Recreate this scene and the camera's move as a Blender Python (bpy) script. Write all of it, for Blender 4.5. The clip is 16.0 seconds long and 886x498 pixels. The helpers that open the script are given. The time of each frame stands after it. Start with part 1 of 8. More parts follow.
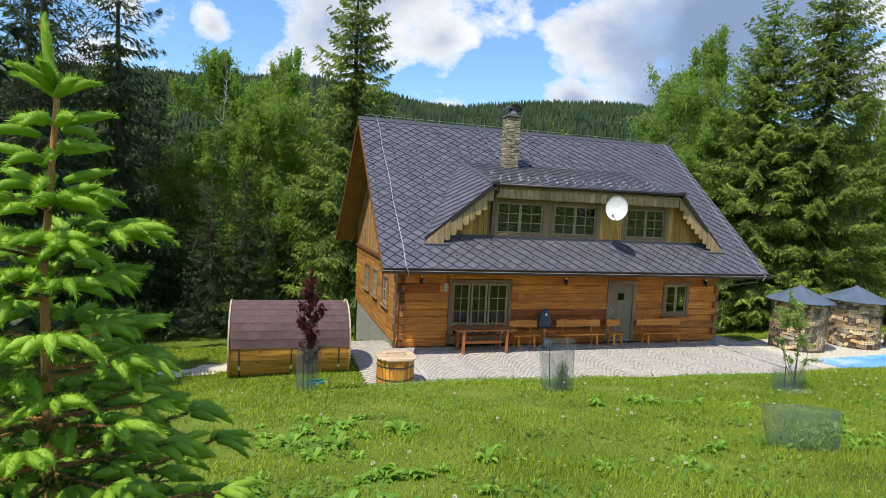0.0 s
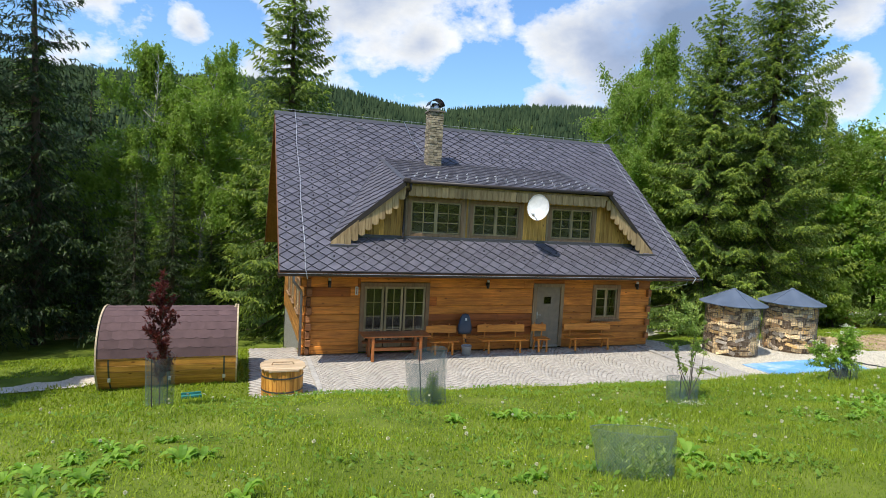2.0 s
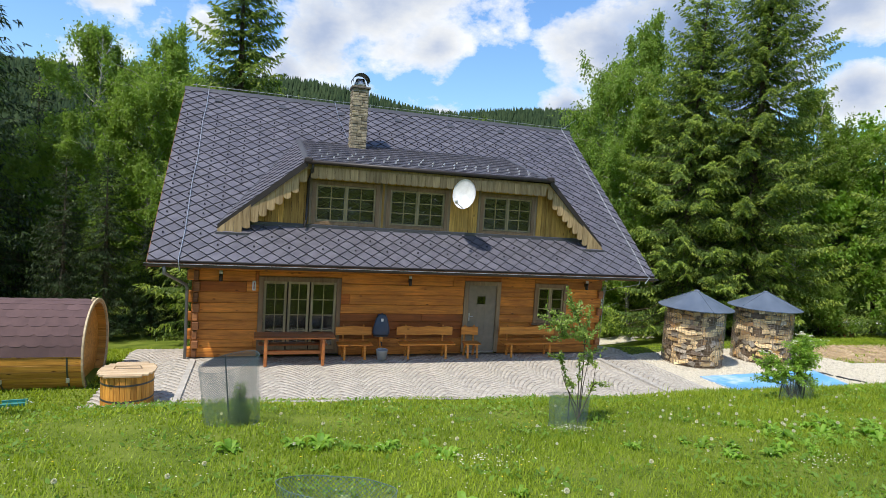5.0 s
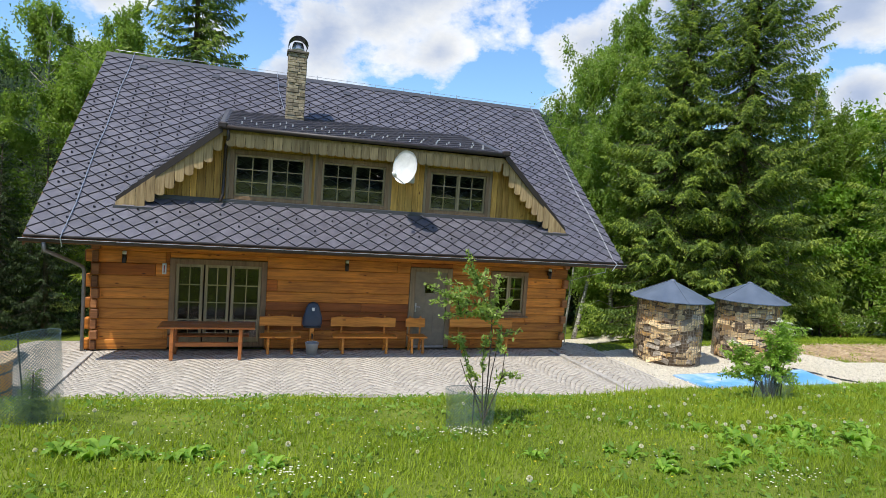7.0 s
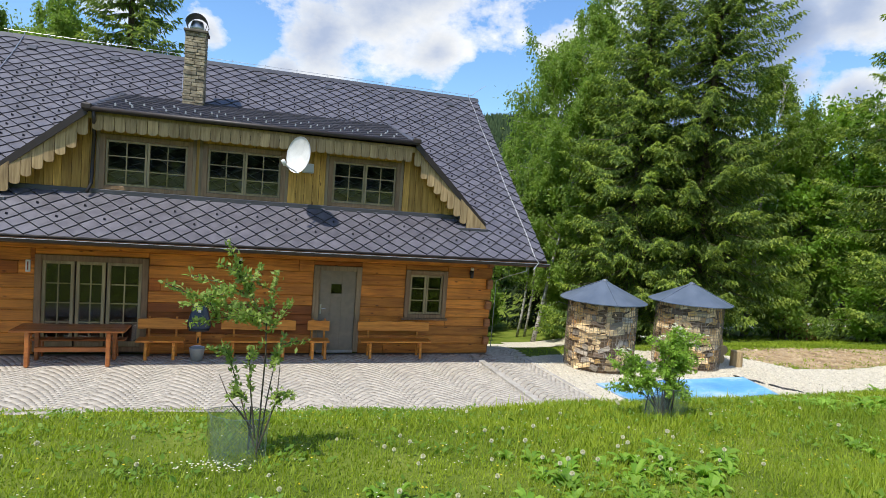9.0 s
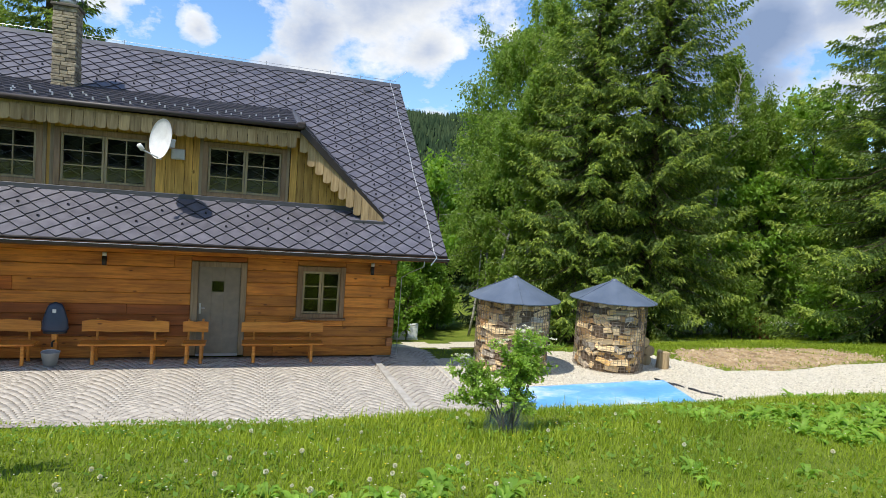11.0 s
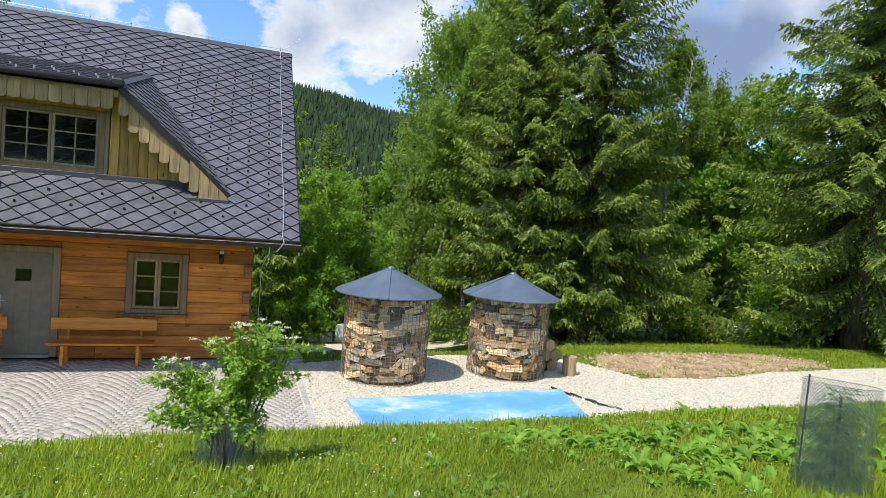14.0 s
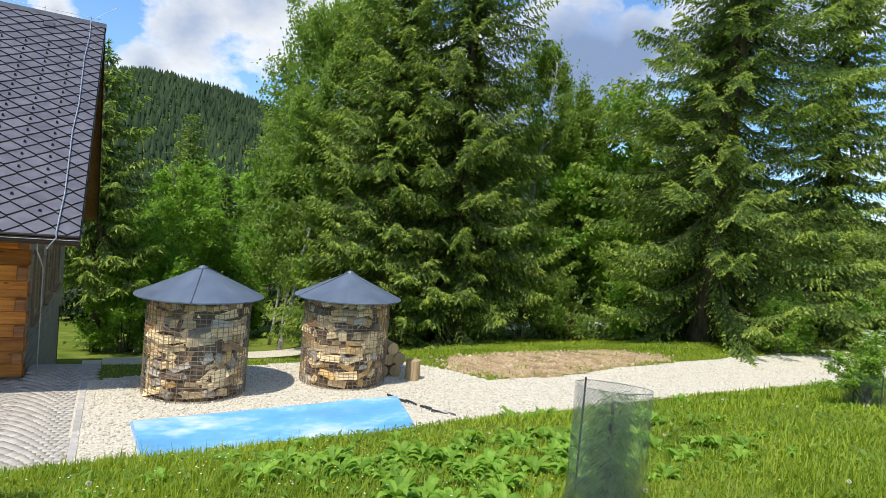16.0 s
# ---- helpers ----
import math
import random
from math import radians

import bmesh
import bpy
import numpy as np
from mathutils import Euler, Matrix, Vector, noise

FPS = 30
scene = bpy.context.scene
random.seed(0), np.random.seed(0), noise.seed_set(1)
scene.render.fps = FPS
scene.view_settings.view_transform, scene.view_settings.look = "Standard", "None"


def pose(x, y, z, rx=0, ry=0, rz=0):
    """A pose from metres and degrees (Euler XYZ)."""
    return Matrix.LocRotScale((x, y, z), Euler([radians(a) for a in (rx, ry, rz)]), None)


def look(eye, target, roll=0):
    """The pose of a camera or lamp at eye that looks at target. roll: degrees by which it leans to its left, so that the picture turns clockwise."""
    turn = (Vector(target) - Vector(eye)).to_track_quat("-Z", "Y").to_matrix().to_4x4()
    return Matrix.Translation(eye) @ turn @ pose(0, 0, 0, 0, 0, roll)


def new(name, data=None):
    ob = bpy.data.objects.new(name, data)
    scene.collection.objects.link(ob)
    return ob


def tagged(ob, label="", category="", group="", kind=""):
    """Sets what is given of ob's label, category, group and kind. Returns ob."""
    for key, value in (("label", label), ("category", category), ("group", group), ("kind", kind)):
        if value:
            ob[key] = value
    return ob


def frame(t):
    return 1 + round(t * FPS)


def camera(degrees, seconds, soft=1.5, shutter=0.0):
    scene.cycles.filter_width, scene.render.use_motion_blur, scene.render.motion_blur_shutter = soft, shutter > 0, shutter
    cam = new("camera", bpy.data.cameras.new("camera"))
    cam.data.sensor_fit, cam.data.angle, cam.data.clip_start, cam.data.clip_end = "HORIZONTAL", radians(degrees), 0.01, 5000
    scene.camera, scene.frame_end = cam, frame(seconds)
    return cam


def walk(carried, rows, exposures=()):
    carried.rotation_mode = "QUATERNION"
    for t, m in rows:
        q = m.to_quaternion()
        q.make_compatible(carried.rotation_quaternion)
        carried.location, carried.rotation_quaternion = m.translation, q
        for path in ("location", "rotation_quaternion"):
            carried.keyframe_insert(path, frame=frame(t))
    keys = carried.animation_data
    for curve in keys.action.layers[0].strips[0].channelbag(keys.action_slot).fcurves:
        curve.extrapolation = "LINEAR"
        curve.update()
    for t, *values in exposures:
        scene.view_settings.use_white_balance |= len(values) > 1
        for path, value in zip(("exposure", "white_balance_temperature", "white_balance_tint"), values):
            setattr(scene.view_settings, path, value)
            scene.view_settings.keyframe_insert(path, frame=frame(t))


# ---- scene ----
cam = camera(75.0, 16.0, soft=0.6)
PATH = [
    (0, (-4.024, -17.502, 4.504), (-3.436, -15.597, 4.349), 3.0),
    (0.5, (-3.436, -17.43, 4.515), (-2.85, -15.523, 4.361), 3.2),
    (1, (-2.863, -17.361, 4.493), (-2.275, -15.456, 4.344), 3.3),
    (1.5, (-2.318, -17.202, 4.454), (-1.717, -15.3, 4.308), 3.3),
    (2, (-1.71, -17.191, 4.467), (-1.06, -15.305, 4.328), 3.1),
    (2.5, (-1.248, -17.032, 4.41), (-0.576, -15.153, 4.276), 3.1),
    (3, (-0.701, -16.896, 4.35), (-0.036, -15.014, 4.221), 3.2),
    (3.5, (-0.147, -16.725, 4.287), (0.524, -14.845, 4.164), 3.2),
    (4, (0.5, -16.583, 4.267), (1.148, -14.695, 4.139), 3.3),
    (6.5, (3.051, -15.089, 3.719), (3.644, -13.183, 3.59), 4.0),
    (7, (3.635, -14.851, 3.564), (4.24, -12.949, 3.448), 4.0),
    (7.5, (4.248, -14.683, 3.588), (4.853, -12.78, 3.47), 4.1),
    (8, (4.853, -14.514, 3.568), (5.447, -12.607, 3.451), 4.2),
    (8.5, (5.487, -14.437, 3.566), (6.09, -12.534, 3.449), 4.2),
    (9, (6.122, -14.333, 3.556), (6.737, -12.433, 3.442), 4.2),
    (9.5, (6.783, -14.259, 3.581), (7.405, -12.362, 3.464), 4.2),
    (12, (9.765, -13.705, 3.532), (10.418, -11.818, 3.415), 4.3),
    (12.5, (10.289, -13.54, 3.44), (10.948, -11.655, 3.333), 4.4),
    (13, (10.828, -13.364, 3.396), (11.5, -11.483, 3.293), 4.5),
    (13.5, (11.349, -13.193, 3.369), (12.024, -11.313, 3.263), 4.7),
    (14, (11.829, -12.974, 3.306), (12.506, -11.095, 3.2), 4.8),
    (14.5, (12.274, -12.785, 3.249), (12.983, -10.918, 3.15), 4.9),
    (15, (12.708, -12.622, 3.212), (13.468, -10.774, 3.118), 5.0),
    (15.5, (13.192, -12.574, 3.218), (14.041, -10.765, 3.134), 4.9),
    (16, (13.479, -12.641, 3.265), (14.471, -10.907, 3.196), 5.0),
]
walk(cam, [(t, look(eye, target, roll)) for t, eye, target, roll in PATH])

# ---- light: high summer sun from the front left, blue sky with broken cloud ----
SUN = Vector((-0.42, -0.25, 0.872)).normalized()
sun = new("sun", bpy.data.lights.new("sun", "SUN"))
sun.data.energy, sun.data.angle, sun.data.color = 4.7, radians(0.5), (1.0, 0.95, 0.86)
sun.matrix_world = look((0, 0, 0), -SUN)
scene.view_settings.exposure = 0.15

world = bpy.data.worlds.new("world")
scene.world = world
world.use_nodes = True


# heaps of cumulus over the ridge: azimuth from north, elevation, radius in degrees
CLOUDS = [(11, 20, 9), (5, 16, 5.5), (16, 15.5, 4), (1.5, 11.5, 3), (32, 15, 7), (41, 17, 8), (29, 10.5, 3.5), (37, 10, 5), (-5, 14.5, 2.2), (17, 8.2, 1.8), (28, 8, 1.4),
          (45, 13, 5), (47, 18, 5), (52, 19, 4.5), (52.5, 11.5, 3), (-13, 17, 4), (-15, 9, 4), (22, 32, 9), (60, 22, 8), (-20, 28, 8)]


def build_sky():
    nt = world.node_tree
    nt.nodes.clear()
    N, L = nt.nodes.new, nt.links.new
    out, bg = N("ShaderNodeOutputWorld"), N("ShaderNodeBackground")
    sky = N("ShaderNodeTexSky")
    sky.sky_type, sky.sun_disc = "NISHITA", False
    sky.sun_elevation = math.asin(SUN.z)
    sky.sun_rotation = math.atan2(SUN.x, SUN.y)
    sky.air_density, sky.dust_density, sky.ozone_density = 1.4, 0.2, 2.0
    sky.altitude = 300
    co, mp = N("ShaderNodeTexCoord"), N("ShaderNodeMapping")
    mp.inputs["Scale"].default_value = (1.0, 1.0, 1.5)
    L(co.outputs["Generated"], mp.inputs["Vector"])

    def noise(scale, detail, rough):
        n = N("ShaderNodeTexNoise")
        n.inputs["Scale"].default_value, n.inputs["Detail"].default_value, n.inputs["Roughness"].default_value = scale, detail, rough
        L(mp.outputs["Vector"], n.inputs["Vector"])
        return n.outputs["Fac"]

    def maths(op, a, b):
        m = N("ShaderNodeMath")
        m.operation = op
        for i, v in enumerate((a, b)):
            if isinstance(v, (int, float)):
                m.inputs[i].default_value = v
            else:
                L(v, m.inputs[i])
        return m.outputs[0]

    def heap(az, el, size):
        """One cloud heap: 1 in its middle, 0 at its rim, less beyond."""
        a, e = radians(az), radians(el)
        d = N("ShaderNodeVectorMath")
        d.operation = "DISTANCE"
        L(co.outputs["Generated"], d.inputs[0])
        d.inputs[1].default_value = (math.sin(a) * math.cos(e), math.cos(a) * math.cos(e), math.sin(e))
        r = N("ShaderNodeMapRange")
        r.inputs["From Min"].default_value, r.inputs["From Max"].default_value = 0.0, 2 * radians(size)
        r.inputs["To Min"].default_value, r.inputs["To Max"].default_value = 1.0, -1.0
        L(d.outputs["Value"], r.inputs["Value"])
        return r.outputs["Result"]

    total = heap(*CLOUDS[0])
    for c in CLOUDS[1:]:
        total = maths("MAXIMUM", total, heap(*c))
    # elsewhere in the sky the cloud goes on at random
    wide = N("ShaderNodeMapRange")
    wide.inputs["From Min"].default_value, wide.inputs["From Max"].default_value = 0.0, -1.2
    L(heap(20, 12, 40), wide.inputs["Value"])
    total = maths("MAXIMUM", total, maths("MULTIPLY", wide.outputs["Result"], maths("SUBTRACT", maths("MULTIPLY", noise(1.8, 4, 0.5), 5.0), 2.45)))
    billow = noise(8.5, 12, 0.60)
    dens = maths("ADD", total, maths("MULTIPLY", maths("SUBTRACT", billow, 0.545), 2.3))
    cover, shade = ramp(nt, [(0.0, (0, 0, 0)), (0.10, (0.36, 0.36, 0.36)), (0.30, (0.84, 0.84, 0.84)), (0.6, (1, 1, 1))]), ramp(nt, [(0.14, (6.6, 6.6, 6.6)), (0.34, (5.0, 5.2, 5.5)), (0.58, (2.9, 3.45, 4.6)), (0.9, (1.65, 2.25, 3.5))])
    L(dens, cover.inputs["Fac"])
    L(maths("ADD", maths("ADD", maths("MULTIPLY", total, 0.5), maths("MULTIPLY", maths("MAXIMUM", heap(42, 15, 11), 0.0), 0.95)), maths("MULTIPLY", maths("SUBTRACT", noise(4.2, 8, 0.58), 0.46), 1.35)), shade.inputs["Fac"])
    mix = N("ShaderNodeMix")
    mix.data_type = "RGBA"
    L(cover.outputs["Color"], mix.inputs["Factor"])
    tint = N("ShaderNodeMix")
    tint.data_type, tint.blend_type = "RGBA", "MULTIPLY"
    tint.inputs["Factor"].default_value = 1.0
    tint.inputs["B"].default_value = (0.68, 0.90, 1.18, 1)
    L(sky.outputs["Color"], tint.inputs["A"])
    L(tint.outputs["Result"], mix.inputs["A"])
    L(shade.outputs["Color"], mix.inputs["B"])
    L(mix.outputs["Result"], bg.inputs["Color"])
    bg.inputs["Strength"].default_value = 0.15
    L(bg.outputs["Background"], out.inputs["Surface"])



# ---- materials ----


def nodes_of(name):
    m = bpy.data.materials.new(name)
    m.use_nodes = True
    nt = m.node_tree
    return m, nt, nt.nodes.new, nt.links.new, nt.nodes["Principled BSDF"], nt.nodes["Material Output"]


def ramp(nt, stops):
    r = nt.nodes.new("ShaderNodeValToRGB")
    e = r.color_ramp.elements
    while len(e) < len(stops):
        e.new(0.5)
    for i, (p, c) in enumerate(stops):
        e[i].position, e[i].color = p, (*c, 1)
    return r


build_sky()


def surface(name, stops, scale=3.0, stretch=(1, 1, 1), rough=0.7, bump=0.25, fine=40.0, metal=0.0, vary=0.0, by="object",
            detail=6, bump_dist=0.01, rough_var=0.12, spec=0.5, distort=0.0):
    """Procedural surface: a broad colour noise, a fine grain, bump from both and a tint per piece."""
    m, nt, N, L, b, out = nodes_of(name)
    co, mp = N("ShaderNodeTexCoord"), N("ShaderNodeMapping")
    mp.inputs["Scale"].default_value = stretch
    L(co.outputs["Object"], mp.inputs["Vector"])
    n1, n2 = N("ShaderNodeTexNoise"), N("ShaderNodeTexNoise")
    n1.inputs["Scale"].default_value, n2.inputs["Scale"].default_value = scale, fine
    n1.inputs["Detail"].default_value, n2.inputs["Detail"].default_value = detail, 5
    n1.inputs["Distortion"].default_value = distort
    if vary:
        oi = N("ShaderNodeObjectInfo") if by == "object" else N("ShaderNodeNewGeometry")
        rnd = oi.outputs["Random"] if by == "object" else oi.outputs["Random Per Island"]
        sc = N("ShaderNodeVectorMath")
        sc.operation = "SCALE"
        sc.inputs[0].default_value = (37.0, 61.0, 23.0)
        L(rnd, sc.inputs["Scale"])
        ad = N("ShaderNodeVectorMath")
        ad.operation = "ADD"
        L(mp.outputs["Vector"], ad.inputs[0])
        L(sc.outputs["Vector"], ad.inputs[1])
        vec = ad.outputs["Vector"]
    else:
        vec = mp.outputs["Vector"]
    L(vec, n1.inputs["Vector"])
    L(vec, n2.inputs["Vector"])
    mixn = N("ShaderNodeMath")
    mixn.operation = "MULTIPLY_ADD"
    L(n2.outputs["Fac"], mixn.inputs[0])
    mixn.inputs[1].default_value = 0.35
    sub = N("ShaderNodeMath")
    sub.operation = "SUBTRACT"
    L(n1.outputs["Fac"], sub.inputs[0])
    sub.inputs[1].default_value = 0.175
    L(sub.outputs[0], mixn.inputs[2])
    cr = ramp(nt, stops)
    L(mixn.outputs[0], cr.inputs["Fac"])
    col = cr.outputs["Color"]
    if vary:
        hs = N("ShaderNodeHueSaturation")
        mr = N("ShaderNodeMapRange")
        mr.inputs["To Min"].default_value, mr.inputs["To Max"].default_value = 1 - vary, 1 + vary
        L(rnd, mr.inputs["Value"])
        L(mr.outputs["Result"], hs.inputs["Value"])
        L(col, hs.inputs["Color"])
        col = hs.outputs["Color"]
    L(col, b.inputs["Base Color"])
    b.inputs["Metallic"].default_value = metal
    b.inputs["Specular IOR Level"].default_value = spec
    rr = N("ShaderNodeMapRange")
    rr.inputs["To Min"].default_value, rr.inputs["To Max"].default_value = max(0.02, rough - rough_var), min(1, rough + rough_var)
    L(n1.outputs["Fac"], rr.inputs["Value"])
    L(rr.outputs["Result"], b.inputs["Roughness"])
    if bump:
        bp = N("ShaderNodeBump")
        bp.inputs["Strength"].default_value, bp.inputs["Distance"].default_value = bump, bump_dist
        L(mixn.outputs[0], bp.inputs["Height"])
        L(bp.outputs["Normal"], b.inputs["Normal"])
    return m


def wood(name, dark, light, rough=0.6, along="x", vary=0.25, hue=0.0, knots=True, spec=0.4, grain=1.0, odd=None):
    """Sawn or hewn timber: long grain, growth bands and dark knots, each piece with a tint of its own."""
    m, nt, N, L, b, out = nodes_of(name)
    co, mp = N("ShaderNodeTexCoord"), N("ShaderNodeMapping")
    st = {"x": (0.7, 9, 9), "y": (9, 0.7, 9), "z": (9, 9, 0.7)}[along]
    mp.inputs["Scale"].default_value = st
    oi = N("ShaderNodeObjectInfo")
    sc, ad = N("ShaderNodeVectorMath"), N("ShaderNodeVectorMath")
    sc.operation, ad.operation = "SCALE", "ADD"
    sc.inputs[0].default_value = (31.0, 17.0, 53.0)
    L(oi.outputs["Random"], sc.inputs["Scale"])
    L(co.outputs["Object"], ad.inputs[0])
    L(sc.outputs["Vector"], ad.inputs[1])
    L(ad.outputs["Vector"], mp.inputs["Vector"])
    n1, n2, n3 = N("ShaderNodeTexNoise"), N("ShaderNodeTexNoise"), N("ShaderNodeTexNoise")
    L(mp.outputs["Vector"], n1.inputs["Vector"])
    L(mp.outputs["Vector"], n2.inputs["Vector"])
    L(ad.outputs["Vector"], n3.inputs["Vector"])
    for n, s, d in ((n1, 1.6 * grain, 6), (n2, 8.0 * grain, 4), (n3, 1.1, 3)):
        n.inputs["Scale"].default_value, n.inputs["Detail"].default_value = s, d
    n1.inputs["Distortion"].default_value = 0.8
    ma = N("ShaderNodeMath")
    ma.operation = "MULTIPLY_ADD"
    L(n2.outputs["Fac"], ma.inputs[0])
    ma.inputs[1].default_value = 0.4
    L(n1.outputs["Fac"], ma.inputs[2])
    mid = tuple((a + c) / 2 for a, c in zip(dark, light))
    cr = ramp(nt, [(0.45, dark), (0.66, mid), (0.85, light)])
    L(ma.outputs[0], cr.inputs["Fac"])
    col = cr.outputs["Color"]
    br = N("ShaderNodeMapRange")
    br.inputs["From Min"].default_value, br.inputs["From Max"].default_value = 0.3, 0.7
    br.inputs["To Min"].default_value, br.inputs["To Max"].default_value = 0.78, 1.15
    L(n3.outputs["Fac"], br.inputs["Value"])
    pv = N("ShaderNodeMapRange")
    pv.inputs["To Min"].default_value, pv.inputs["To Max"].default_value = 1 - vary, 1 + vary * 0.8
    L(oi.outputs["Random"], pv.inputs["Value"])
    mu = N("ShaderNodeMath")
    mu.operation = "MULTIPLY"
    L(br.outputs["Result"], mu.inputs[0])
    L(pv.outputs["Result"], mu.inputs[1])
    hs = N("ShaderNodeHueSaturation")
    L(mu.outputs[0], hs.inputs["Value"])
    L(col, hs.inputs["Color"])
    col = hs.outputs["Color"]
    if odd:
        gt = N("ShaderNodeMath")
        gt.operation = "GREATER_THAN"
        gt.inputs[1].default_value = 0.86
        fr, mm = N("ShaderNodeMath"), N("ShaderNodeMath")
        mm.operation, mm.inputs[1].default_value = "MULTIPLY", 7.13
        fr.operation = "FRACT"
        L(oi.outputs["Random"], mm.inputs[0])
        L(mm.outputs[0], fr.inputs[0])
        L(fr.outputs[0], gt.inputs[0])
        mo = N("ShaderNodeMix")
        mo.data_type, mo.blend_type = "RGBA", "MULTIPLY"
        L(gt.outputs[0], mo.inputs["Factor"])
        L(col, mo.inputs["A"])
        mo.inputs["B"].default_value = (*odd, 1)
        col = mo.outputs["Result"]
    if knots:
        km, vo = N("ShaderNodeMapping"), N("ShaderNodeTexVoronoi")
        km.inputs["Scale"].default_value = {"x": (2.2, 6, 6), "y": (6, 2.2, 6), "z": (6, 6, 2.2)}[along]
        L(ad.outputs["Vector"], km.inputs["Vector"])
        L(km.outputs["Vector"], vo.inputs["Vector"])
        vo.inputs["Scale"].default_value = 1.0
        kr = ramp(nt, [(0.06, (0.16, 0.07, 0.03)), (0.13, (1, 1, 1))])
        L(vo.outputs["Distance"], kr.inputs["Fac"])
        mk = N("ShaderNodeMix")
        mk.data_type, mk.blend_type = "RGBA", "MULTIPLY"
        mk.inputs["Factor"].default_value = 0.85
        L(col, mk.inputs["A"])
        L(kr.outputs["Color"], mk.inputs["B"])
        col = mk.outputs["Result"]
    L(col, b.inputs["Base Color"])
    b.inputs["Roughness"].default_value = rough
    b.inputs["Specular IOR Level"].default_value = spec
    bp = N("ShaderNodeBump")
    bp.inputs["Strength"].default_value, bp.inputs["Distance"].default_value = 0.35, 0.006
    L(ma.outputs[0], bp.inputs["Height"])
    L(bp.outputs["Normal"], b.inputs["Normal"])
    return m


def leafy(name, dark, light, through_col, amount=0.35, rough=0.55, by="island", spec=0.3, patch=0.0):
    """Leaves and needles: colour differs from leaf to leaf, some light passes through."""
    m, nt, N, L, b, out = nodes_of(name)
    g = N("ShaderNodeNewGeometry")
    cr = ramp(nt, [(0.0, dark), (1.0, light)])
    fac = g.outputs["Random Per Island"]
    if patch:
        co, nz, ma = N("ShaderNodeTexCoord"), N("ShaderNodeTexNoise"), N("ShaderNodeMath")
        nz.inputs["Scale"].default_value = patch
        L(co.outputs["Object"], nz.inputs["Vector"])
        ma.operation = "MULTIPLY_ADD"
        L(fac, ma.inputs[0])
        ma.inputs[1].default_value = 0.5
        su = N("ShaderNodeMapRange")
        su.inputs["From Min"].default_value, su.inputs["From Max"].default_value = 0.3, 0.7
        su.inputs["To Min"].default_value, su.inputs["To Max"].default_value = 0.0, 0.5
        L(nz.outputs["Fac"], su.inputs["Value"])
        L(su.outputs["Result"], ma.inputs[2])
        fac = ma.outputs[0]
    L(fac, cr.inputs["Fac"])
    oi, hs, mr = N("ShaderNodeObjectInfo"), N("ShaderNodeHueSaturation"), N("ShaderNodeMapRange")
    mr.inputs["To Min"].default_value, mr.inputs["To Max"].default_value = 0.85, 1.15
    L(oi.outputs["Random"], mr.inputs["Value"])
    L(mr.outputs["Result"], hs.inputs["Value"])
    L(cr.outputs["Color"], hs.inputs["Color"])
    L(hs.outputs["Color"], b.inputs["Base Color"])
    b.inputs["Roughness"].default_value = rough
    b.inputs["Specular IOR Level"].default_value = spec
    tr, mx = N("ShaderNodeBsdfTranslucent"), N("ShaderNodeMixShader")
    tr.inputs["Color"].default_value = (*through_col, 1)
    mx.inputs["Fac"].default_value = amount
    L(b.outputs["BSDF"], mx.inputs[1])
    L(tr.outputs["BSDF"], mx.inputs[2])
    L(mx.outputs["Shader"], out.inputs["Surface"])
    return m


def plain(name, col, rough=0.5, metal=0.0, spec=0.5, bump=0.06):
    d = tuple(c * 0.82 for c in col)
    return surface(name, [(0.35, d), (0.65, col)], scale=6, rough=rough, metal=metal, bump=bump, spec=spec, fine=60, bump_dist=0.002)


def glass_mat(name):
    m, nt, N, L, b, out = nodes_of(name)
    b.inputs["Base Color"].default_value = (0.9, 0.93, 0.92, 1)
    b.inputs["Roughness"].default_value = 0.02
    b.inputs["IOR"].default_value = 1.5
    b.inputs["Transmission Weight"].default_value = 1.0
    return m


M_LOG = wood("honey_log", (0.34, 0.099, 0.015), (0.69, 0.262, 0.040), rough=0.5, vary=0.30, odd=(0.70, 0.54, 0.44))
M_LOGRED = wood("dark_red_log", (0.19, 0.048, 0.010), (0.36, 0.105, 0.020), rough=0.5, vary=0.15)
M_LOGY = wood("honey_log_gable", (0.28, 0.105, 0.022), (0.60, 0.28, 0.075), rough=0.5, along="y", vary=0.22)
M_LOGEND = wood("log_end", (0.14, 0.052, 0.019), (0.36, 0.15, 0.052), rough=0.65, vary=0.35, knots=False)
M_GAP = plain("dark_joint", (0.03, 0.018, 0.01), 0.9)
M_BOARD = wood("larch_board", (0.35, 0.175, 0.030), (0.67, 0.385, 0.085), along="z", rough=0.65, vary=0.25)
M_LOGGREY = wood("grey_gable_log", (0.20, 0.18, 0.155), (0.36, 0.33, 0.29), rough=0.8, along="y", vary=0.12)
M_GABLEBOARD = wood("gable_board", (0.30, 0.15, 0.05), (0.52, 0.30, 0.12), along="z", rough=0.65, vary=0.2)
M_VAL = wood("weathered_board", (0.24, 0.155, 0.070), (0.48, 0.345, 0.175), along="z", rough=0.75, vary=0.22, knots=False)
M_BEAM = wood("brown_beam", (0.13, 0.05, 0.02), (0.28, 0.12, 0.05), rough=0.6, vary=0.1)
M_SOFFIT = wood("soffit_board", (0.20, 0.08, 0.03), (0.38, 0.18, 0.07), along="y", rough=0.6, vary=0.15)
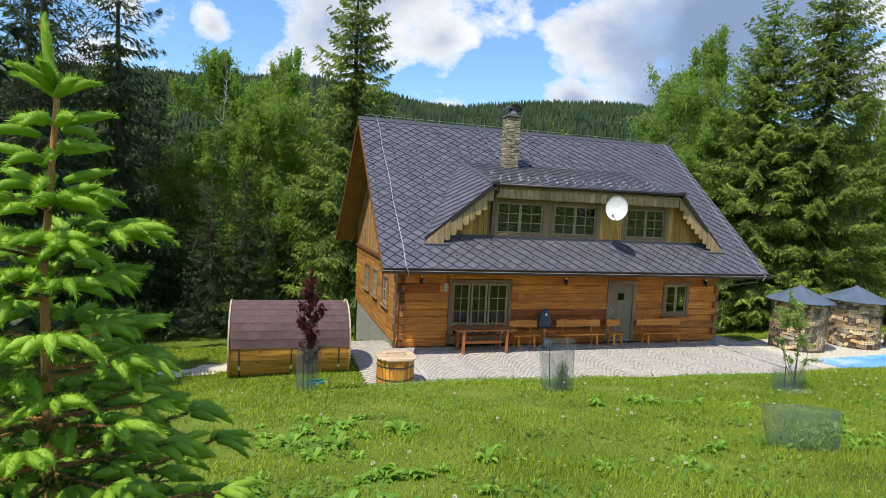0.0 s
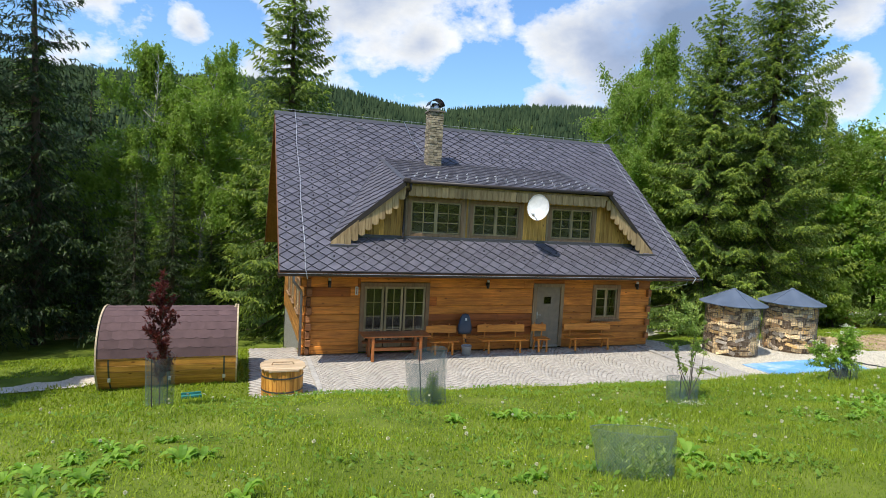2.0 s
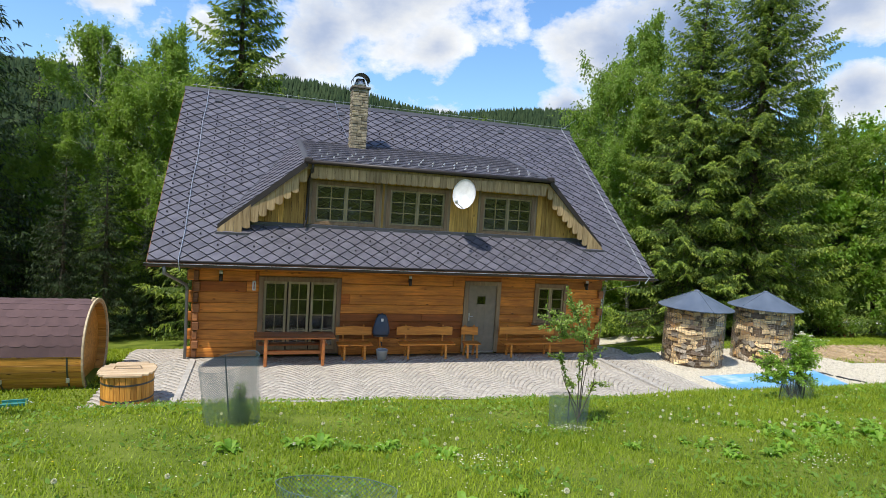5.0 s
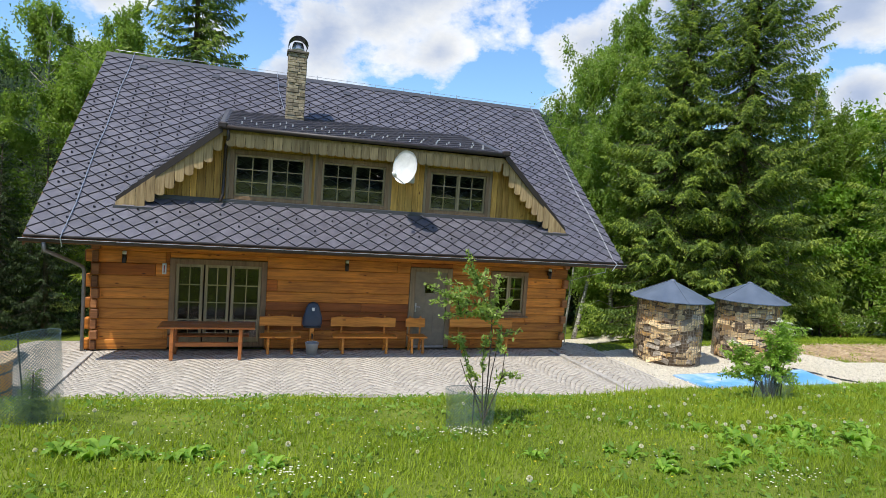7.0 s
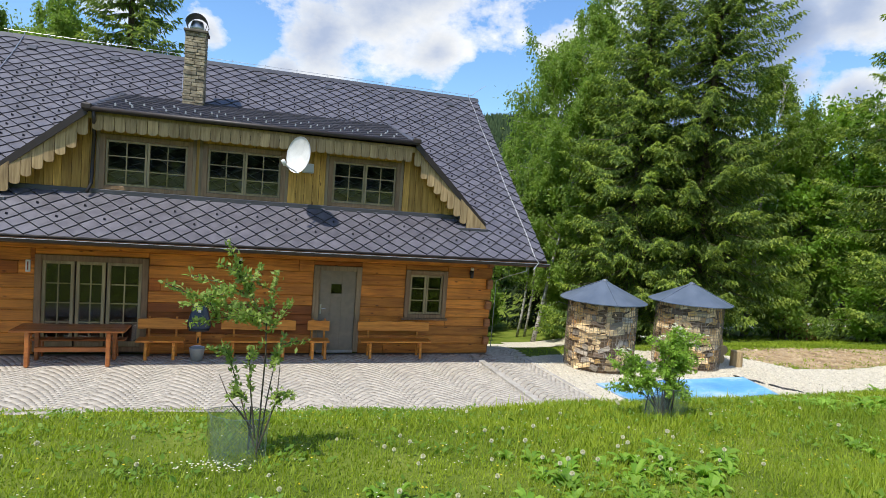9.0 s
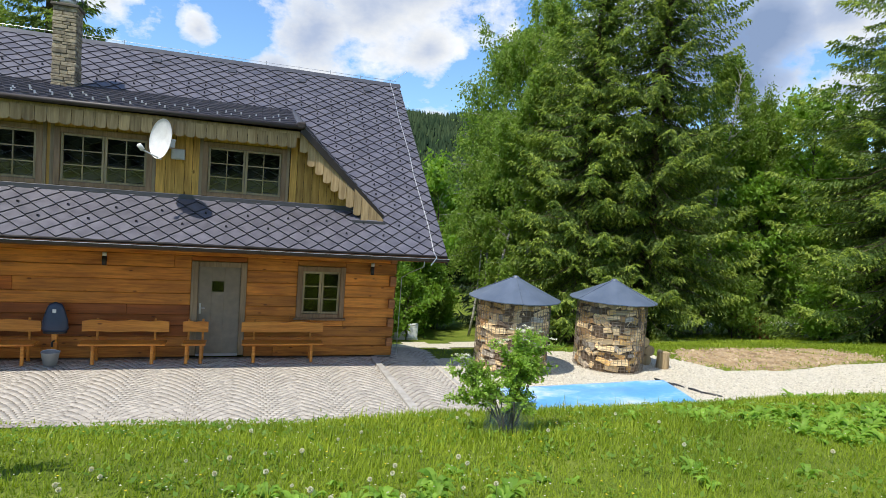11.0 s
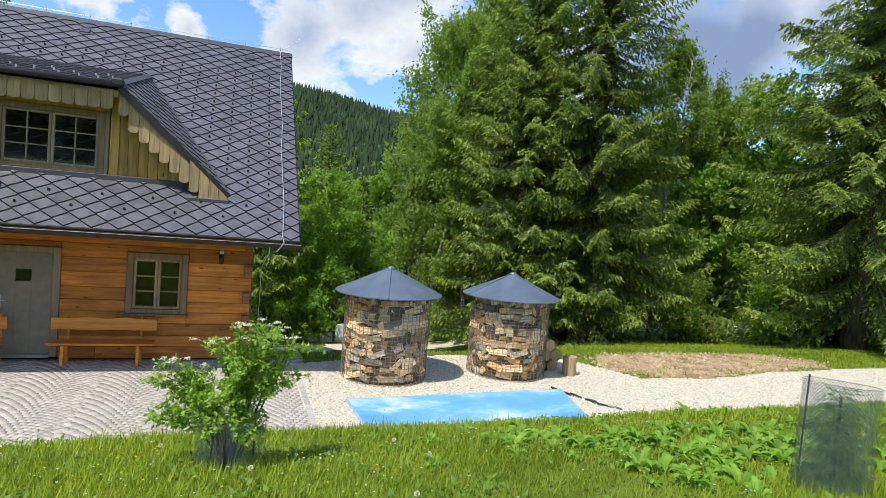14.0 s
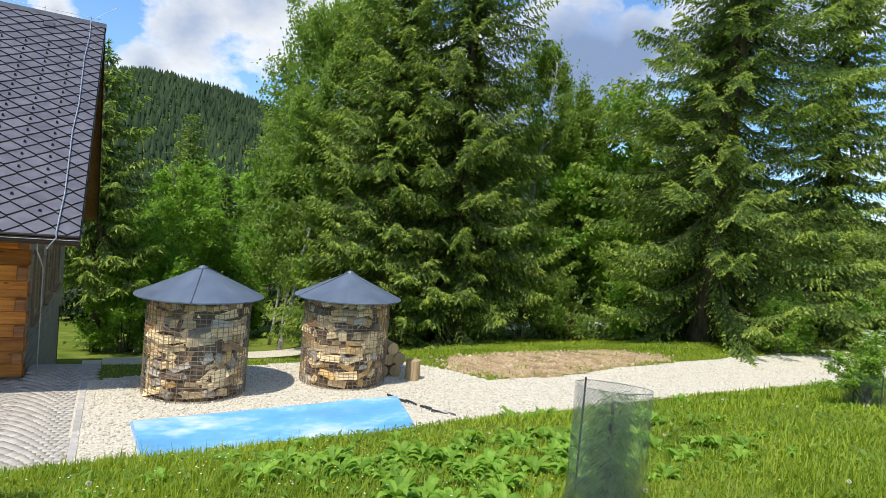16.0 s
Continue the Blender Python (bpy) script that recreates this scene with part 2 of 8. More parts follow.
M_FRAME = wood("window_frame_wood", (0.185, 0.112, 0.060), (0.30, 0.19, 0.105), along="z", rough=0.55, vary=0.06, knots=False)
M_SASH = wood("sash_wood", (0.24, 0.185, 0.10), (0.38, 0.30, 0.175), along="z", rough=0.5, vary=0.05, knots=False)
M_TRIM = wood("brown_trim", (0.19, 0.135, 0.08), (0.32, 0.235, 0.14), along="z", rough=0.6, vary=0.08, knots=False)
M_DOOR = plain("grey_door_paint", (0.25, 0.212, 0.158), 0.6, spec=0.3)
M_GLASS = glass_mat("window_glass")
# darkness of the unlit rooms is put into the wall colour
M_DARKROOM = plain("unlit_room_wall", (0.10, 0.085, 0.07), 0.9)
M_ROOF = surface("roof_metal", [(0.3, (0.085, 0.081, 0.097)), (0.7, (0.132, 0.126, 0.147))], scale=5, rough=0.42, bump=0.12, fine=90, vary=0.14, bump_dist=0.003, spec=0.5)
M_ROOFJ = surface("roof_metal_field", [(0.3, (0.085, 0.081, 0.097)), (0.7, (0.132, 0.126, 0.147))], scale=5, rough=0.42, bump=0.12, fine=90, vary=0.14, by="island", bump_dist=0.003, spec=0.5)
M_ROOFDARK = plain("roof_underlay", (0.016, 0.015, 0.017), 0.8)
M_FLASH = plain("dark_flashing", (0.072, 0.072, 0.082), 0.4)
M_GUTTER = plain("gutter_metal", (0.034, 0.024, 0.020), 0.5)
M_PIPE = plain("pipe_metal", (0.23, 0.23, 0.23), 0.45, metal=0.3)
M_ZINC = plain("galvanised", (0.55, 0.56, 0.57), 0.35, metal=0.8)
M_SNOWG = plain("snow_guard_metal", (0.042, 0.042, 0.050), 0.45)
M_PLINTH = surface("rough_plaster", [(0.3, (0.20, 0.19, 0.165)), (0.7, (0.36, 0.34, 0.30))], scale=14, rough=0.9, bump=0.7, fine=60, bump_dist=0.02)
M_CHIMSTONE = surface("chimney_stone", [(0.3, (0.17, 0.14, 0.09)), (0.7, (0.40, 0.34, 0.23))], scale=9, rough=0.85, bump=0.5, vary=0.35)
M_MORTAR = plain("mortar", (0.16, 0.14, 0.11), 0.95)
M_WHITE = plain("white_enamel", (0.80, 0.80, 0.78), 0.35)
M_LIGHTGREY = plain("light_grey_plastic", (0.55, 0.56, 0.56), 0.5)
M_BLACK = plain("black_metal", (0.02, 0.02, 0.022), 0.4)

# ---- mesh helpers ----


class Geo:
    """Collects vertices and faces of one mesh."""

    def __init__(self):
        self.v, self.f = [], []

    def add(self, vs, fs, m=None):
        o = len(self.v)
        self.v += [tuple(m @ Vector(p)) for p in vs] if m is not None else [tuple(p) for p in vs]
        self.f += [tuple(i + o for i in f) for f in fs]
        return self

    def box(self, x0, y0, z0, x1, y1, z1, bev=0.0, m=None):
        if bev <= 0:
            vs = [(x, y, z) for z in (z0, z1) for y in (y0, y1) for x in (x0, x1)]
            fs = [(0, 2, 3, 1), (4, 5, 7, 6), (0, 1, 5, 4), (2, 6, 7, 3), (0, 4, 6, 2), (1, 3, 7, 5)]
            return self.add(vs, fs, m)
        b = min(bev, (x1 - x0) / 2.2, (y1 - y0) / 2.2, (z1 - z0) / 2.2)
        xs, ys, zs = (x0, x1), (y0, y1), (z0, z1)
        vs, ix = [], {}
        for i in (0, 1):
            for j in (0, 1):
                for k in (0, 1):
                    sx, sy, sz = (b, -b)[i], (b, -b)[j], (b, -b)[k]
                    for a, p in enumerate(((xs[i], ys[j] + sy, zs[k] + sz), (xs[i] + sx, ys[j], zs[k] + sz), (xs[i] + sx, ys[j] + sy, zs[k]))):
                        ix[i, j, k, a] = len(vs)
                        vs.append(p)
        fs = []
        cyc = ((0, 0), (1, 0), (1, 1), (0, 1))
        for a in (0, 1, 2):
            for s in (0, 1):
                q = []
                for u, w in cyc:
                    t = {0: (s, u, w), 1: (w, s, u), 2: (u, w, s)}[a]
                    q.append(ix[(*t, a)])
                fs.append(tuple(q if s else q[::-1]))
        for a in (0, 1, 2):
            p, q = (a + 1) % 3, (a + 2) % 3
            for sp in (0, 1):
                for sq in (0, 1):
                    t0, t1 = [0, 0, 0], [0, 0, 0]
                    t0[a], t1[a] = 0, 1
                    t0[p] = t1[p] = sp
                    t0[q] = t1[q] = sq
                    face = (ix[(*t0, p)], ix[(*t1, p)], ix[(*t1, q)], ix[(*t0, q)])
                    fs.append(face if (sp ^ sq) else face[::-1])
        for i in (0, 1):
            for j in (0, 1):
                for k in (0, 1):
                    t = (ix[i, j, k, 0], ix[i, j, k, 1], ix[i, j, k, 2])
                    fs.append(t if (i + j + k) % 2 else t[::-1])
        return self.add(vs, fs, m)

    def tube(self, pts, radii, n=8, cap=True):
        pts = [Vector(p) for p in pts]
        if not isinstance(radii, (list, tuple)):
            radii = [radii] * len(pts)
        rings, ref = [], None
        for i, p in enumerate(pts):
            d = (pts[min(i + 1, len(pts) - 1)] - pts[max(i - 1, 0)]).normalized()
            if ref is None:
                ref = d.orthogonal().normalized()
            ref = (ref - d * ref.dot(d)).normalized()
            w = d.cross(ref)
            rings.append([p + (ref * math.cos(2 * math.pi * k / n) + w * math.sin(2 * math.pi * k / n)) * radii[i] for k in range(n)])
        vs = [q for r in rings for q in r]
        fs = [(i * n + k, i * n + (k + 1) % n, (i + 1) * n + (k + 1) % n, (i + 1) * n + k) for i in range(len(pts) - 1) for k in range(n)]
        if cap:
            fs += [tuple(range(n))[::-1], tuple((len(pts) - 1) * n + k for k in range(n))]
        return self.add(vs, fs)

    def lathe(self, prof, n=24, m=None, a0=0.0, a1=2 * math.pi):
        full = abs(a1 - a0 - 2 * math.pi) < 1e-6
        cols = n if full else n + 1
        vs = [(r * math.cos(a0 + (a1 - a0) * k / n), r * math.sin(a0 + (a1 - a0) * k / n), z) for k in range(cols) for r, z in prof]
        q = len(prof)
        fs = [(k * q + i, ((k + 1) % cols) * q + i, ((k + 1) % cols) * q + i + 1, k * q + i + 1) for k in range(n) for i in range(q - 1)]
        return self.add(vs, fs, m)

    def prism(self, poly, y0, y1, m=None):
        """A polygon in x and z, pushed from y0 to y1."""
        n = len(poly)
        vs = [(x, y0, z) for x, z in poly] + [(x, y1, z) for x, z in poly]
        fs = [tuple(range(n)), tuple(range(2 * n - 1, n - 1, -1))] + [(k, k + n, (k + 1) % n + n, (k + 1) % n) for k in range(n)]
        return self.add(vs, fs, m)

    def slab(self, top, drop):
        """A polygon given by its corners, with thickness straight down."""
        n = len(top)
        vs = [tuple(p) for p in top] + [(p[0], p[1], p[2] - drop) for p in top]
        fs = [tuple(range(n)), tuple(range(2 * n - 1, n - 1, -1))] + [(k, k + n, (k + 1) % n + n, (k + 1) % n) for k in range(n)]
        return self.add(vs, fs)

    def mesh(self, name, smooth=False):
        me = bpy.data.meshes.new(name)
        me.from_pydata(self.v, [], self.f)
        me.validate()
        bm = bmesh.new()
        bm.from_mesh(me)
        bmesh.ops.recalc_face_normals(bm, faces=bm.faces)
        bm.to_mesh(me)
        bm.free()
        if smooth:
            me.polygons.foreach_set("use_smooth", [True] * len(me.polygons))
        return me


def part(name, geo, material, parent=None, label="", smooth=False, at=None):
    """Links a Geo or a mesh as ONE mesh object under a thing or under a part."""
    me = geo.mesh(name, smooth) if isinstance(geo, Geo) else geo
    if material is not None and not me.materials:
        me.materials.append(material)
    ob = new(name, me)
    if parent is not None:
        ob.parent = parent
    if at is not None:
        ob.matrix_basis = at
    if label:
        ob["label"] = label
    return ob


def thing(name, label, category, m=None, group="", kind=""):
    ob = new(name)
    ob.empty_display_size = 0.2
    if m is not None:
        ob.matrix_basis = m
    return tagged(ob, label, category, group, kind)


def raw_mesh(name, verts, faces, material, smooth=False):
    """A large mesh from numpy arrays; faces all have the same number of corners."""
    verts, faces = np.asarray(verts, np.float32), np.asarray(faces, np.int32)
    me = bpy.data.meshes.new(name)
    n, k = faces.shape
    me.vertices.add(len(verts))
    me.vertices.foreach_set("co", verts.ravel())
    me.loops.add(n * k)
    me.loops.foreach_set("vertex_index", faces.ravel())
    me.polygons.add(n)
    me.polygons.foreach_set("loop_start", np.arange(n, dtype=np.int32) * k)
    if smooth:
        me.polygons.foreach_set("use_smooth", np.ones(n, bool))
    me.update(calc_edges=True)
    me.materials.append(material)
    return me

# ---- ground ----
PROFILE = [(0, -0.10), (0.5, 0.06), (1.5, 0.38), (3.6, 0.95), (5.15, 1.17), (8.0, 1.66), (9.4, 1.93), (10.5, 2.10), (13.2, 2.85), (20, 3.9), (45, 5.6), (120, 8.6)]
EDGE_LINE = [(-12, -4.2), (-6, -3.75), (-2.6, -3.5), (-1.3, -3.6), (0, -3.5), (5, -3.8), (11, -4.4), (13.4, -4.5), (18.5, -4.3), (24, -3.9), (32, -4.2), (60, -4.0)]

# the skyline of the far hill: sideways over distance, and its height
RIDGE_AT = [-0.4, -0.105, 0.017, 0.079, 0.14, 0.194, 0.255, 0.317, 0.394, 0.488, 0.649, 1.0, 1.28, 1.54]
RIDGE_UP = [165, 170, 181, 182, 177, 169, 160, 159, 171, 183, 196, 193, 175, 180]


def edge_y(x):
    """Where the meadow meets the yard."""
    return np.interp(x, [p[0] for p in EDGE_LINE], [p[1] for p in EDGE_LINE])


def smooth01(a):
    a = np.clip(a, 0, 1)
    return a * a * (3 - 2 * a)


def height(x, y):
    """Height of the ground: level yard before the house, meadow rising to the walk, land falling away behind."""
    x, y = np.asarray(x, float), np.asarray(y, float)
    d = edge_y(x) - y
    up = np.interp(d, [p[0] for p in PROFILE], [p[1] for p in PROFILE])
    yard = -0.10 - 0.07 * smooth01((x - 11) / 4) - 0.035 * np.clip(-2.5 - x, 0, 20)
    b = np.clip(y - 0.6, 0, None)
    fall = np.interp(b, [0, 1, 9, 30, 70, 140], [0, 0.16, 2.25, 4.2, 6.5, 7.5])
    ease = 1 - 0.35 * smooth01((x - 19) / 8)
    z = np.where(d > 0, up + (yard + 0.10) * np.clip(1 - d / 3.0, 0, 1), yard - fall * ease)
    ridge = np.interp(x / np.maximum(y + 15, 50), RIDGE_AT, RIDGE_UP)
    far = smooth01((y - 200) / 760) * ridge * np.where(y > 100, 1, 0)
    back = smooth01((-y - 170) / 420) * 70 * np.where(y < -100, 1, 0)
    z = z + far + back
    bump = 0.05 * np.sin(x * 0.9 + 1.3) * np.sin(y * 0.7 + 0.4) + 0.03 * np.sin(x * 2.3 + y * 1.7)
    swell = 0.15 * smooth01((x - 9) / 3) * smooth01((22 - x) / 3) * smooth01(d / 0.9) * smooth01((4.5 - d) / 3)
    return z + swell + bump * np.clip(d / 3, 0, 1)


def ground_z(x, y):
    return float(height(x, y))


def build_ground():
    def axis(lo, hi, a, b, fine, coarse):
        near = np.arange(a, b + 1e-6, fine)
        left = a - np.geomspace(coarse, a - lo, 26)[::-1] if a > lo else []
        right = b + np.geomspace(coarse, hi - b, 26)
        return np.concatenate([left, near, right])
    xs = axis(-1500, 1500, -16, 40, 0.42, 0.9)
    ys = axis(-600, 1800, -24, 16, 0.42, 0.9)
    X, Y = np.meshgrid(xs, ys)
    Z = height(X, Y)
    nx, ny = len(xs), len(ys)
    v = np.stack([X, Y, Z], -1).reshape(-1, 3)
    i = np.arange((nx - 1) * (ny - 1))
    r, c = i // (nx - 1), i % (nx - 1)
    a = r * nx + c
    f = np.stack([a, a + 1, a + nx + 1, a + nx], 1)
    return raw_mesh("ground", v, f, M_TURF, smooth=True)


M_TURF = surface("turf", [(0.25, (0.065, 0.098, 0.012)), (0.5, (0.122, 0.165, 0.022)), (0.75, (0.185, 0.22, 0.04))], scale=1.3, rough=0.95, bump=0.8, fine=35, bump_dist=0.06, spec=0.1)
ground = tagged(new("ground", build_ground()), "sloping green meadow turf falling towards the yard", "ground", kind="structure")

# ---- paving, gravel, bare earth ----


def sheet(name, poly, lift, material, step=0.25, wob=0.0, seed=1):
    """A thin cover that follows the ground inside a polygon, with its edge turned down."""
    rng = np.random.default_rng(seed)
    xs = np.arange(min(p[0] for p in poly), max(p[0] for p in poly) + step, step)
    ys = np.arange(min(p[1] for p in poly), max(p[1] for p in poly) + step, step)
    X, Y = np.meshgrid(xs, ys)
    P = np.array(poly)

    def inside(x, y):
        c = np.zeros(np.shape(x), bool)
        j = len(P) - 1
        for i in range(len(P)):
            xi, yi, xj, yj = *P[i], *P[j]
            c ^= ((yi > y) != (yj > y)) & (x < (xj - xi) * (y - yi) / (yj - yi + 1e-12) + xi)
            j = i
        return c
    cx, cy = (X[:-1, :-1] + step / 2), (Y[:-1, :-1] + step / 2)
    w = wob * (np.sin(cx * 2.1 + seed) + np.sin(cy * 2.7 + seed * 2) + 0.6 * np.sin(cx * 5.3 + cy * 4.1))
    keep = inside(cx + w, cy + w)
    Z = height(X, Y) + lift
    v = np.stack([X, Y, Z], -1).reshape(-1, 3)
    nx = len(xs)
    r, c = np.nonzero(keep)
    a = r * nx + c
    f = np.stack([a, a + 1, a + nx + 1, a + nx], 1)
    used = np.unique(f)
    m = -np.ones(len(v), int)
    m[used] = np.arange(len(used))
    return raw_mesh(name, v[used], m[f], material, smooth=True), inside


M_SAND = surface("paving_bed", [(0.3, (0.135, 0.118, 0.095)), (0.7, (0.23, 0.203, 0.168))], scale=4, rough=0.95, bump=0.4, fine=50)
M_COBBLE = surface("cobble_stone", [(0.25, (0.37, 0.335, 0.285)), (0.55, (0.445, 0.405, 0.345)), (0.8, (0.515, 0.47, 0.405))], scale=5, rough=0.85, bump=0.12, fine=70, vary=0.13)
M_COBBLEJ = surface("cobble_stone_field", [(0.25, (0.37, 0.335, 0.285)), (0.55, (0.445, 0.405, 0.345)), (0.8, (0.515, 0.47, 0.405))], scale=5, rough=0.85, bump=0.12, fine=70, vary=0.13, by="island")
M_GRAVEL = surface("gravel_bed", [(0.25, (0.36, 0.31, 0.22)), (0.5, (0.60, 0.545, 0.43)), (0.8, (0.75, 0.695, 0.57))], scale=26, rough=0.95, bump=0.9, fine=80, bump_dist=0.03, detail=3)
M_STONELET = surface("gravel_stone", [(0.3, (0.50, 0.445, 0.34)), (0.7, (0.75, 0.695, 0.57))], scale=20, rough=0.9, bump=0.2, vary=0.25, by="island")
M_EARTH = surface("bare_earth", [(0.3, (0.19, 0.115, 0.052)), (0.48, (0.34, 0.228, 0.112)), (0.75, (0.48, 0.36, 0.195))], scale=2.6, rough=0.97, bump=1.0, fine=16, bump_dist=0.08, detail=9)
M_SLAB = surface("pale_concrete", [(0.3, (0.42, 0.40, 0.36)), (0.7, (0.66, 0.63, 0.57))], scale=3, rough=0.9, bump=0.3)

PATIO = [(-1.5, -4.4), (13.35, -4.75), (13.35, 2.6), (12.25, 2.6), (12.25, 0.1), (-0.1, 0.1), (-0.1, 1.6), (-1.5, 1.6)]
me, in_patio = sheet("patio", PATIO, 0.02, M_SAND, 0.15)
patio = tagged(new("patio", me), "light grey cobbled terrace laid in arcs before the house", "paving", kind="structure")
GRAVEL = [(13.1, -4.75), (18.6, -4.6), (24, -4.3), (32, -4.5), (35.5, -4.2), (37.6, -3.2), (37.4, -1.7), (35, -0.9), (30, -1.15), (26.3, -1.4), (23, -1.9), (21.2, -1.7), (20.6, -0.4), (19.6, 0.5), (17, 0.5), (14.8, 0.2), (13.1, -0.3)]
me, in_gravel = sheet("gravel_path", GRAVEL, 0.03, M_GRAVEL, 0.1, wob=0.05)
gravel = tagged(new("gravel_path", me), "cream crushed gravel round the wood stores and along the path", "path", kind="structure")
EARTH = [(20.6, -1.0), (22.3, -1.9), (25.0, -1.55), (26.6, -1.2), (28.6, -0.9), (29.2, -0.2), (28.0, 0.5), (24.0, 1.15), (21.5, 0.7)]
me, in_earth = sheet("bare_earth", EARTH, 0.010, M_EARTH, 0.05, wob=0.13, seed=4)
tagged(new("bare_earth", me), "patch of bare brown earth beside the path", "ground", kind="structure")
LEFTPATH = [(-4.8, -1.9), (-4.9, -1.0), (-6.3, -1.1), (-7.6, -1.5), (-7.5, -1.9), (-6.0, -2.0)]
me, _ = sheet("stone_path", LEFTPATH, 0.035, M_GRAVEL, 0.06, wob=0.17, seed=9)
tagged(new("stone_path", me), "pale gravel path through the lawn beside the sauna", "path", kind="structure")
LOWROAD = [(12.8, 10.0), (19, 10.6), (40, 13), (60, 12), (60, 14.5), (40, 15.2), (19, 12.2), (12.8, 11.6)]
me, _ = sheet("lower_track", LOWROAD, 0.03, M_GRAVEL, 0.6, wob=0.2, seed=2)
tagged(new("lower_track", me), "pale gravel track below the trees behind the house", "path", kind="structure")

# ---- the log house ----
LEN, DEEP = 12.2, 8.82
EAVE_Y, EAVE_Z, RIDGE_Y, RIDGE_Z = -1.5, 2.61, 4.41, 7.57
RX0, RX1 = -0.82, 13.0
SLOPE = (RIDGE_Z - EAVE_Z) / (RIDGE_Y - EAVE_Y)
RUN = math.hypot(RIDGE_Y - EAVE_Y, RIDGE_Z - EAVE_Z)


def roof_z(y):
    return EAVE_Z + SLOPE * (y - EAVE_Y)


house = thing("log_house", "two-storey honey-coloured log house with a dark diamond-shingled roof", "house")


def log_run(parent, lo, hi, courses, holes, face, mat, along, joints, thick=0.2, reach=(0, 0)):
    """Courses of squared logs on one wall, cut round its openings."""
    rng = random.Random(len(courses) * 7 + int(face * 10))
    for i, (z0, z1) in enumerate(courses):
        a, b = (lo - reach[0], hi + reach[1]) if i % 2 == 0 else (lo, hi)
        cuts = sorted([a, b] + [lo + (hi - lo) * (rng.random() * 0.8 + 0.1) for _ in range(joints if rng.random() < 0.75 else 0)])
        pieces = []
        for p, q in zip(cuts, cuts[1:]):
            segs = [(p, q, z0, z1)]
            for h0, h1, hz0, hz1 in holes:
                nxt = []
                for s0, s1, u0, u1 in segs:
                    if h1 <= s0 or h0 >= s1 or hz1 <= u0 or hz0 >= u1:
                        nxt.append((s0, s1, u0, u1))
                        continue
                    if h0 - s0 > 0.03:
                        nxt.append((s0, h0, u0, u1))
                    if s1 - h1 > 0.03:
                        nxt.append((h1, s1, u0, u1))
                    m0, m1 = max(s0, h0), min(s1, h1)
                    if u1 - hz1 > 0.03:
                        nxt.append((m0, m1, hz1, u1))
                    if hz0 - u0 > 0.03:
                        nxt.append((m0, m1, u0, hz0))
                segs = nxt
            pieces += segs
        for s0, s1, u0, u1 in pieces:
            if s1 - s0 < 0.03:
                continue
            out = rng.uniform(-0.008, 0.008)
            g = Geo()
            hl, hh = (s1 - s0) / 2 - 0.0015, (u1 - u0) / 2 - 0.0025
            if along == "x":
                g.box(-hl, -thick / 2, -hh, hl, thick / 2, hh, 0.009)
                at = pose((s0 + s1) / 2, face + thick / 2 + out, (u0 + u1) / 2)
            else:
                g.box(-thick / 2, -hl, -hh, thick / 2, hl, hh, 0.009)
                at = pose(face + out, (s0 + s1) / 2, (u0 + u1) / 2)
            # logs at bench height behind the benches get the darker, redder tone
            redder = along == "x" and 3.8 < (s0 + s1) / 2 < 7.6 and s1 < 8.0 and 0.35 < (u0 + u1) / 2 < 1.05
            part("log", g, M_LOGRED if redder else mat, parent, at=at)


def courses_of(z0, z1, mean, seed):
    rng, z, out = random.Random(seed), z0, []
    while z < z1 - 0.08:
        h = mean * rng.uniform(0.85, 1.15)
        if z1 - z - h < 0.12:
            h = z1 - z
        out.append((z, z + h))
        z += h
    return out


FRONT_HOLES = [(1.65, 3.85, -0.1, 2.12), (7.5, 8.68, -0.1, 2.13), (9.82, 10.95, 0.87, 2.11)]
GABLE_HOLES = [(1.5, 2.6, 0.9, 1.95), (3.5, 4.5, 0.9, 1.95), (5.3, 6.4, 0.9, 1.95)]


RIGHT_HOLES = [(0.75, 2.1, 0.75, 2.2), (3.1, 4.6, 0.8, 2.2), (5.3, 6.7, 0.8, 2.2)]


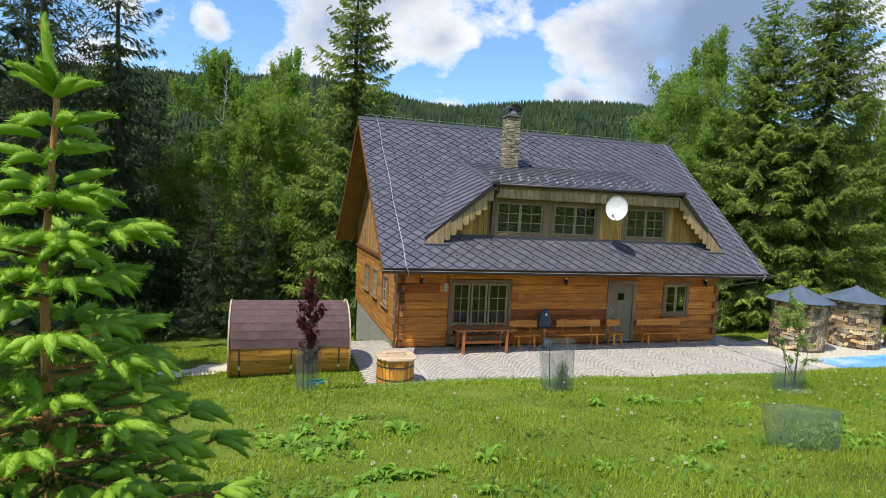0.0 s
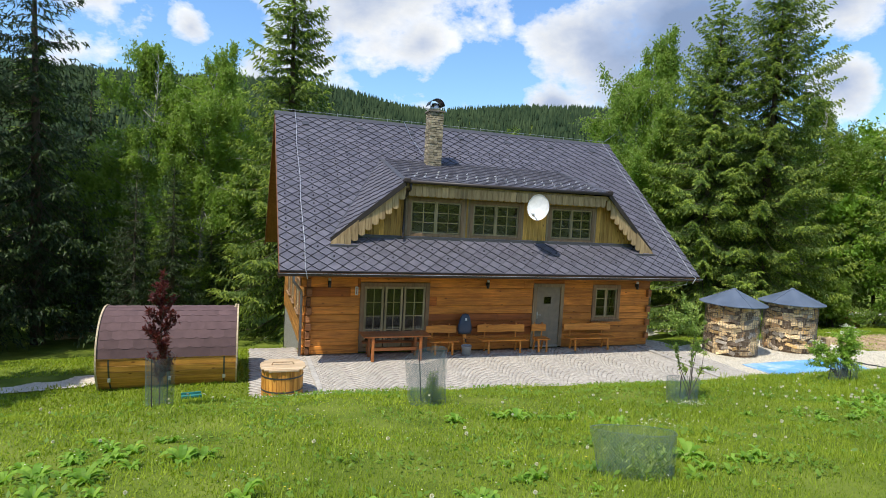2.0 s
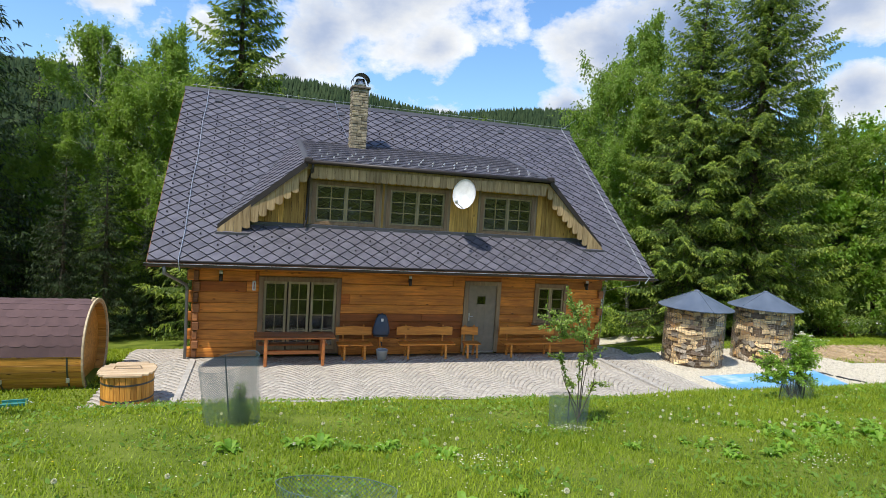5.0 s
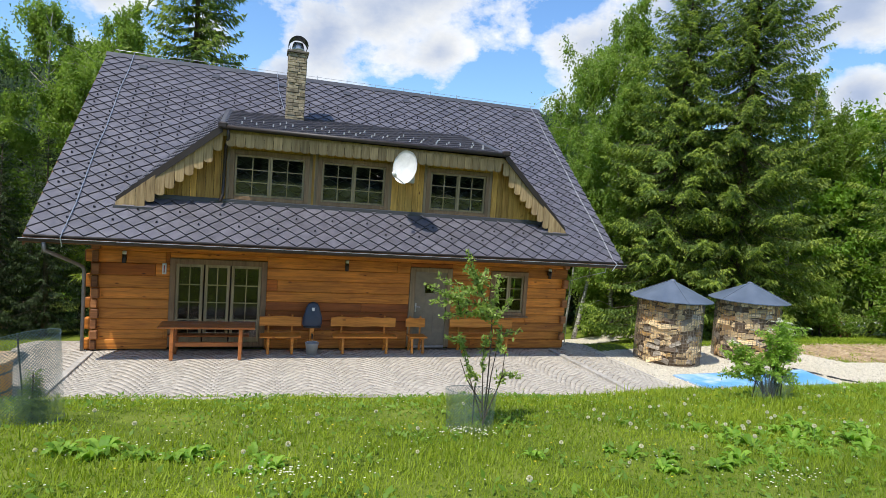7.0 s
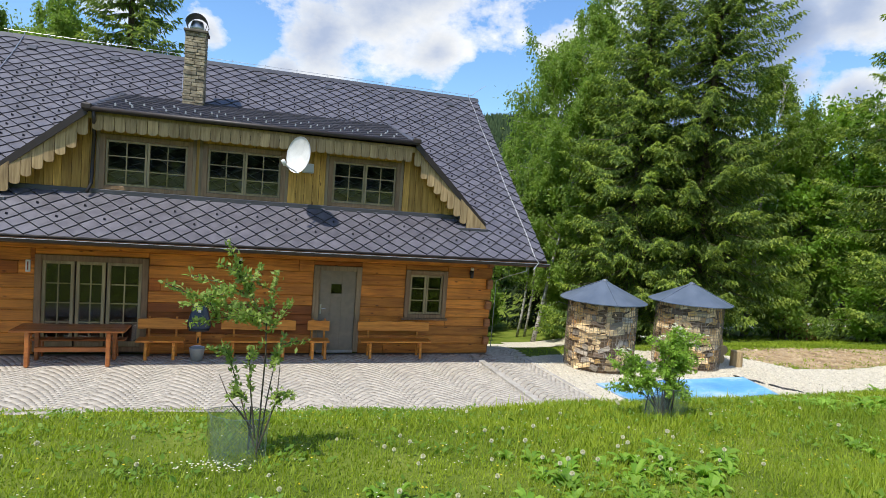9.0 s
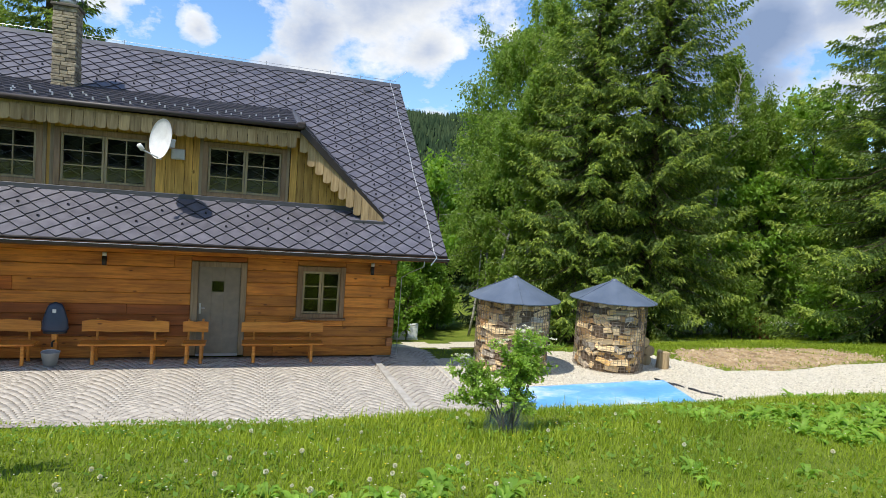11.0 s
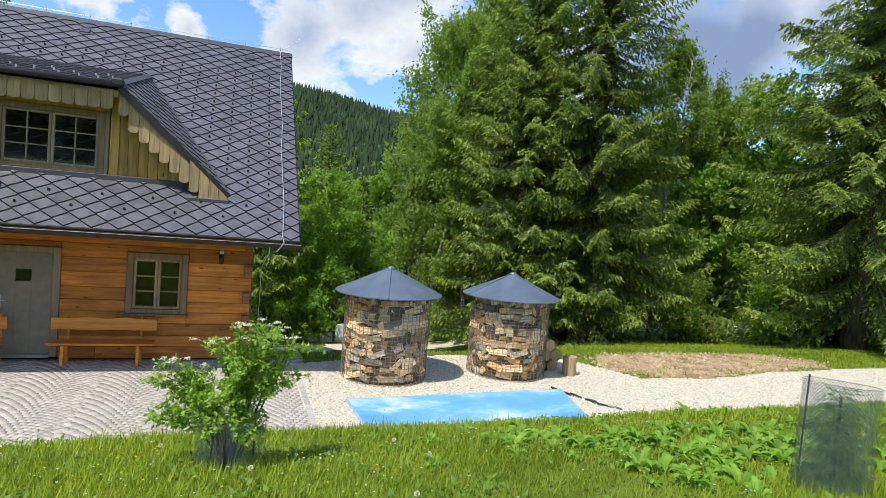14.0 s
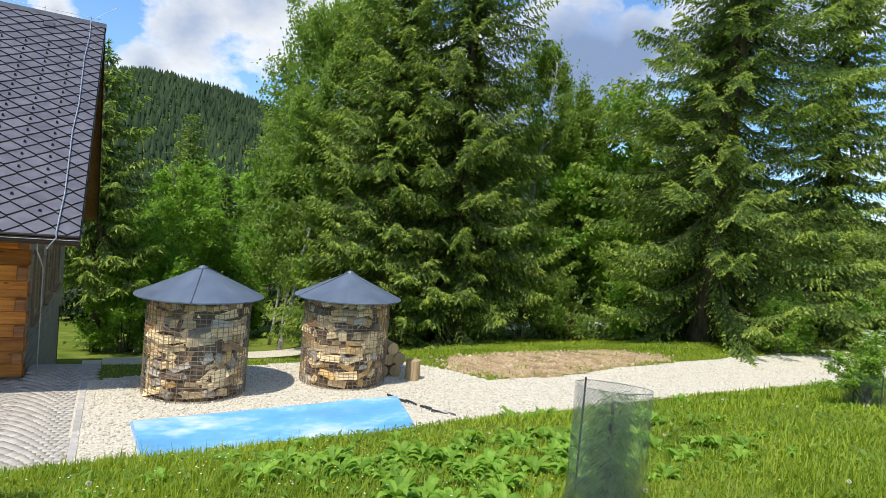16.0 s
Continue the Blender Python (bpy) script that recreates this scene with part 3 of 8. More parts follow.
def walls():
    core = Geo()
    # dark core behind the logs, cut round the openings
    xs = [0.05] + [v for h in FRONT_HOLES for v in h[:2]] + [LEN - 0.05]
    for a, b in zip(xs[::2], xs[1::2]):
        core.box(a, 0.06, -0.1, b, 0.16, 3.55)
    for h in FRONT_HOLES:
        core.box(h[0], 0.06, h[3], h[1], 0.16, 3.55)
        if h[2] > 0:
            core.box(h[0], 0.06, -0.1, h[1], 0.16, h[2])
    front = part("front_wall", core, M_GAP, house, "honey-coloured squared log wall with dark joints")
    cs = courses_of(-0.06, 3.5, 0.262, 4)
    log_run(front, 0.0, LEN, cs, FRONT_HOLES, 0.0, M_LOG, "x", 2, reach=(0.10, 0.0))
    # interlocked log ends at both corners
    for i, (z0, z1) in enumerate(cs):
        if z1 > 3.2:
            continue
        hl, odd = (z1 - z0) / 2, i % 2
        for x in (0.045, LEN - 0.205):
            if odd or x < 1:
                w, out = (0.16, 0.07) if odd else (0.125, 0.045)
                g = Geo().box(-w / 2, -out, -hl + 0.014, w / 2, 0.06, hl - 0.014, 0.016)
                part("log_end", g, M_LOGEND, front, at=pose(x + (w / 2 if x < 1 else 0.125), -0.066, (z0 + z1) / 2))
        if not odd:
            for x, d in ((-0.10, -1), (LEN, 1)):
                g = Geo().box(-0.012, -0.085, -hl + 0.015, 0.012, 0.085, hl - 0.015, 0.006)
                part("log_end", g, M_LOGEND, front, at=pose(x + d * 0.014, 0.1, (z0 + z1) / 2))
    for x0, sgn, nm in ((0.0, 1, "gable_wall"), (LEN, -1, "gable_wall")):
        # left gable has honey logs, right gable grey ones
        holes, logs = (GABLE_HOLES, M_LOGY) if sgn > 0 else (RIGHT_HOLES, M_LOGGREY)
        c = Geo()
        ys = [0.2] + [v for h in holes for v in h[:2]] + [DEEP]
        xa, xb = sorted((x0 + sgn * 0.06, x0 + sgn * 0.16))
        for a, b in zip(ys[::2], ys[1::2]):
            c.box(xa, a, -0.1, xb, b, 2.5)
        for h in holes:
            c.box(xa, h[0], h[3], xb, h[1], 2.5)
            c.box(xa, h[0], -0.1, xb, h[1], h[2])
        # upper triangle
        xs2 = (xa, xb)
        tri = [(0.2, 2.5), (DEEP, 2.5), (DEEP, roof_z(0) - 0.25), (RIDGE_Y, RIDGE_Z - 0.3), (0.2, roof_z(0.2) - 0.25)]
        vs = [(x, y, z) for x in xs2 for y, z in tri]
        c.add(vs, [(0, 1, 2, 3, 4), (9, 8, 7, 6, 5)] + [(k, k + 5, (k + 1) % 5 + 5, (k + 1) % 5) for k in range(5)])
        gw = part(nm, c, M_GAP, house)
        log_run(gw, 0.2, DEEP, courses_of(-0.06, 2.42, 0.262, 5), holes, x0 + sgn * 0.1, logs, "y", 1)
        # vertical boards of the upper gable
        y = 0.25
        k = 0
        while y < DEEP - 0.1:
            w = 0.19
            top = min(roof_z(y), roof_z(y + w), roof_z(2 * RIDGE_Y - y), roof_z(2 * RIDGE_Y - y - w)) - 0.28
            if top > 2.7:
                g = Geo().box(-0.015, 0.004, 0, 0.015, w - 0.006, top - 2.55, 0.004)
                part("board", g, M_GABLEBOARD, gw, at=pose(x0 + sgn * (0.02 + 0.012 * (k % 2)), y, 2.55))
            y += w
            k += 1
        g = Geo().box(x0 - sgn * 0.03 - 0.03, 0.2, 2.42, x0 - sgn * 0.03 + 0.03, DEEP, 2.55, 0.01)
        part("belt_board", g, M_BEAM, gw)
        for i, (a, b, z0, z1) in enumerate(holes):
            window("gable_window", pose(x0, (a + b) / 2, z0, 0, 0, -90 if sgn > 0 else 90), b - a, z1 - z0, 2, 1, 2, gw_parent=house)
    part("back_wall", Geo().box(0.0, DEEP - 0.2, -0.1, LEN, DEEP, 3.6), M_LOG, house)
    pl = Geo()
    pl.box(0.03, 0.05, -3.6, 0.4, DEEP - 0.02, -0.02)
    pl.box(LEN - 0.4, 0.05, -3.6, LEN - 0.03, DEEP - 0.02, -0.02)
    pl.box(0.03, DEEP - 0.4, -3.6, LEN - 0.03, DEEP - 0.03, -0.02)
    part("plinth", pl, M_PLINTH, house, "rough grey plastered plinth")
    # plain partitions behind the glass, coloured dark as unlit rooms
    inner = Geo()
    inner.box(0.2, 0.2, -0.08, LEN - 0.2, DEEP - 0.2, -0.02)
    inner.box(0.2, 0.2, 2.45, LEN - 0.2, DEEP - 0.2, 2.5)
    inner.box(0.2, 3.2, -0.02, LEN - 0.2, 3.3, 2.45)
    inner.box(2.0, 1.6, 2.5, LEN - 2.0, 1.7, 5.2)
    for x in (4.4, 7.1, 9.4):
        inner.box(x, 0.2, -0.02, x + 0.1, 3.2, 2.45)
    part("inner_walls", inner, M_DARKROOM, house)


def window(name, m, w, h, sashes, cols, rows, gw_parent, trim=0.09, sill=True, lower=0.0, mull=0.05, wide=None, label="grey-brown wooden casement window with small panes"):
    """A casement window, its outer face at local y = 0, its middle at x = 0, its foot at z = 0."""
    win = new(name)
    win.parent, win.matrix_basis = gw_parent, m
    win["label"] = label
    g = Geo()
    t = trim
    g.box(-w / 2, -0.035, 0, -w / 2 + t, 0.12, h, 0.008)
    g.box(w / 2 - t, -0.035, 0, w / 2, 0.12, h, 0.008)
    g.box(-w / 2 + t, -0.033, h - t, w / 2 - t, 0.118, h, 0.008)
    g.box(-w / 2 + t, -0.033, 0, w / 2 - t, 0.118, t * 0.8, 0.008)
    part("window_frame", g, M_FRAME, win)
    inner_w = w - 2 * t
    bounds = wide or [(-inner_w / 2 + inner_w * k / sashes, -inner_w / 2 + inner_w * (k + 1) / sashes) for k in range(sashes)]
    z0, z1 = t * 0.8, h - t
    for a, b in bounds:
        s = Geo()
        e = mull
        s.box(a + 0.003, 0.0, z0 + 0.003, a + e, 0.06, z1 - 0.003, 0.006)
        s.box(b - e, 0.0, z0 + 0.003, b - 0.003, 0.06, z1 - 0.003, 0.006)
        s.box(a + e, 0.002, z1 - e, b - e, 0.058, z1 - 0.003, 0.006)
        s.box(a + e, 0.002, z0 + 0.003, b - e, 0.058, z0 + e + lower, 0.006)
        gx0, gx1, gz0, gz1 = a + e, b - e, z0 + e + lower, z1 - e
        for c in range(1, cols):
            x = gx0 + (gx1 - gx0) * c / cols
            s.box(x - 0.011, 0.006, gz0, x + 0.011, 0.05, gz1)
        for r in range(1, rows):
            z = gz0 + (gz1 - gz0) * r / rows
            s.box(gx0, 0.008, z - 0.011, gx1, 0.048, z + 0.011)
        part("sash", s, M_SASH, win)
        for c in range(cols):
            for r in range(rows):
                p = Geo()
                p.box(gx0 + (gx1 - gx0) * c / cols, 0.026, gz0 + (gz1 - gz0) * r / rows, gx0 + (gx1 - gx0) * (c + 1) / cols, 0.031, gz0 + (gz1 - gz0) * (r + 1) / rows)
                po = part("pane", p, M_GLASS, win)
                po.visible_shadow = False
    if sill:
        part("window_sill", Geo().box(-w / 2 - 0.05, -0.09, -0.05, w / 2 + 0.05, 0.02, -0.003, 0.01), M_FRAME, win)
    return win


def shingles(poly, parent, name, w=0.42, h=0.372, single=None, thick=0.042):
    """Diamond shingles over a flat convex polygon given by its corners; those within `single` are pieces of their own."""
    P = [Vector(p) for p in poly]
    nrm = Vector((0, 0, 0))
    for i in range(len(P)):
        nrm += (P[i] - P[0]).cross(P[(i + 1) % len(P)] - P[0])
    nrm.normalize()
    if nrm.z < 0:
        nrm = -nrm
    u = Vector((0, 0, 1)).cross(nrm)
    if u.length < 1e-4:
        u = Vector((1, 0, 0))
    u.normalize()
    if u.x < 0:
        u = -u
    v = nrm.cross(u)
    if v.z < 0:
        v = -v
    o = P[0]
    flat = [((p - o).dot(u), (p - o).dot(v)) for p in P]
    area = sum(flat[i][0] * flat[(i + 1) % len(flat)][1] - flat[(i + 1) % len(flat)][0] * flat[i][1] for i in range(len(flat)))
    if area < 0:
        flat = flat[::-1]

    def clip(sub):
        for i in range(len(flat)):
            a, b = flat[i], flat[(i + 1) % len(flat)]
            side = lambda q: (b[0] - a[0]) * (q[1] - a[1]) - (b[1] - a[1]) * (q[0] - a[0])
            res = []
            for k in range(len(sub)):
                p, q = sub[k - 1], sub[k]
                sp, sq = side(p), side(q)
                if (sp >= 0) != (sq >= 0):
                    t = sp / (sp - sq)
                    res.append((p[0] + (q[0] - p[0]) * t, p[1] + (q[1] - p[1]) * t))
                if sq >= 0:
                    res.append(q)
            sub = res
            if len(sub) < 3:
                return []
        return sub
    umin, umax = min(p[0] for p in flat), max(p[0] for p in flat)
    vmin, vmax = min(p[1] for p in flat), max(p[1] for p in flat)
    rest = Geo()
    one = Geo()
    e = 0.0105

    def lift(q, cv):
        return 0.006 + thick * (0.5 - (q - cv) / h)

    base = [(0, h / 2 - e), (-w / 2 + e, 0), (0, -h / 2 + e), (w / 2 - e, 0)]
    one.add([(x, y, lift(y, 0)) for x, y in base] + [(-w / 2 + e, 0, 0), (0, -h / 2 + e, 0), (w / 2 - e, 0, 0)], [(0, 1, 2, 3), (1, 4, 5, 2), (2, 5, 6, 3)])
    shared = one.mesh("shingle")
    shared.materials.append(M_ROOF)
    rot = Matrix((u, v, nrm)).transposed().to_4x4()
    r0, r1 = int(vmin / (h / 2)) - 2, int(vmax / (h / 2)) + 2
    c0, c1 = int(umin / w) - 2, int(umax / w) + 2
    singles = 0
    for r in range(r0, r1 + 1):
        for c in range(c0, c1 + 1):
            cu, cv = (c + 0.5 * (r % 2)) * w, r * h / 2
            pts = [(cu + x, cv + y) for x, y in base]
            cl = clip(pts)
            if not cl:
                continue
            whole = len(cl) == 4 and all(abs(a - p) < 1e-6 and abs(b - q) < 1e-6 for (a, b), (p, q) in zip(sorted(cl), sorted(pts)))
            centre = o + u * cu + v * cv
            if whole and single and single(centre):
                ob = new("shingle", shared)
                ob.parent = parent
                ob.matrix_basis = Matrix.Translation(centre) @ rot
                singles += 1
                continue
            n = len(cl)
            top = [o + u * a + v * b + nrm * lift(b, cv) for a, b in cl]
            bot = [o + u * a + v * b for a, b in cl]
            rest.add(top + bot, [tuple(range(n))] + [(k, k + n, (k + 1) % n + n, (k + 1) % n) for k in range(n)])
    me = rest.mesh(name)
    ob = part(name, me, M_ROOFJ, parent)
    ob["kind"] = "stuff"
    return singles, (o, u, v, nrm)


def roof():
    deck = Geo()
    th = 0.16
    for s in (1, -1):
        e = (EAVE_Y, EAVE_Z) if s > 0 else (2 * RIDGE_Y - EAVE_Y, EAVE_Z)
        top = [(RX0, *e), (RX1, *e), (RX1, RIDGE_Y, RIDGE_Z), (RX0, RIDGE_Y, RIDGE_Z)]
        deck.slab(top if s > 0 else top[::-1], 0.03)
    rf = part("roof", deck, M_ROOFDARK, house, "steep roof of dark grey diamond metal shingles")
    sof = Geo()
    for s in (1, -1):
        e = (EAVE_Y + 0.02, EAVE_Z - 0.035) if s > 0 else (2 * RIDGE_Y - EAVE_Y - 0.02, EAVE_Z - 0.035)
        sof.slab([(RX0 + 0.02, *e), (RX1 - 0.02, *e), (RX1 - 0.02, RIDGE_Y, RIDGE_Z - 0.033), (RX0 + 0.02, RIDGE_Y, RIDGE_Z - 0.033)], 0.05)
    part("soffit", sof, M_SOFFIT, rf, "brown boarded underside of the overhang")
    # rafters whose tails show under the eave
    raf = Geo().prism([(-0.05, -0.10), (0.05, -0.10), (0.05, 0), (-0.05, 0)], 0, RUN - 0.1)
    me = raf.mesh("rafter")
    me.materials.append(M_BEAM)
    ang = math.degrees(math.atan(SLOPE))
    for k in range(15):
        x = 0.1 + k * (LEN - 0.2) / 14
        part("rafter", me, None, rf, at=pose(x, EAVE_Y + 0.1, EAVE_Z + 0.084 - 0.1, ang))
        part("rafter", me, None, rf, at=pose(x, 2 * RIDGE_Y - EAVE_Y - 0.1, EAVE_Z - 0.016, ang, 0, 180))
    # barge boards; the right pair has its shaded side put into a darker material
    for x in (RX0 - 0.02, RX1 - 0.02):
        for s in (1, -1):
            g = Geo()
            ya, yb = (EAVE_Y, RIDGE_Y) if s > 0 else (2 * RIDGE_Y - EAVE_Y, RIDGE_Y)
            vs = [(x + d, y, z) for d in (0, 0.04) for y, z in ((ya, EAVE_Z - 0.02), (yb, RIDGE_Z - 0.02), (yb, RIDGE_Z - 0.22), (ya, EAVE_Z - 0.2))]
            g.add(vs, [(0, 1, 2, 3), (7, 6, 5, 4), (0, 4, 5, 1), (1, 5, 6, 2), (2, 6, 7, 3), (3, 7, 4, 0)])
            part("barge_board", g, M_BEAM if x < 0 else M_GUTTER, rf)
    part("fascia", Geo().box(RX0, EAVE_Y - 0.01, EAVE_Z - 0.15, RX1, EAVE_Y + 0.02, EAVE_Z - 0.035, 0.005), M_BEAM, rf)
    # half-round gutter
    g = Geo()
    prof = [(0.075 * math.cos(a), 0.075 * math.sin(a)) for a in np.linspace(math.pi, 2 * math.pi, 9)]
    prof += [(0.069 * math.cos(a), 0.069 * math.sin(a)) for a in np.linspace(2 * math.pi, math.pi, 9)]
    vs = [(x, EAVE_Y - 0.075 + a, EAVE_Z - 0.05 + b) for x in (RX0 - 0.05, RX1 + 0.02) for a, b in prof]
    n = len(prof)
    g.add(vs, [(k, (k + 1) % n, (k + 1) % n + n, k + n) for k in range(n)])
    gut = part("gutter", g, M_GUTTER, rf, "dark half-round metal gutter")
    part("gutter_bead", Geo().tube([(RX0 - 0.05, EAVE_Y - 0.15, EAVE_Z - 0.052), (RX1 + 0.02, EAVE_Y - 0.15, EAVE_Z - 0.052)], 0.0045, 6), M_LIGHTGREY, gut)
    # drop edge above the gutter
    part("drip_edge", Geo().box(RX0, EAVE_Y - 0.03, EAVE_Z - 0.02, RX1, EAVE_Y + 0.06, EAVE_Z + 0.012, 0.004), M_GUTTER, rf)
    # downpipe with its swan neck
    dp = Geo().tube([(-0.45, EAVE_Y - 0.075, EAVE_Z - 0.12), (-0.45, EAVE_Y - 0.06, EAVE_Z - 0.28), (-0.25, -0.7, 2.05), (-0.12, -0.16, 1.86), (-0.1, -0.1, 1.75), (-0.1, -0.1, -0.1)], 0.038, 10)
    part("downpipe", dp, M_PIPE, rf, smooth=True)
    dp = Geo().tube([(LEN + 0.25, EAVE_Y - 0.06, EAVE_Z - 0.12), (LEN + 0.25, EAVE_Y - 0.04, EAVE_Z - 0.25), (LEN + 0.22, -0.5, 2.1), (LEN + 0.2, 0.15, 1.9), (LEN + 0.2, 0.2, -0.3)], 0.010, 8)
    part("earthing_pipe", dp, M_LIGHTGREY, rf, smooth=True)
    # ridge cap
    g = Geo()
    vs = [(x, RIDGE_Y + dy, RIDGE_Z + dz) for x in (RX0 - 0.03, RX1 + 0.03) for dy, dz in ((-0.16, -0.085), (-0.03, 0.05), (0.03, 0.05), (0.16, -0.085))]
    g.add(vs, [(0, 1, 5, 4), (1, 2, 6, 5), (2, 3, 7, 6), (0, 4, 7, 3), (0, 3, 2, 1), (4, 5, 6, 7)])
    part("ridge_cap", g, M_FLASH, rf)
    # lightning conductor on the ridge and down both ends
    lc = part("lightning_conductor", Geo().tube([(RX0 + 0.2, RIDGE_Y, RIDGE_Z + 0.13), (RX1 - 0.1, RIDGE_Y, RIDGE_Z + 0.13)], 0.006, 5), M_ZINC, rf, "thin galvanised lightning conductor wire")
    holder = Geo().tube([(0, 0, 0.04), (0, 0, 0.17)], 0.008, 5).mesh("holder")
    for k in range(15):
        part("holder", holder, M_ZINC, lc, at=pose(RX0 + 0.3 + k * (RX1 - RX0 - 0.6) / 14, RIDGE_Y, RIDGE_Z))
    for x in (-0.14, 12.7):
        pts = [(x, RIDGE_Y, RIDGE_Z + 0.13)] + [(x + 0.02 * math.sin(k * 2.1), EAVE_Y + (RIDGE_Y - EAVE_Y) * (1 - k / 8), roof_z(EAVE_Y + (RIDGE_Y - EAVE_Y) * (1 - k / 8)) + 0.07) for k in range(9)]
        pts += [(x, EAVE_Y - 0.17, EAVE_Z - 0.02), (x - 0.12 if x > 5 else x + 0.03, EAVE_Y - 0.16, EAVE_Z - 0.2)]
        part("wire", Geo().tube(pts, 0.011, 6), M_ZINC, lc)
    part("wire", Geo().tube([(12.75, RIDGE_Y, RIDGE_Z + 0.1), (13.25, RIDGE_Y - 0.1, RIDGE_Z + 0.5)], 0.006, 5), M_ZINC, lc)
    part("wire", Geo().tube([(4.1, 2.1, 6.2), (3.95, 3.4, 6.95), (3.9, RIDGE_Y, RIDGE_Z + 0.1)], 0.009, 5), M_ZINC, lc)
    # small roof vents
    for k in range(7):
        x, y = 0.2 + k * 1.95, 3.95
        g = Geo().prism([(-0.13, 0), (0.13, 0), (0.10, 0.05), (-0.10, 0.05)], -0.1, 0.1)
        part("roof_vent", g, M_FLASH, rf, at=pose(x, y, roof_z(y) + 0.01, ang))
    near = lambda c: c.y < 0.25 and 1.2 < c.x < 12.4 and not (-0.35 < c.y)
    top = [(RX0, EAVE_Y, EAVE_Z), (RX1, EAVE_Y, EAVE_Z), (RX1, RIDGE_Y, RIDGE_Z), (RX0, RIDGE_Y, RIDGE_Z)]
    n, frame4 = shingles(top, rf, "shingle_field", single=near)
    o, u, v, nrm = frame4
    # snow guards on alternate rows, on every second diamond near the eave
    g = Geo()
    g.add([(-0.022, -0.012, 0), (0.022, -0.012, 0), (0.022, -0.065, 0), (-0.022, -0.065, 0), (-0.010, -0.065, 0.065), (0.010, -0.065, 0.065), (-0.010, -0.055, 0.065), (0.010, -0.055, 0.065)],
          [(0, 1, 2, 3), (3, 2, 5, 4), (4, 5, 7, 6), (6, 7, 1, 0), (0, 3, 4, 6), (1, 7, 5, 2)])
    me = g.mesh("snow_guard")
    me.materials.append(M_SNOWG)
    rot = Matrix((u, v, nrm)).transposed().to_4x4()
    count = 0
    for r in range(3, 40, 2):
        for c in range(0, 34):
            cu, cv = (c + 0.5 * (r % 2)) * 0.42, r * 0.186 + 0.04
            if r < 8 and (c + r // 2) % 2 or not 0.2 < cu < 13.6:
                continue
            p = o + u * cu + v * cv
            inside = 0.4 < p.x < 11.9 and p.y > -0.75 and (p.y + 0.75) < min((p.x - 0.2) * 1.7, (12.0 - p.x) * 1.7, 3.6)
            if inside or p.y > 3.4:
                continue
            part("snow_guard", me, None, rf, at=Matrix.Translation(p + nrm * 0.02) @ rot)
            count += 1


# dormer: eave corners, upper corners and feet of its roof
DE0, DE1 = Vector((2.72, -0.8, 5.22)), Vector((9.64, -0.8, 5.26))
DT0, DT1 = Vector((2.67, 2.6, roof_z(2.6) + 0.03)), Vector((9.65, 2.6, roof_z(2.6) + 0.03))
DF0, DF1 = Vector((0.60, -0.62, 3.43)), Vector((11.64, -0.62, 3.40))
DW = -0.42


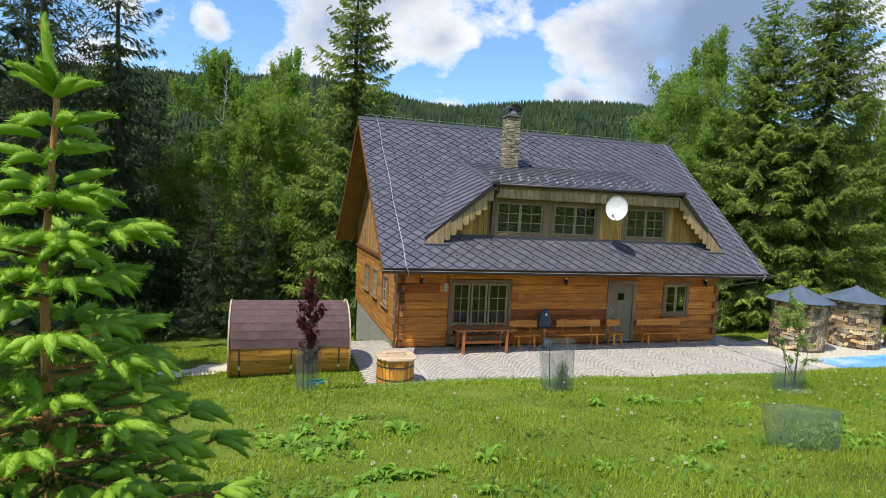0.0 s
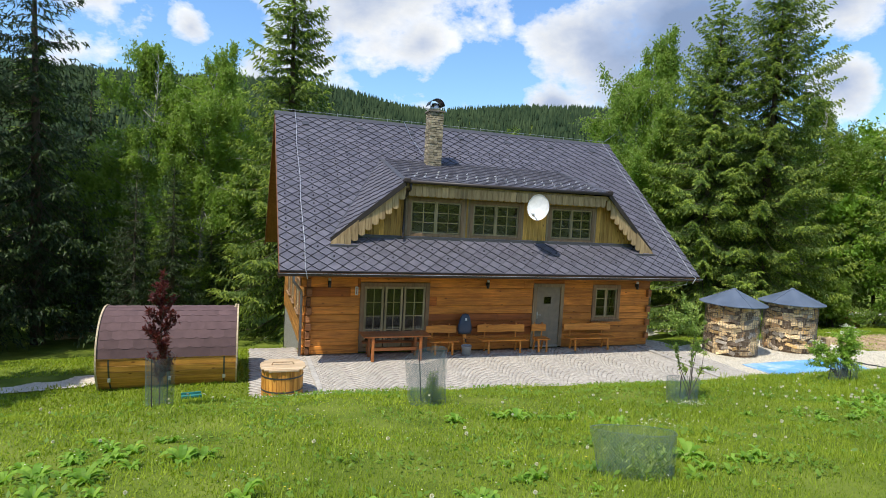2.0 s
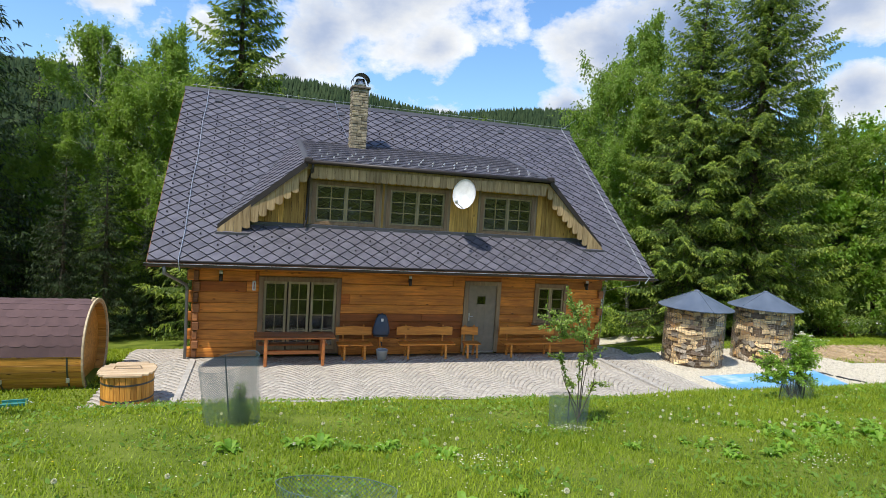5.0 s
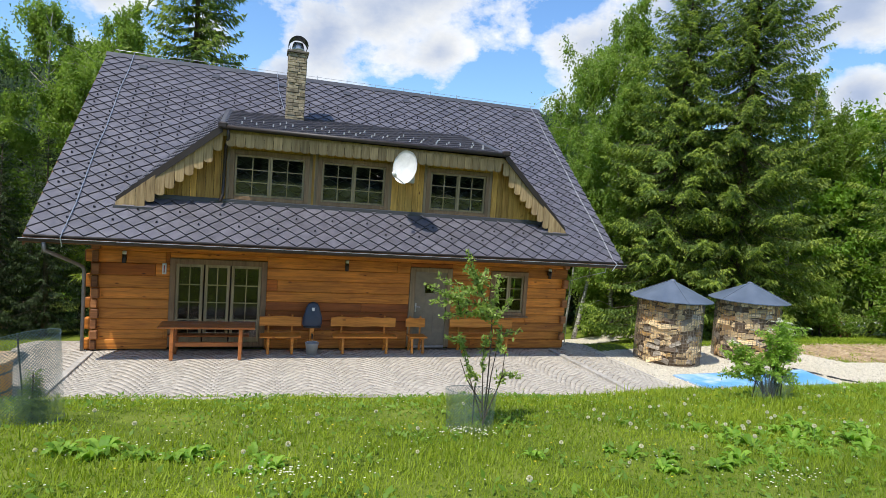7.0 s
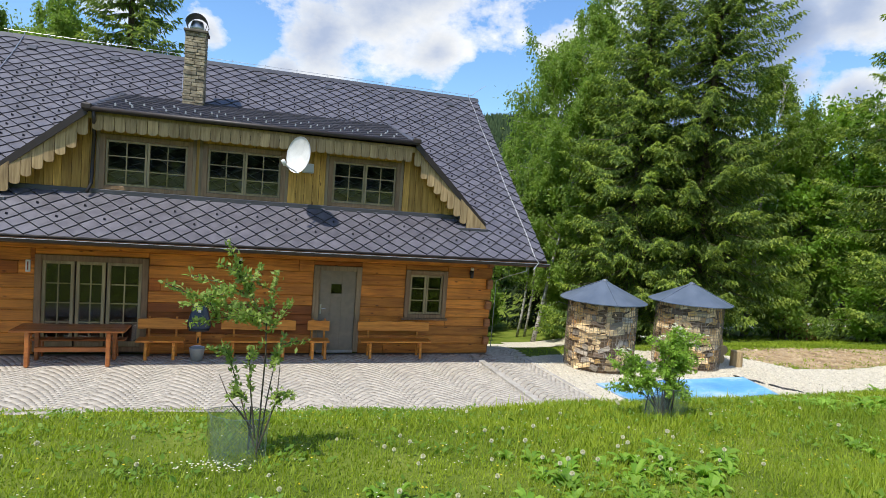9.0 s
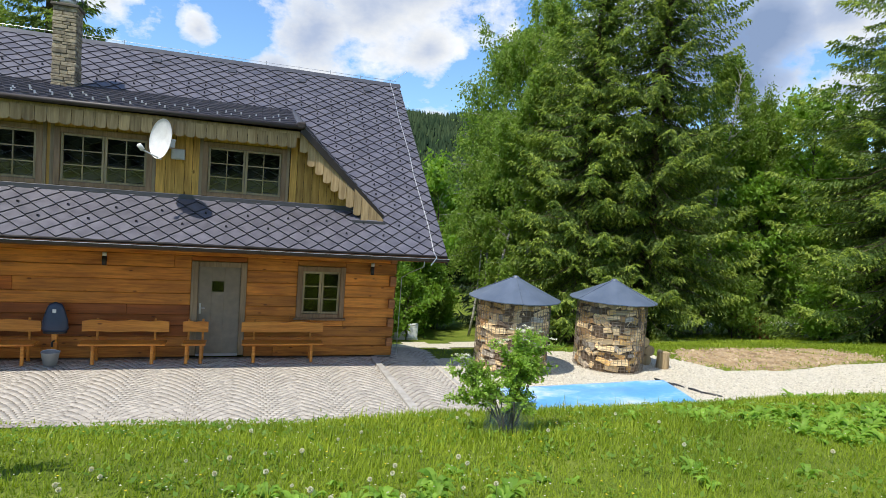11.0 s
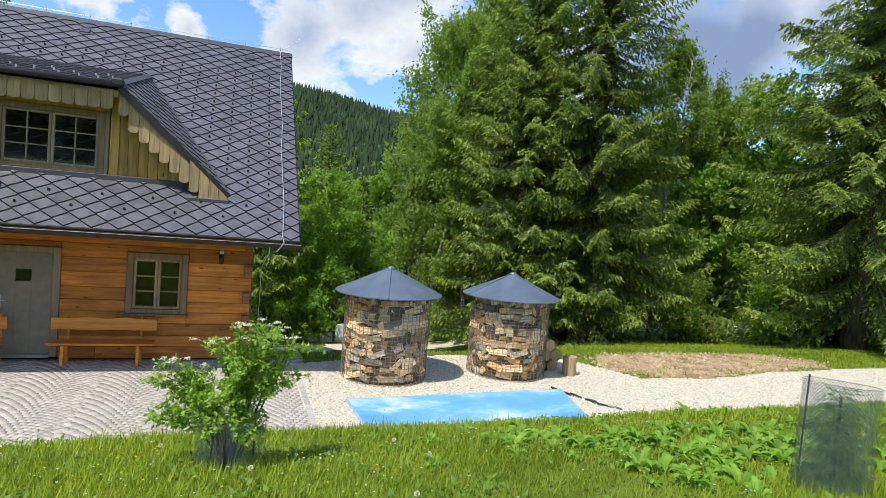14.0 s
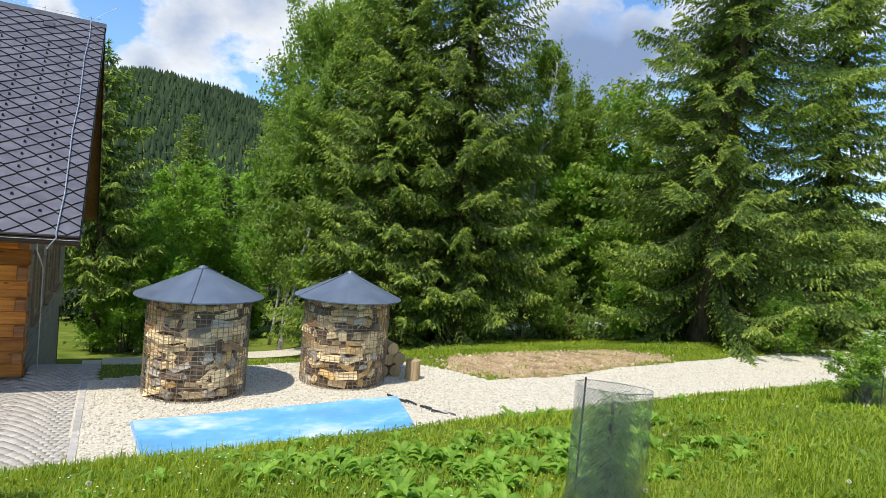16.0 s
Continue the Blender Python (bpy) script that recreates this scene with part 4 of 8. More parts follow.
def dormer():
    d = new("dormer")
    d.parent = house
    d["label"] = "wide dormer with yellow boarding, scalloped valance and three windows"
    roofs = Geo()
    roofs.slab([DE0, DE1, DT1, DT0], 0.05)
    roofs.slab([DF0, DE0, DT0], 0.05)
    roofs.slab([DE1, DF1, DT1], 0.05)
    part("dormer_deck", roofs, M_ROOFDARK, d)
    up = Vector((0, 0, 0.006))
    for nm, poly in (("dormer_shingles", [DE0, DE1, DT1, DT0]), ("dormer_shingles", [DF0, DE0, DT0]), ("dormer_shingles", [DE1, DF1, DT1])):
        shingles([p + up for p in poly], d, nm)
    # hips and edge flashings
    for a, b, r in ((DE0, DT0, 0.10), (DE1, DT1, 0.10)):
        g = Geo()
        s = Vector((r, 0, 0))
        k = Vector((0, 0, 0.055))
        g.add([a - s, a + k, a + s, b - s, b + k, b + s], [(0, 1, 4, 3), (1, 2, 5, 4), (0, 3, 5, 2), (0, 2, 1), (3, 4, 5)])
        part("hip_cap", g, M_FLASH, d)
    for a, b, s in ((DF0, DT0, -1), (DF1, DT1, 1)):
        g = Geo().tube([a + Vector((0, 0, 0.03)), b + Vector((0, 0, 0.03))], 0.035, 5)
        part("valley_flashing", g, M_FLASH, d)
        g = Geo()
        g.add([a, b, b + Vector((0, 0, -0.5)), a + Vector((0, 0, -0.5))], [(0, 1, 2, 3)])
        part("side_skirt", g, M_FLASH, d)
    for a, b in ((DF0, DE0), (DF1, DE1)):
        dirv = (b - a).normalized()
        g = Geo()
        o2 = Vector((0, -0.03, 0))
        z0, z1 = Vector((0, 0, -0.13)), Vector((0, 0, 0.05))
        g.add([a + z0, b + z0, b + z1, a + z1, a + z0 + o2, b + z0 + o2, b + z1 + o2, a + z1 + o2], [(0, 3, 2, 1), (4, 5, 6, 7), (0, 1, 5, 4), (2, 3, 7, 6), (0, 4, 7, 3), (1, 2, 6, 5)])
        part("verge_trim", g, M_GUTTER, d)
    # eave trim, gutter
    g = Geo().tube([DE0 + Vector((-0.03, -0.06, -0.02)), DE1 + Vector((0.03, -0.06, -0.02))], 0.055, 10)
    part("dormer_gutter", g, M_GUTTER, d, smooth=True)
    for p in (DE0, DE1):
        part("corner_cap", Geo().box(-0.1, -0.1, -0.07, 0.1, 0.1, 0.07, 0.03), M_GUTTER, d, at=Matrix.Translation(p + Vector((0, -0.02, 0.02))))
    dp = Geo().tube([DE0 + Vector((0.12, -0.05, -0.06)), DE0 + Vector((0.12, 0.0, -0.25)), Vector((2.78, DW - 0.06, 4.75)), Vector((2.76, DW - 0.06, 3.7)), Vector((2.72, DW - 0.2, 3.52))], 0.035, 8)
    part("downpipe", dp, M_GUTTER, d, smooth=True)

    def under(x):
        if x < DE0.x:
            return DF0.z + (x - DF0.x) / (DE0.x - DF0.x) * (DE0.z - DF0.z)
        if x > DE1.x:
            return DF1.z + (DF1.x - x) / (DF1.x - DE1.x) * (DE1.z - DF1.z)
        return DE0.z
    base = roof_z(DW) - 0.02
    holes = [(2.88, 4.70), (4.89, 6.68), (7.65, 9.40)]
    zlo, zhi = 3.60, 4.77
    fw = part("dormer_wall", Geo().prism([(0.7, base - 0.05), (holes[0][0], base - 0.05), (holes[0][0], 5.1), (DE0.x, 5.1)], DW + 0.03, DW + 0.09), M_GAP, d)
    part("wall_panel", Geo().prism([(holes[2][1], base - 0.05), (11.5, base - 0.05), (DE1.x, 5.1), (holes[2][1], 5.1)], DW + 0.03, DW + 0.09), M_GAP, fw)
    for a, b in ((holes[0][1], holes[1][0]), (holes[1][1], holes[2][0])):
        part("wall_panel", Geo().box(a, DW + 0.03, base - 0.05, b, DW + 0.09, 5.1), M_GAP, fw)
    for a, b in holes:
        part("wall_panel", Geo().box(a, DW + 0.03, zhi, b, DW + 0.09, 5.1), M_GAP, fw)
        part("wall_panel", Geo().box(a, DW + 0.03, base - 0.05, b, DW + 0.09, zlo), M_GAP, fw)
    rng = random.Random(3)
    x = 0.75
    while x < 11.5:
        w = rng.uniform(0.14, 0.19)
        mid = x + w / 2
        if not any(a - 0.02 < mid < b + 0.02 for a, b in holes):
            t0, t1 = under(x) - 0.10, under(x + w) - 0.10
            if min(t0, t1) > base + 0.05:
                dy = DW + rng.uniform(-0.006, 0.006)
                g = Geo().prism([(0.004, 0), (w - 0.005, 0), (w - 0.005, t1 - base), (0.004, t0 - base)], 0, 0.028)
                part("board", g, M_BOARD, fw, at=pose(x, dy, base))
        x += w
    for a, b in holes:
        window("dormer_window", pose((a + b) / 2, DW + 0.0, zlo), b - a, zhi - zlo, 2, 2, 3, d, trim=0.11, sill=False)
    # casings between windows and boards
    for a, b in holes:
        for x in (a - 0.065, b - 0.005):
            part("casing", Geo().box(x, DW - 0.022, base + 0.08, x + 0.07, DW + 0.03, 5.04, 0.006), M_TRIM, d)
        part("head_casing", Geo().box(a + 0.005, DW - 0.016, zhi - 0.004, b - 0.005, DW + 0.03, zhi + 0.10, 0.006), M_BOARD, d)
    # flashing apron under the dormer
    g = Geo().box(0.95, DW - 0.06, base - 0.04, 11.35, DW - 0.012, base + 0.10, 0.01)
    part("apron_flashing", g, M_FLASH, d)
    # scalloped valance under the eave
    def tongue(w, h0, h1):
        n = 7
        pts = [(0.004, h0), (w - 0.004, h1)]
        pts += [(w / 2 + (w / 2 - 0.004) * math.cos(a), -(w / 2 - 0.004) * 0.55 * math.sin(a)) for a in np.linspace(0, math.pi, n)]
        return Geo().prism(pts, -0.012, 0.012)
    x, k = DE0.x + 0.08, 0
    val = part("valance", Geo().box(DE0.x, -0.735, 5.02, DE1.x, -0.70, 5.16, 0.004), M_VAL, d, "scalloped weathered valance boards")
    while x < DE1.x - 0.12:
        w = 0.205
        part("valance_board", tongue(w, 0.25, 0.25), M_VAL, val, at=pose(x, -0.752 - 0.004 * (k % 2), 4.84))
        x += w
        k += 1
    # stepped boards along both slopes
    for s in (0, 1):
        a, b = (DF0, DE0) if s == 0 else (DF1, DE1)
        n = 11
        w = abs(b.x - a.x) / n
        for i in range(n):
            xa = min(a.x, b.x) + i * w
            z0, z1 = under(xa) - 0.06, under(xa + w) - 0.06
            ln = 0.42 if 0 < i < n - 1 else 0.3
            lo = min(z0, z1) - ln
            floor_z = roof_z(-0.70) + 0.02
            if lo < floor_z:
                g = Geo().prism([(0.004, 0), (w - 0.004, 0), (w - 0.004, max(z1 - floor_z, 0.02)), (0.004, max(z0 - floor_z, 0.02))], -0.012, 0.012)
                part("valance_board", g, M_VAL, val, at=pose(xa, -0.70, floor_z))
            else:
                part("valance_board", tongue(w, z0 - lo - 0.02, z1 - lo - 0.02), M_VAL, val, at=pose(xa, -0.70 - 0.004 * (i % 2), lo + 0.02))
        # small metal foot under the lowest boards
        xa, xb = (DF0.x - 0.03, DF0.x + 0.75) if s == 0 else (DF1.x - 0.75, DF1.x + 0.03)
        part("foot_flashing", Geo().box(xa, -0.80, roof_z(-0.70) - 0.09, xb, -0.66, roof_z(-0.70) + 0.02, 0.01), M_FLASH, d)
    # bright snow stops on the dormer roof
    st = Geo().box(-0.016, -0.015, 0, 0.016, 0.0, 0.062)
    st.box(-0.016, -0.015, 0, 0.016, 0.10, 0.012)
    me = st.mesh("snow_stop")
    me.materials.append(M_WHITE)
    sl = (DT0.z - DE0.z) / (DT0.y - DE0.y)
    for r, y in enumerate((-0.25, 0.18, 0.6)):
        for k in range(19):
            x = 3.1 + k * 0.34 + (r % 2) * 0.17 + 0.03 * math.sin(k * 3.7 + r)
            if r == 2 and k % 3:
                continue
            part("snow_stop", me, None, d, at=pose(x, y, DE0.z + sl * (y - DE0.y) + 0.03, math.degrees(math.atan(sl))))


def chimney():
    x0, x1, y0, y1, z0, z1 = 4.15, 4.63, 1.88, 2.36, 5.3, 7.74
    c = part("chimney", Geo().box(x0 + 0.02, y0 + 0.02, z0, x1 - 0.02, y1 - 0.02, z1), M_MORTAR, house, "square chimney clad in flat tan stones")
    rng = random.Random(8)
    z = 5.62
    while z < z1 - 0.03:
        h = min(rng.uniform(0.055, 0.11), z1 - z)
        for side in range(4):
            s = 0.0
            while s < x1 - x0 - 0.02:
                w = min(rng.uniform(0.12, 0.3), x1 - x0 - s)
                if x1 - x0 - s - w < 0.06:
                    w = x1 - x0 - s
                out = rng.uniform(0.0, 0.018)
                g = Geo().box(0.004, -out, 0.004, w - 0.004, 0.05, h - 0.004, 0.008)
                at = (pose(x0 + s, y0, z), pose(x1, y0 + s, z, 0, 0, 90), pose(x1 - s, y1, z, 0, 0, 180), pose(x0, y1 - s, z, 0, 0, 270))[side]
                if side < 2 or side == 3:
                    part("stone", g, M_CHIMSTONE, c, at=at)
                s += w
        z += h
    part("chimney_slab", Geo().box(x0 - 0.05, y0 - 0.05, z1, x1 + 0.05, y1 + 0.05, z1 + 0.06, 0.012), M_MORTAR, c)
    part("flue_collar", Geo().lathe([(0.13, 0), (0.19, 0), (0.17, 0.12), (0.13, 0.26), (0.11, 0.26)], 20), M_ZINC, c, "bright metal flue collar", smooth=True, at=pose(4.39, 2.12, z1 + 0.06))
    cowl = Geo()
    R, t = 0.27, 0.012
    prof = [(R * math.cos(a), R * math.sin(a)) for a in np.linspace(math.radians(8), math.radians(172), 14)] + [((R - t) * math.cos(a), (R - t) * math.sin(a)) for a in np.linspace(math.radians(172), math.radians(8), 14)]
    cowl.prism(prof, -0.24, 0.24)
    part("cowl", cowl, M_BLACK, c, "black arched chimney cowl", at=pose(4.39, 2.12, z1 + 0.20))
    legs = Geo()
    for sx in (-1, 1):
        for sy in (-1, 1):
            legs.tube([(sx * 0.2, sy * 0.2, 0), (sx * 0.255, sy * 0.2, 0.20)], 0.008, 5)
    part("cowl_legs", legs, M_BLACK, c, at=pose(4.39, 2.12, z1 + 0.05))
    g = Geo().box(x0 - 0.04, y0 - 0.05, 5.5, x1 + 0.04, y1 + 0.04, 5.80)
    part("base_flashing", g, M_FLASH, c)


walls()
roof()
dormer()
chimney()

# glazed door group, small window and front door
window("terrace_window", pose(2.75, 0.0, 0.0), 2.2, 2.12, 3, 2, 4, house, trim=0.13, sill=False, lower=0.05, mull=0.07,
       wide=[(-0.97, -0.36), (-0.33, 0.24), (0.27, 0.97)], label="tall three-part glazed terrace window with small panes")
window("small_window", pose(10.385, 0.0, 0.87), 1.13, 1.24, 2, 1, 3, house, trim=0.12, mull=0.055)


def front_door():
    d = new("door")
    d.parent, d.matrix_basis = house, pose(8.09, 0, 0)
    d["label"] = "plain grey front door with a small square light"
    g = Geo()
    g.box(-0.59, -0.03, -0.02, -0.44, 0.14, 2.13, 0.008)
    g.box(0.46, -0.03, -0.02, 0.59, 0.14, 2.13, 0.008)
    g.box(-0.44, -0.028, 2.01, 0.46, 0.138, 2.13, 0.008)
    part("door_frame", g, M_TRIM, d)
    lf = Geo()
    wz0, wz1, wx0, wx1 = 1.44, 1.68, -0.15, 0.11
    lf.box(-0.437, 0.02, 0.02, wx0, 0.07, 2.005, 0.004)
    lf.box(wx1, 0.02, 0.02, 0.457, 0.07, 2.005, 0.004)
    lf.box(wx0, 0.02, 0.02, wx1, 0.07, wz0, 0)
    lf.box(wx0, 0.02, wz1, wx1, 0.07, 2.005, 0)
    leaf = part("door_leaf", lf, M_DOOR, d)
    part("door_light", Geo().box(wx0, 0.04, wz0, wx1, 0.046, wz1), M_GLASS, leaf)
    fr = Geo()
    fr.box(wx0 - 0.02, 0.012, wz0 - 0.02, wx0, 0.03, wz1 + 0.02)
    fr.box(wx1, 0.012, wz0 - 0.02, wx1 + 0.02, 0.03, wz1 + 0.02)
    fr.box(wx0, 0.012, wz0 - 0.02, wx1, 0.03, wz0)
    fr.box(wx0, 0.012, wz1, wx1, 0.03, wz1 + 0.02)
    part("light_frame", fr, M_DOOR, leaf)
    h = Geo().box(-0.405, 0.008, 0.93, -0.365, 0.02, 1.17, 0.004)
    h.tube([(-0.385, 0.01, 1.07), (-0.385, -0.045, 1.07), (-0.27, -0.05, 1.07)], 0.010, 6)
    part("door_handle", h, M_ZINC, leaf, "bright metal lever handle")
    part("threshold", Geo().box(-0.44, -0.02, -0.04, 0.46, 0.1, 0.02, 0.005), M_ZINC, d)


front_door()

# ---- things at the house front ----
M_BENCH = wood("bench_wood", (0.44, 0.135, 0.018), (0.74, 0.305, 0.05), rough=0.35, vary=0.12, spec=0.5)
M_TABLE = wood("table_wood", (0.27, 0.080, 0.02), (0.46, 0.165, 0.045), rough=0.3, vary=0.1, spec=0.5)
M_BLUEPLASTIC = plain("blue_enamel", (0.035, 0.055, 0.10), 0.35)
M_BUCKET = plain("grey_bucket", (0.36, 0.37, 0.36), 0.5)
M_SLATE = surface("slate_blue_sheet", [(0.3, (0.080, 0.104, 0.145)), (0.7, (0.118, 0.147, 0.195))], scale=2.5, rough=0.45, bump=0.1, fine=50, bump_dist=0.003)
M_WIRE = plain("rusty_wire", (0.26, 0.20, 0.14), 0.6)
M_FIRE = wood("split_firewood", (0.58, 0.38, 0.17), (0.94, 0.72, 0.41), rough=0.85, vary=0.34, knots=False, odd=(0.62, 0.5, 0.40))
M_FIREGREY = wood("weathered_firewood", (0.30, 0.245, 0.185), (0.62, 0.54, 0.43), rough=0.9, vary=0.35, knots=False)
M_FIREBARK = wood("firewood_bark", (0.09, 0.06, 0.04), (0.24, 0.17, 0.115), rough=0.95, vary=0.3, knots=False)
M_FIREGOLD = wood("golden_firewood", (0.50, 0.29, 0.09), (0.80, 0.52, 0.20), rough=0.85, vary=0.25, knots=False)
# dark tone stands in for shade in the gaps between billets
M_CORE = wood("shaded_gap_core", (0.085, 0.055, 0.032), (0.20, 0.135, 0.08), rough=0.95, vary=0.1, knots=False)
M_BARK = surface("bark", [(0.3, (0.055, 0.04, 0.028)), (0.7, (0.16, 0.12, 0.085))], scale=8, stretch=(1, 1, 0.25), rough=0.95, bump=0.9, fine=30, bump_dist=0.03)
M_STUMP = wood("stump_wood", (0.28, 0.19, 0.09), (0.50, 0.37, 0.20), along="z", rough=0.9, vary=0.1)


def bench(x0, x1, label, y_back=-0.16, back_in=(0.0, 0.0)):
    w = x1 - x0
    b = thing("bench", label, "bench", pose((x0 + x1) / 2, y_back, ground_z((x0 + x1) / 2, y_back) + 0.05), group="benches along the front wall")
    rng = random.Random(int(x0 * 100))

    def plank(nm, z0, z1, y0, y1, a, c, wavy):
        n = max(4, int((c - a) / 0.18))
        up = [(a + (c - a) * k / n, z1 + (wavy * math.sin(k * 1.7 + x0) if 0 < k < n else -wavy)) for k in range(n + 1)]
        dn = [(a + (c - a) * k / n, z0 + wavy * 0.5 * math.sin(k * 1.3)) for k in range(n + 1)]
        part(nm, Geo().prism(dn + up[::-1], y0, y1), M_BENCH, b)
    plank("backrest", 0.62, 0.86, -0.09, -0.045, -w / 2 + back_in[0], w / 2 - back_in[1], 0.018)
    seat = Geo().box(-w / 2 + 0.02, -0.50, 0.40, w / 2 - 0.02, -0.10, 0.445, 0.012)
    part("seat", seat, M_BENCH, b)
    inset = min(0.28, w * 0.22)
    for s in (-1, 1):
        x = s * (w / 2 - inset)
        part("leg", Geo().tube([(x, -0.44, 0.0), (x, -0.40, 0.41)], 0.035, 8), M_BENCH, b)
        part("leg", Geo().tube([(x, -0.06, 0.0), (x, -0.16, 0.41)], 0.035, 8), M_BENCH, b)
        part("brace", Geo().box(x - 0.025, -0.40, 0.33, x + 0.025, -0.12, 0.398, 0.006), M_BENCH, b)
        part("back_post", Geo().box(x - 0.022, -0.045, 0.30, x + 0.022, -0.015, 0.90, 0.006), M_BENCH, b)
    return b


bench(3.72, 4.72, "short varnished wooden bench with backrest against the log wall")
bench(5.45, 7.12, "long varnished wooden bench with backrest against the log wall")
bench(7.40, 7.92, "single varnished wooden seat with backrest beside the front door")
bench(8.62, 10.45, "long varnished wooden bench with wavy backrest under the small window")


def table():
    t = thing("garden_table", "varnished brown wooden garden table before the glazed window", "table", pose(2.6, -0.75, ground_z(2.6, -0.75) + 0.04))
    for k in range(4):
        part("top_board", Geo().box(-1.02, -0.36 + k * 0.18 + 0.003, 0.71, 1.02, -0.36 + (k + 1) * 0.18 - 0.003, 0.755, 0.008), M_TABLE, t)
    for s in (-1, 1):
        x = s * 0.72
        for y in (-0.28, 0.28):
            part("leg", Geo().box(x - 0.04, y - 0.05, 0.0, x + 0.04, y + 0.05, 0.71, 0.012), M_TABLE, t)
        part("crossbar", Geo().box(x - 0.03, -0.23, 0.62, x + 0.03, 0.23, 0.705, 0.006), M_TABLE, t)
    part("stretcher", Geo().box(-0.68, -0.035, 0.24, 0.68, 0.035, 0.34, 0.01), M_TABLE, t)
    return t


table()
for yy, lb in ((-0.25, "low varnished wooden bench behind the garden table"),):
    lb0 = thing("low_bench", lb, "bench", pose(2.6, -0.28, ground_z(2.6, -0.28) + 0.04))
    part("seat", Geo().box(-0.9, -0.13, 0.38, 0.9, 0.13, 0.42, 0.01), M_TABLE, lb0)
    for s in (-1, 1):
        for y in (-0.09, 0.09):
            part("leg", Geo().tube([(s * 0.72, y * 1.3, 0), (s * 0.7, y, 0.385)], 0.026, 8), M_TABLE, lb0)


def pump():
    p = thing("water_pump", "dark blue hand pump with a wooden post and white mark", "pump", pose(4.98, -0.30, ground_z(4.98, -0.3) + 0.04))
    g = Geo()
    prof = [(0.0, 0.62), (0.20, 0.63), (0.245, 0.70), (0.235, 0.85), (0.19, 1.02), (0.155, 1.14), (0.11, 1.22), (0.0, 1.26)]
    g.lathe(prof, 20, Matrix.Diagonal((1, 0.42, 1, 1)))
    part("housing", g, M_BLUEPLASTIC, p, smooth=True)
    em = Geo()
    em.box(-0.035, -0.092, 1.04, 0.035, -0.080, 1.12, 0.01)
    part("emblem", em, M_WHITE, p)
    part("lower_rim", Geo().lathe([(0.15, 0.60), (0.215, 0.605), (0.225, 0.64), (0.15, 0.66)], 20, Matrix.Diagonal((1, 0.45, 1, 1))), M_BLACK, p)
    part("post", Geo().box(-0.05, -0.05, 0.0, 0.05, 0.05, 0.62, 0.01), M_BENCH, p)
    part("spout", Geo().tube([(0, -0.05, 0.45), (0, -0.16, 0.45), (0, -0.18, 0.36)], 0.02, 8), M_BLACK, p, smooth=True)


pump()
bk = thing("bucket", "grey metal bucket standing under the pump", "bucket", pose(4.98, -0.55, ground_z(4.98, -0.55) + 0.04))
part("pail", Geo().lathe([(0.0, 0.0), (0.12, 0.0), (0.165, 0.27), (0.172, 0.28), (0.155, 0.275), (0.112, 0.02), (0.0, 0.02)], 22), M_BUCKET, bk, smooth=True)
part("bail", Geo().tube([(0.168 * math.cos(a), 0.02, 0.26 + 0.06 * math.sin(a)) for a in np.linspace(0, math.pi, 9)], 0.005, 5), M_ZINC, bk)


def wall_lamp(x, z):
    w = thing("wall_lamp", "black tube wall lamp with a pale top on the log wall", "wall lamp", pose(x, -0.02, z), group="wall lamps on the front")
    part("tube", Geo().lathe([(0.0, -0.13), (0.045, -0.13), (0.05, 0.07), (0.0, 0.07)], 14, pose(0, -0.09, 0)), M_BLACK, w, smooth=True)
    part("cap", Geo().lathe([(0.0, 0.072), (0.042, 0.072), (0.042, 0.15), (0.0, 0.155)], 14, pose(0, -0.09, 0)), M_WHITE, w, smooth=True)
    part("bracket", Geo().box(-0.03, -0.06, -0.05, 0.03, 0.02, 0.05, 0.005), M_BLACK, w)


for lx in (0.70, 5.79, 11.58):
    wall_lamp(lx, 2.1)
th = thing("wall_plate", "small white thermometer plate beside the glazed window", "thermometer", pose(1.53, -0.01, 1.86))
part("plate", Geo().box(-0.045, -0.03, -0.13, 0.045, 0.012, 0.13, 0.008), M_WHITE, th)
part("marking", Geo().box(-0.012, -0.034, -0.09, 0.012, -0.031, 0.09), plain("dull_red", (0.35, 0.06, 0.04), 0.5), th)


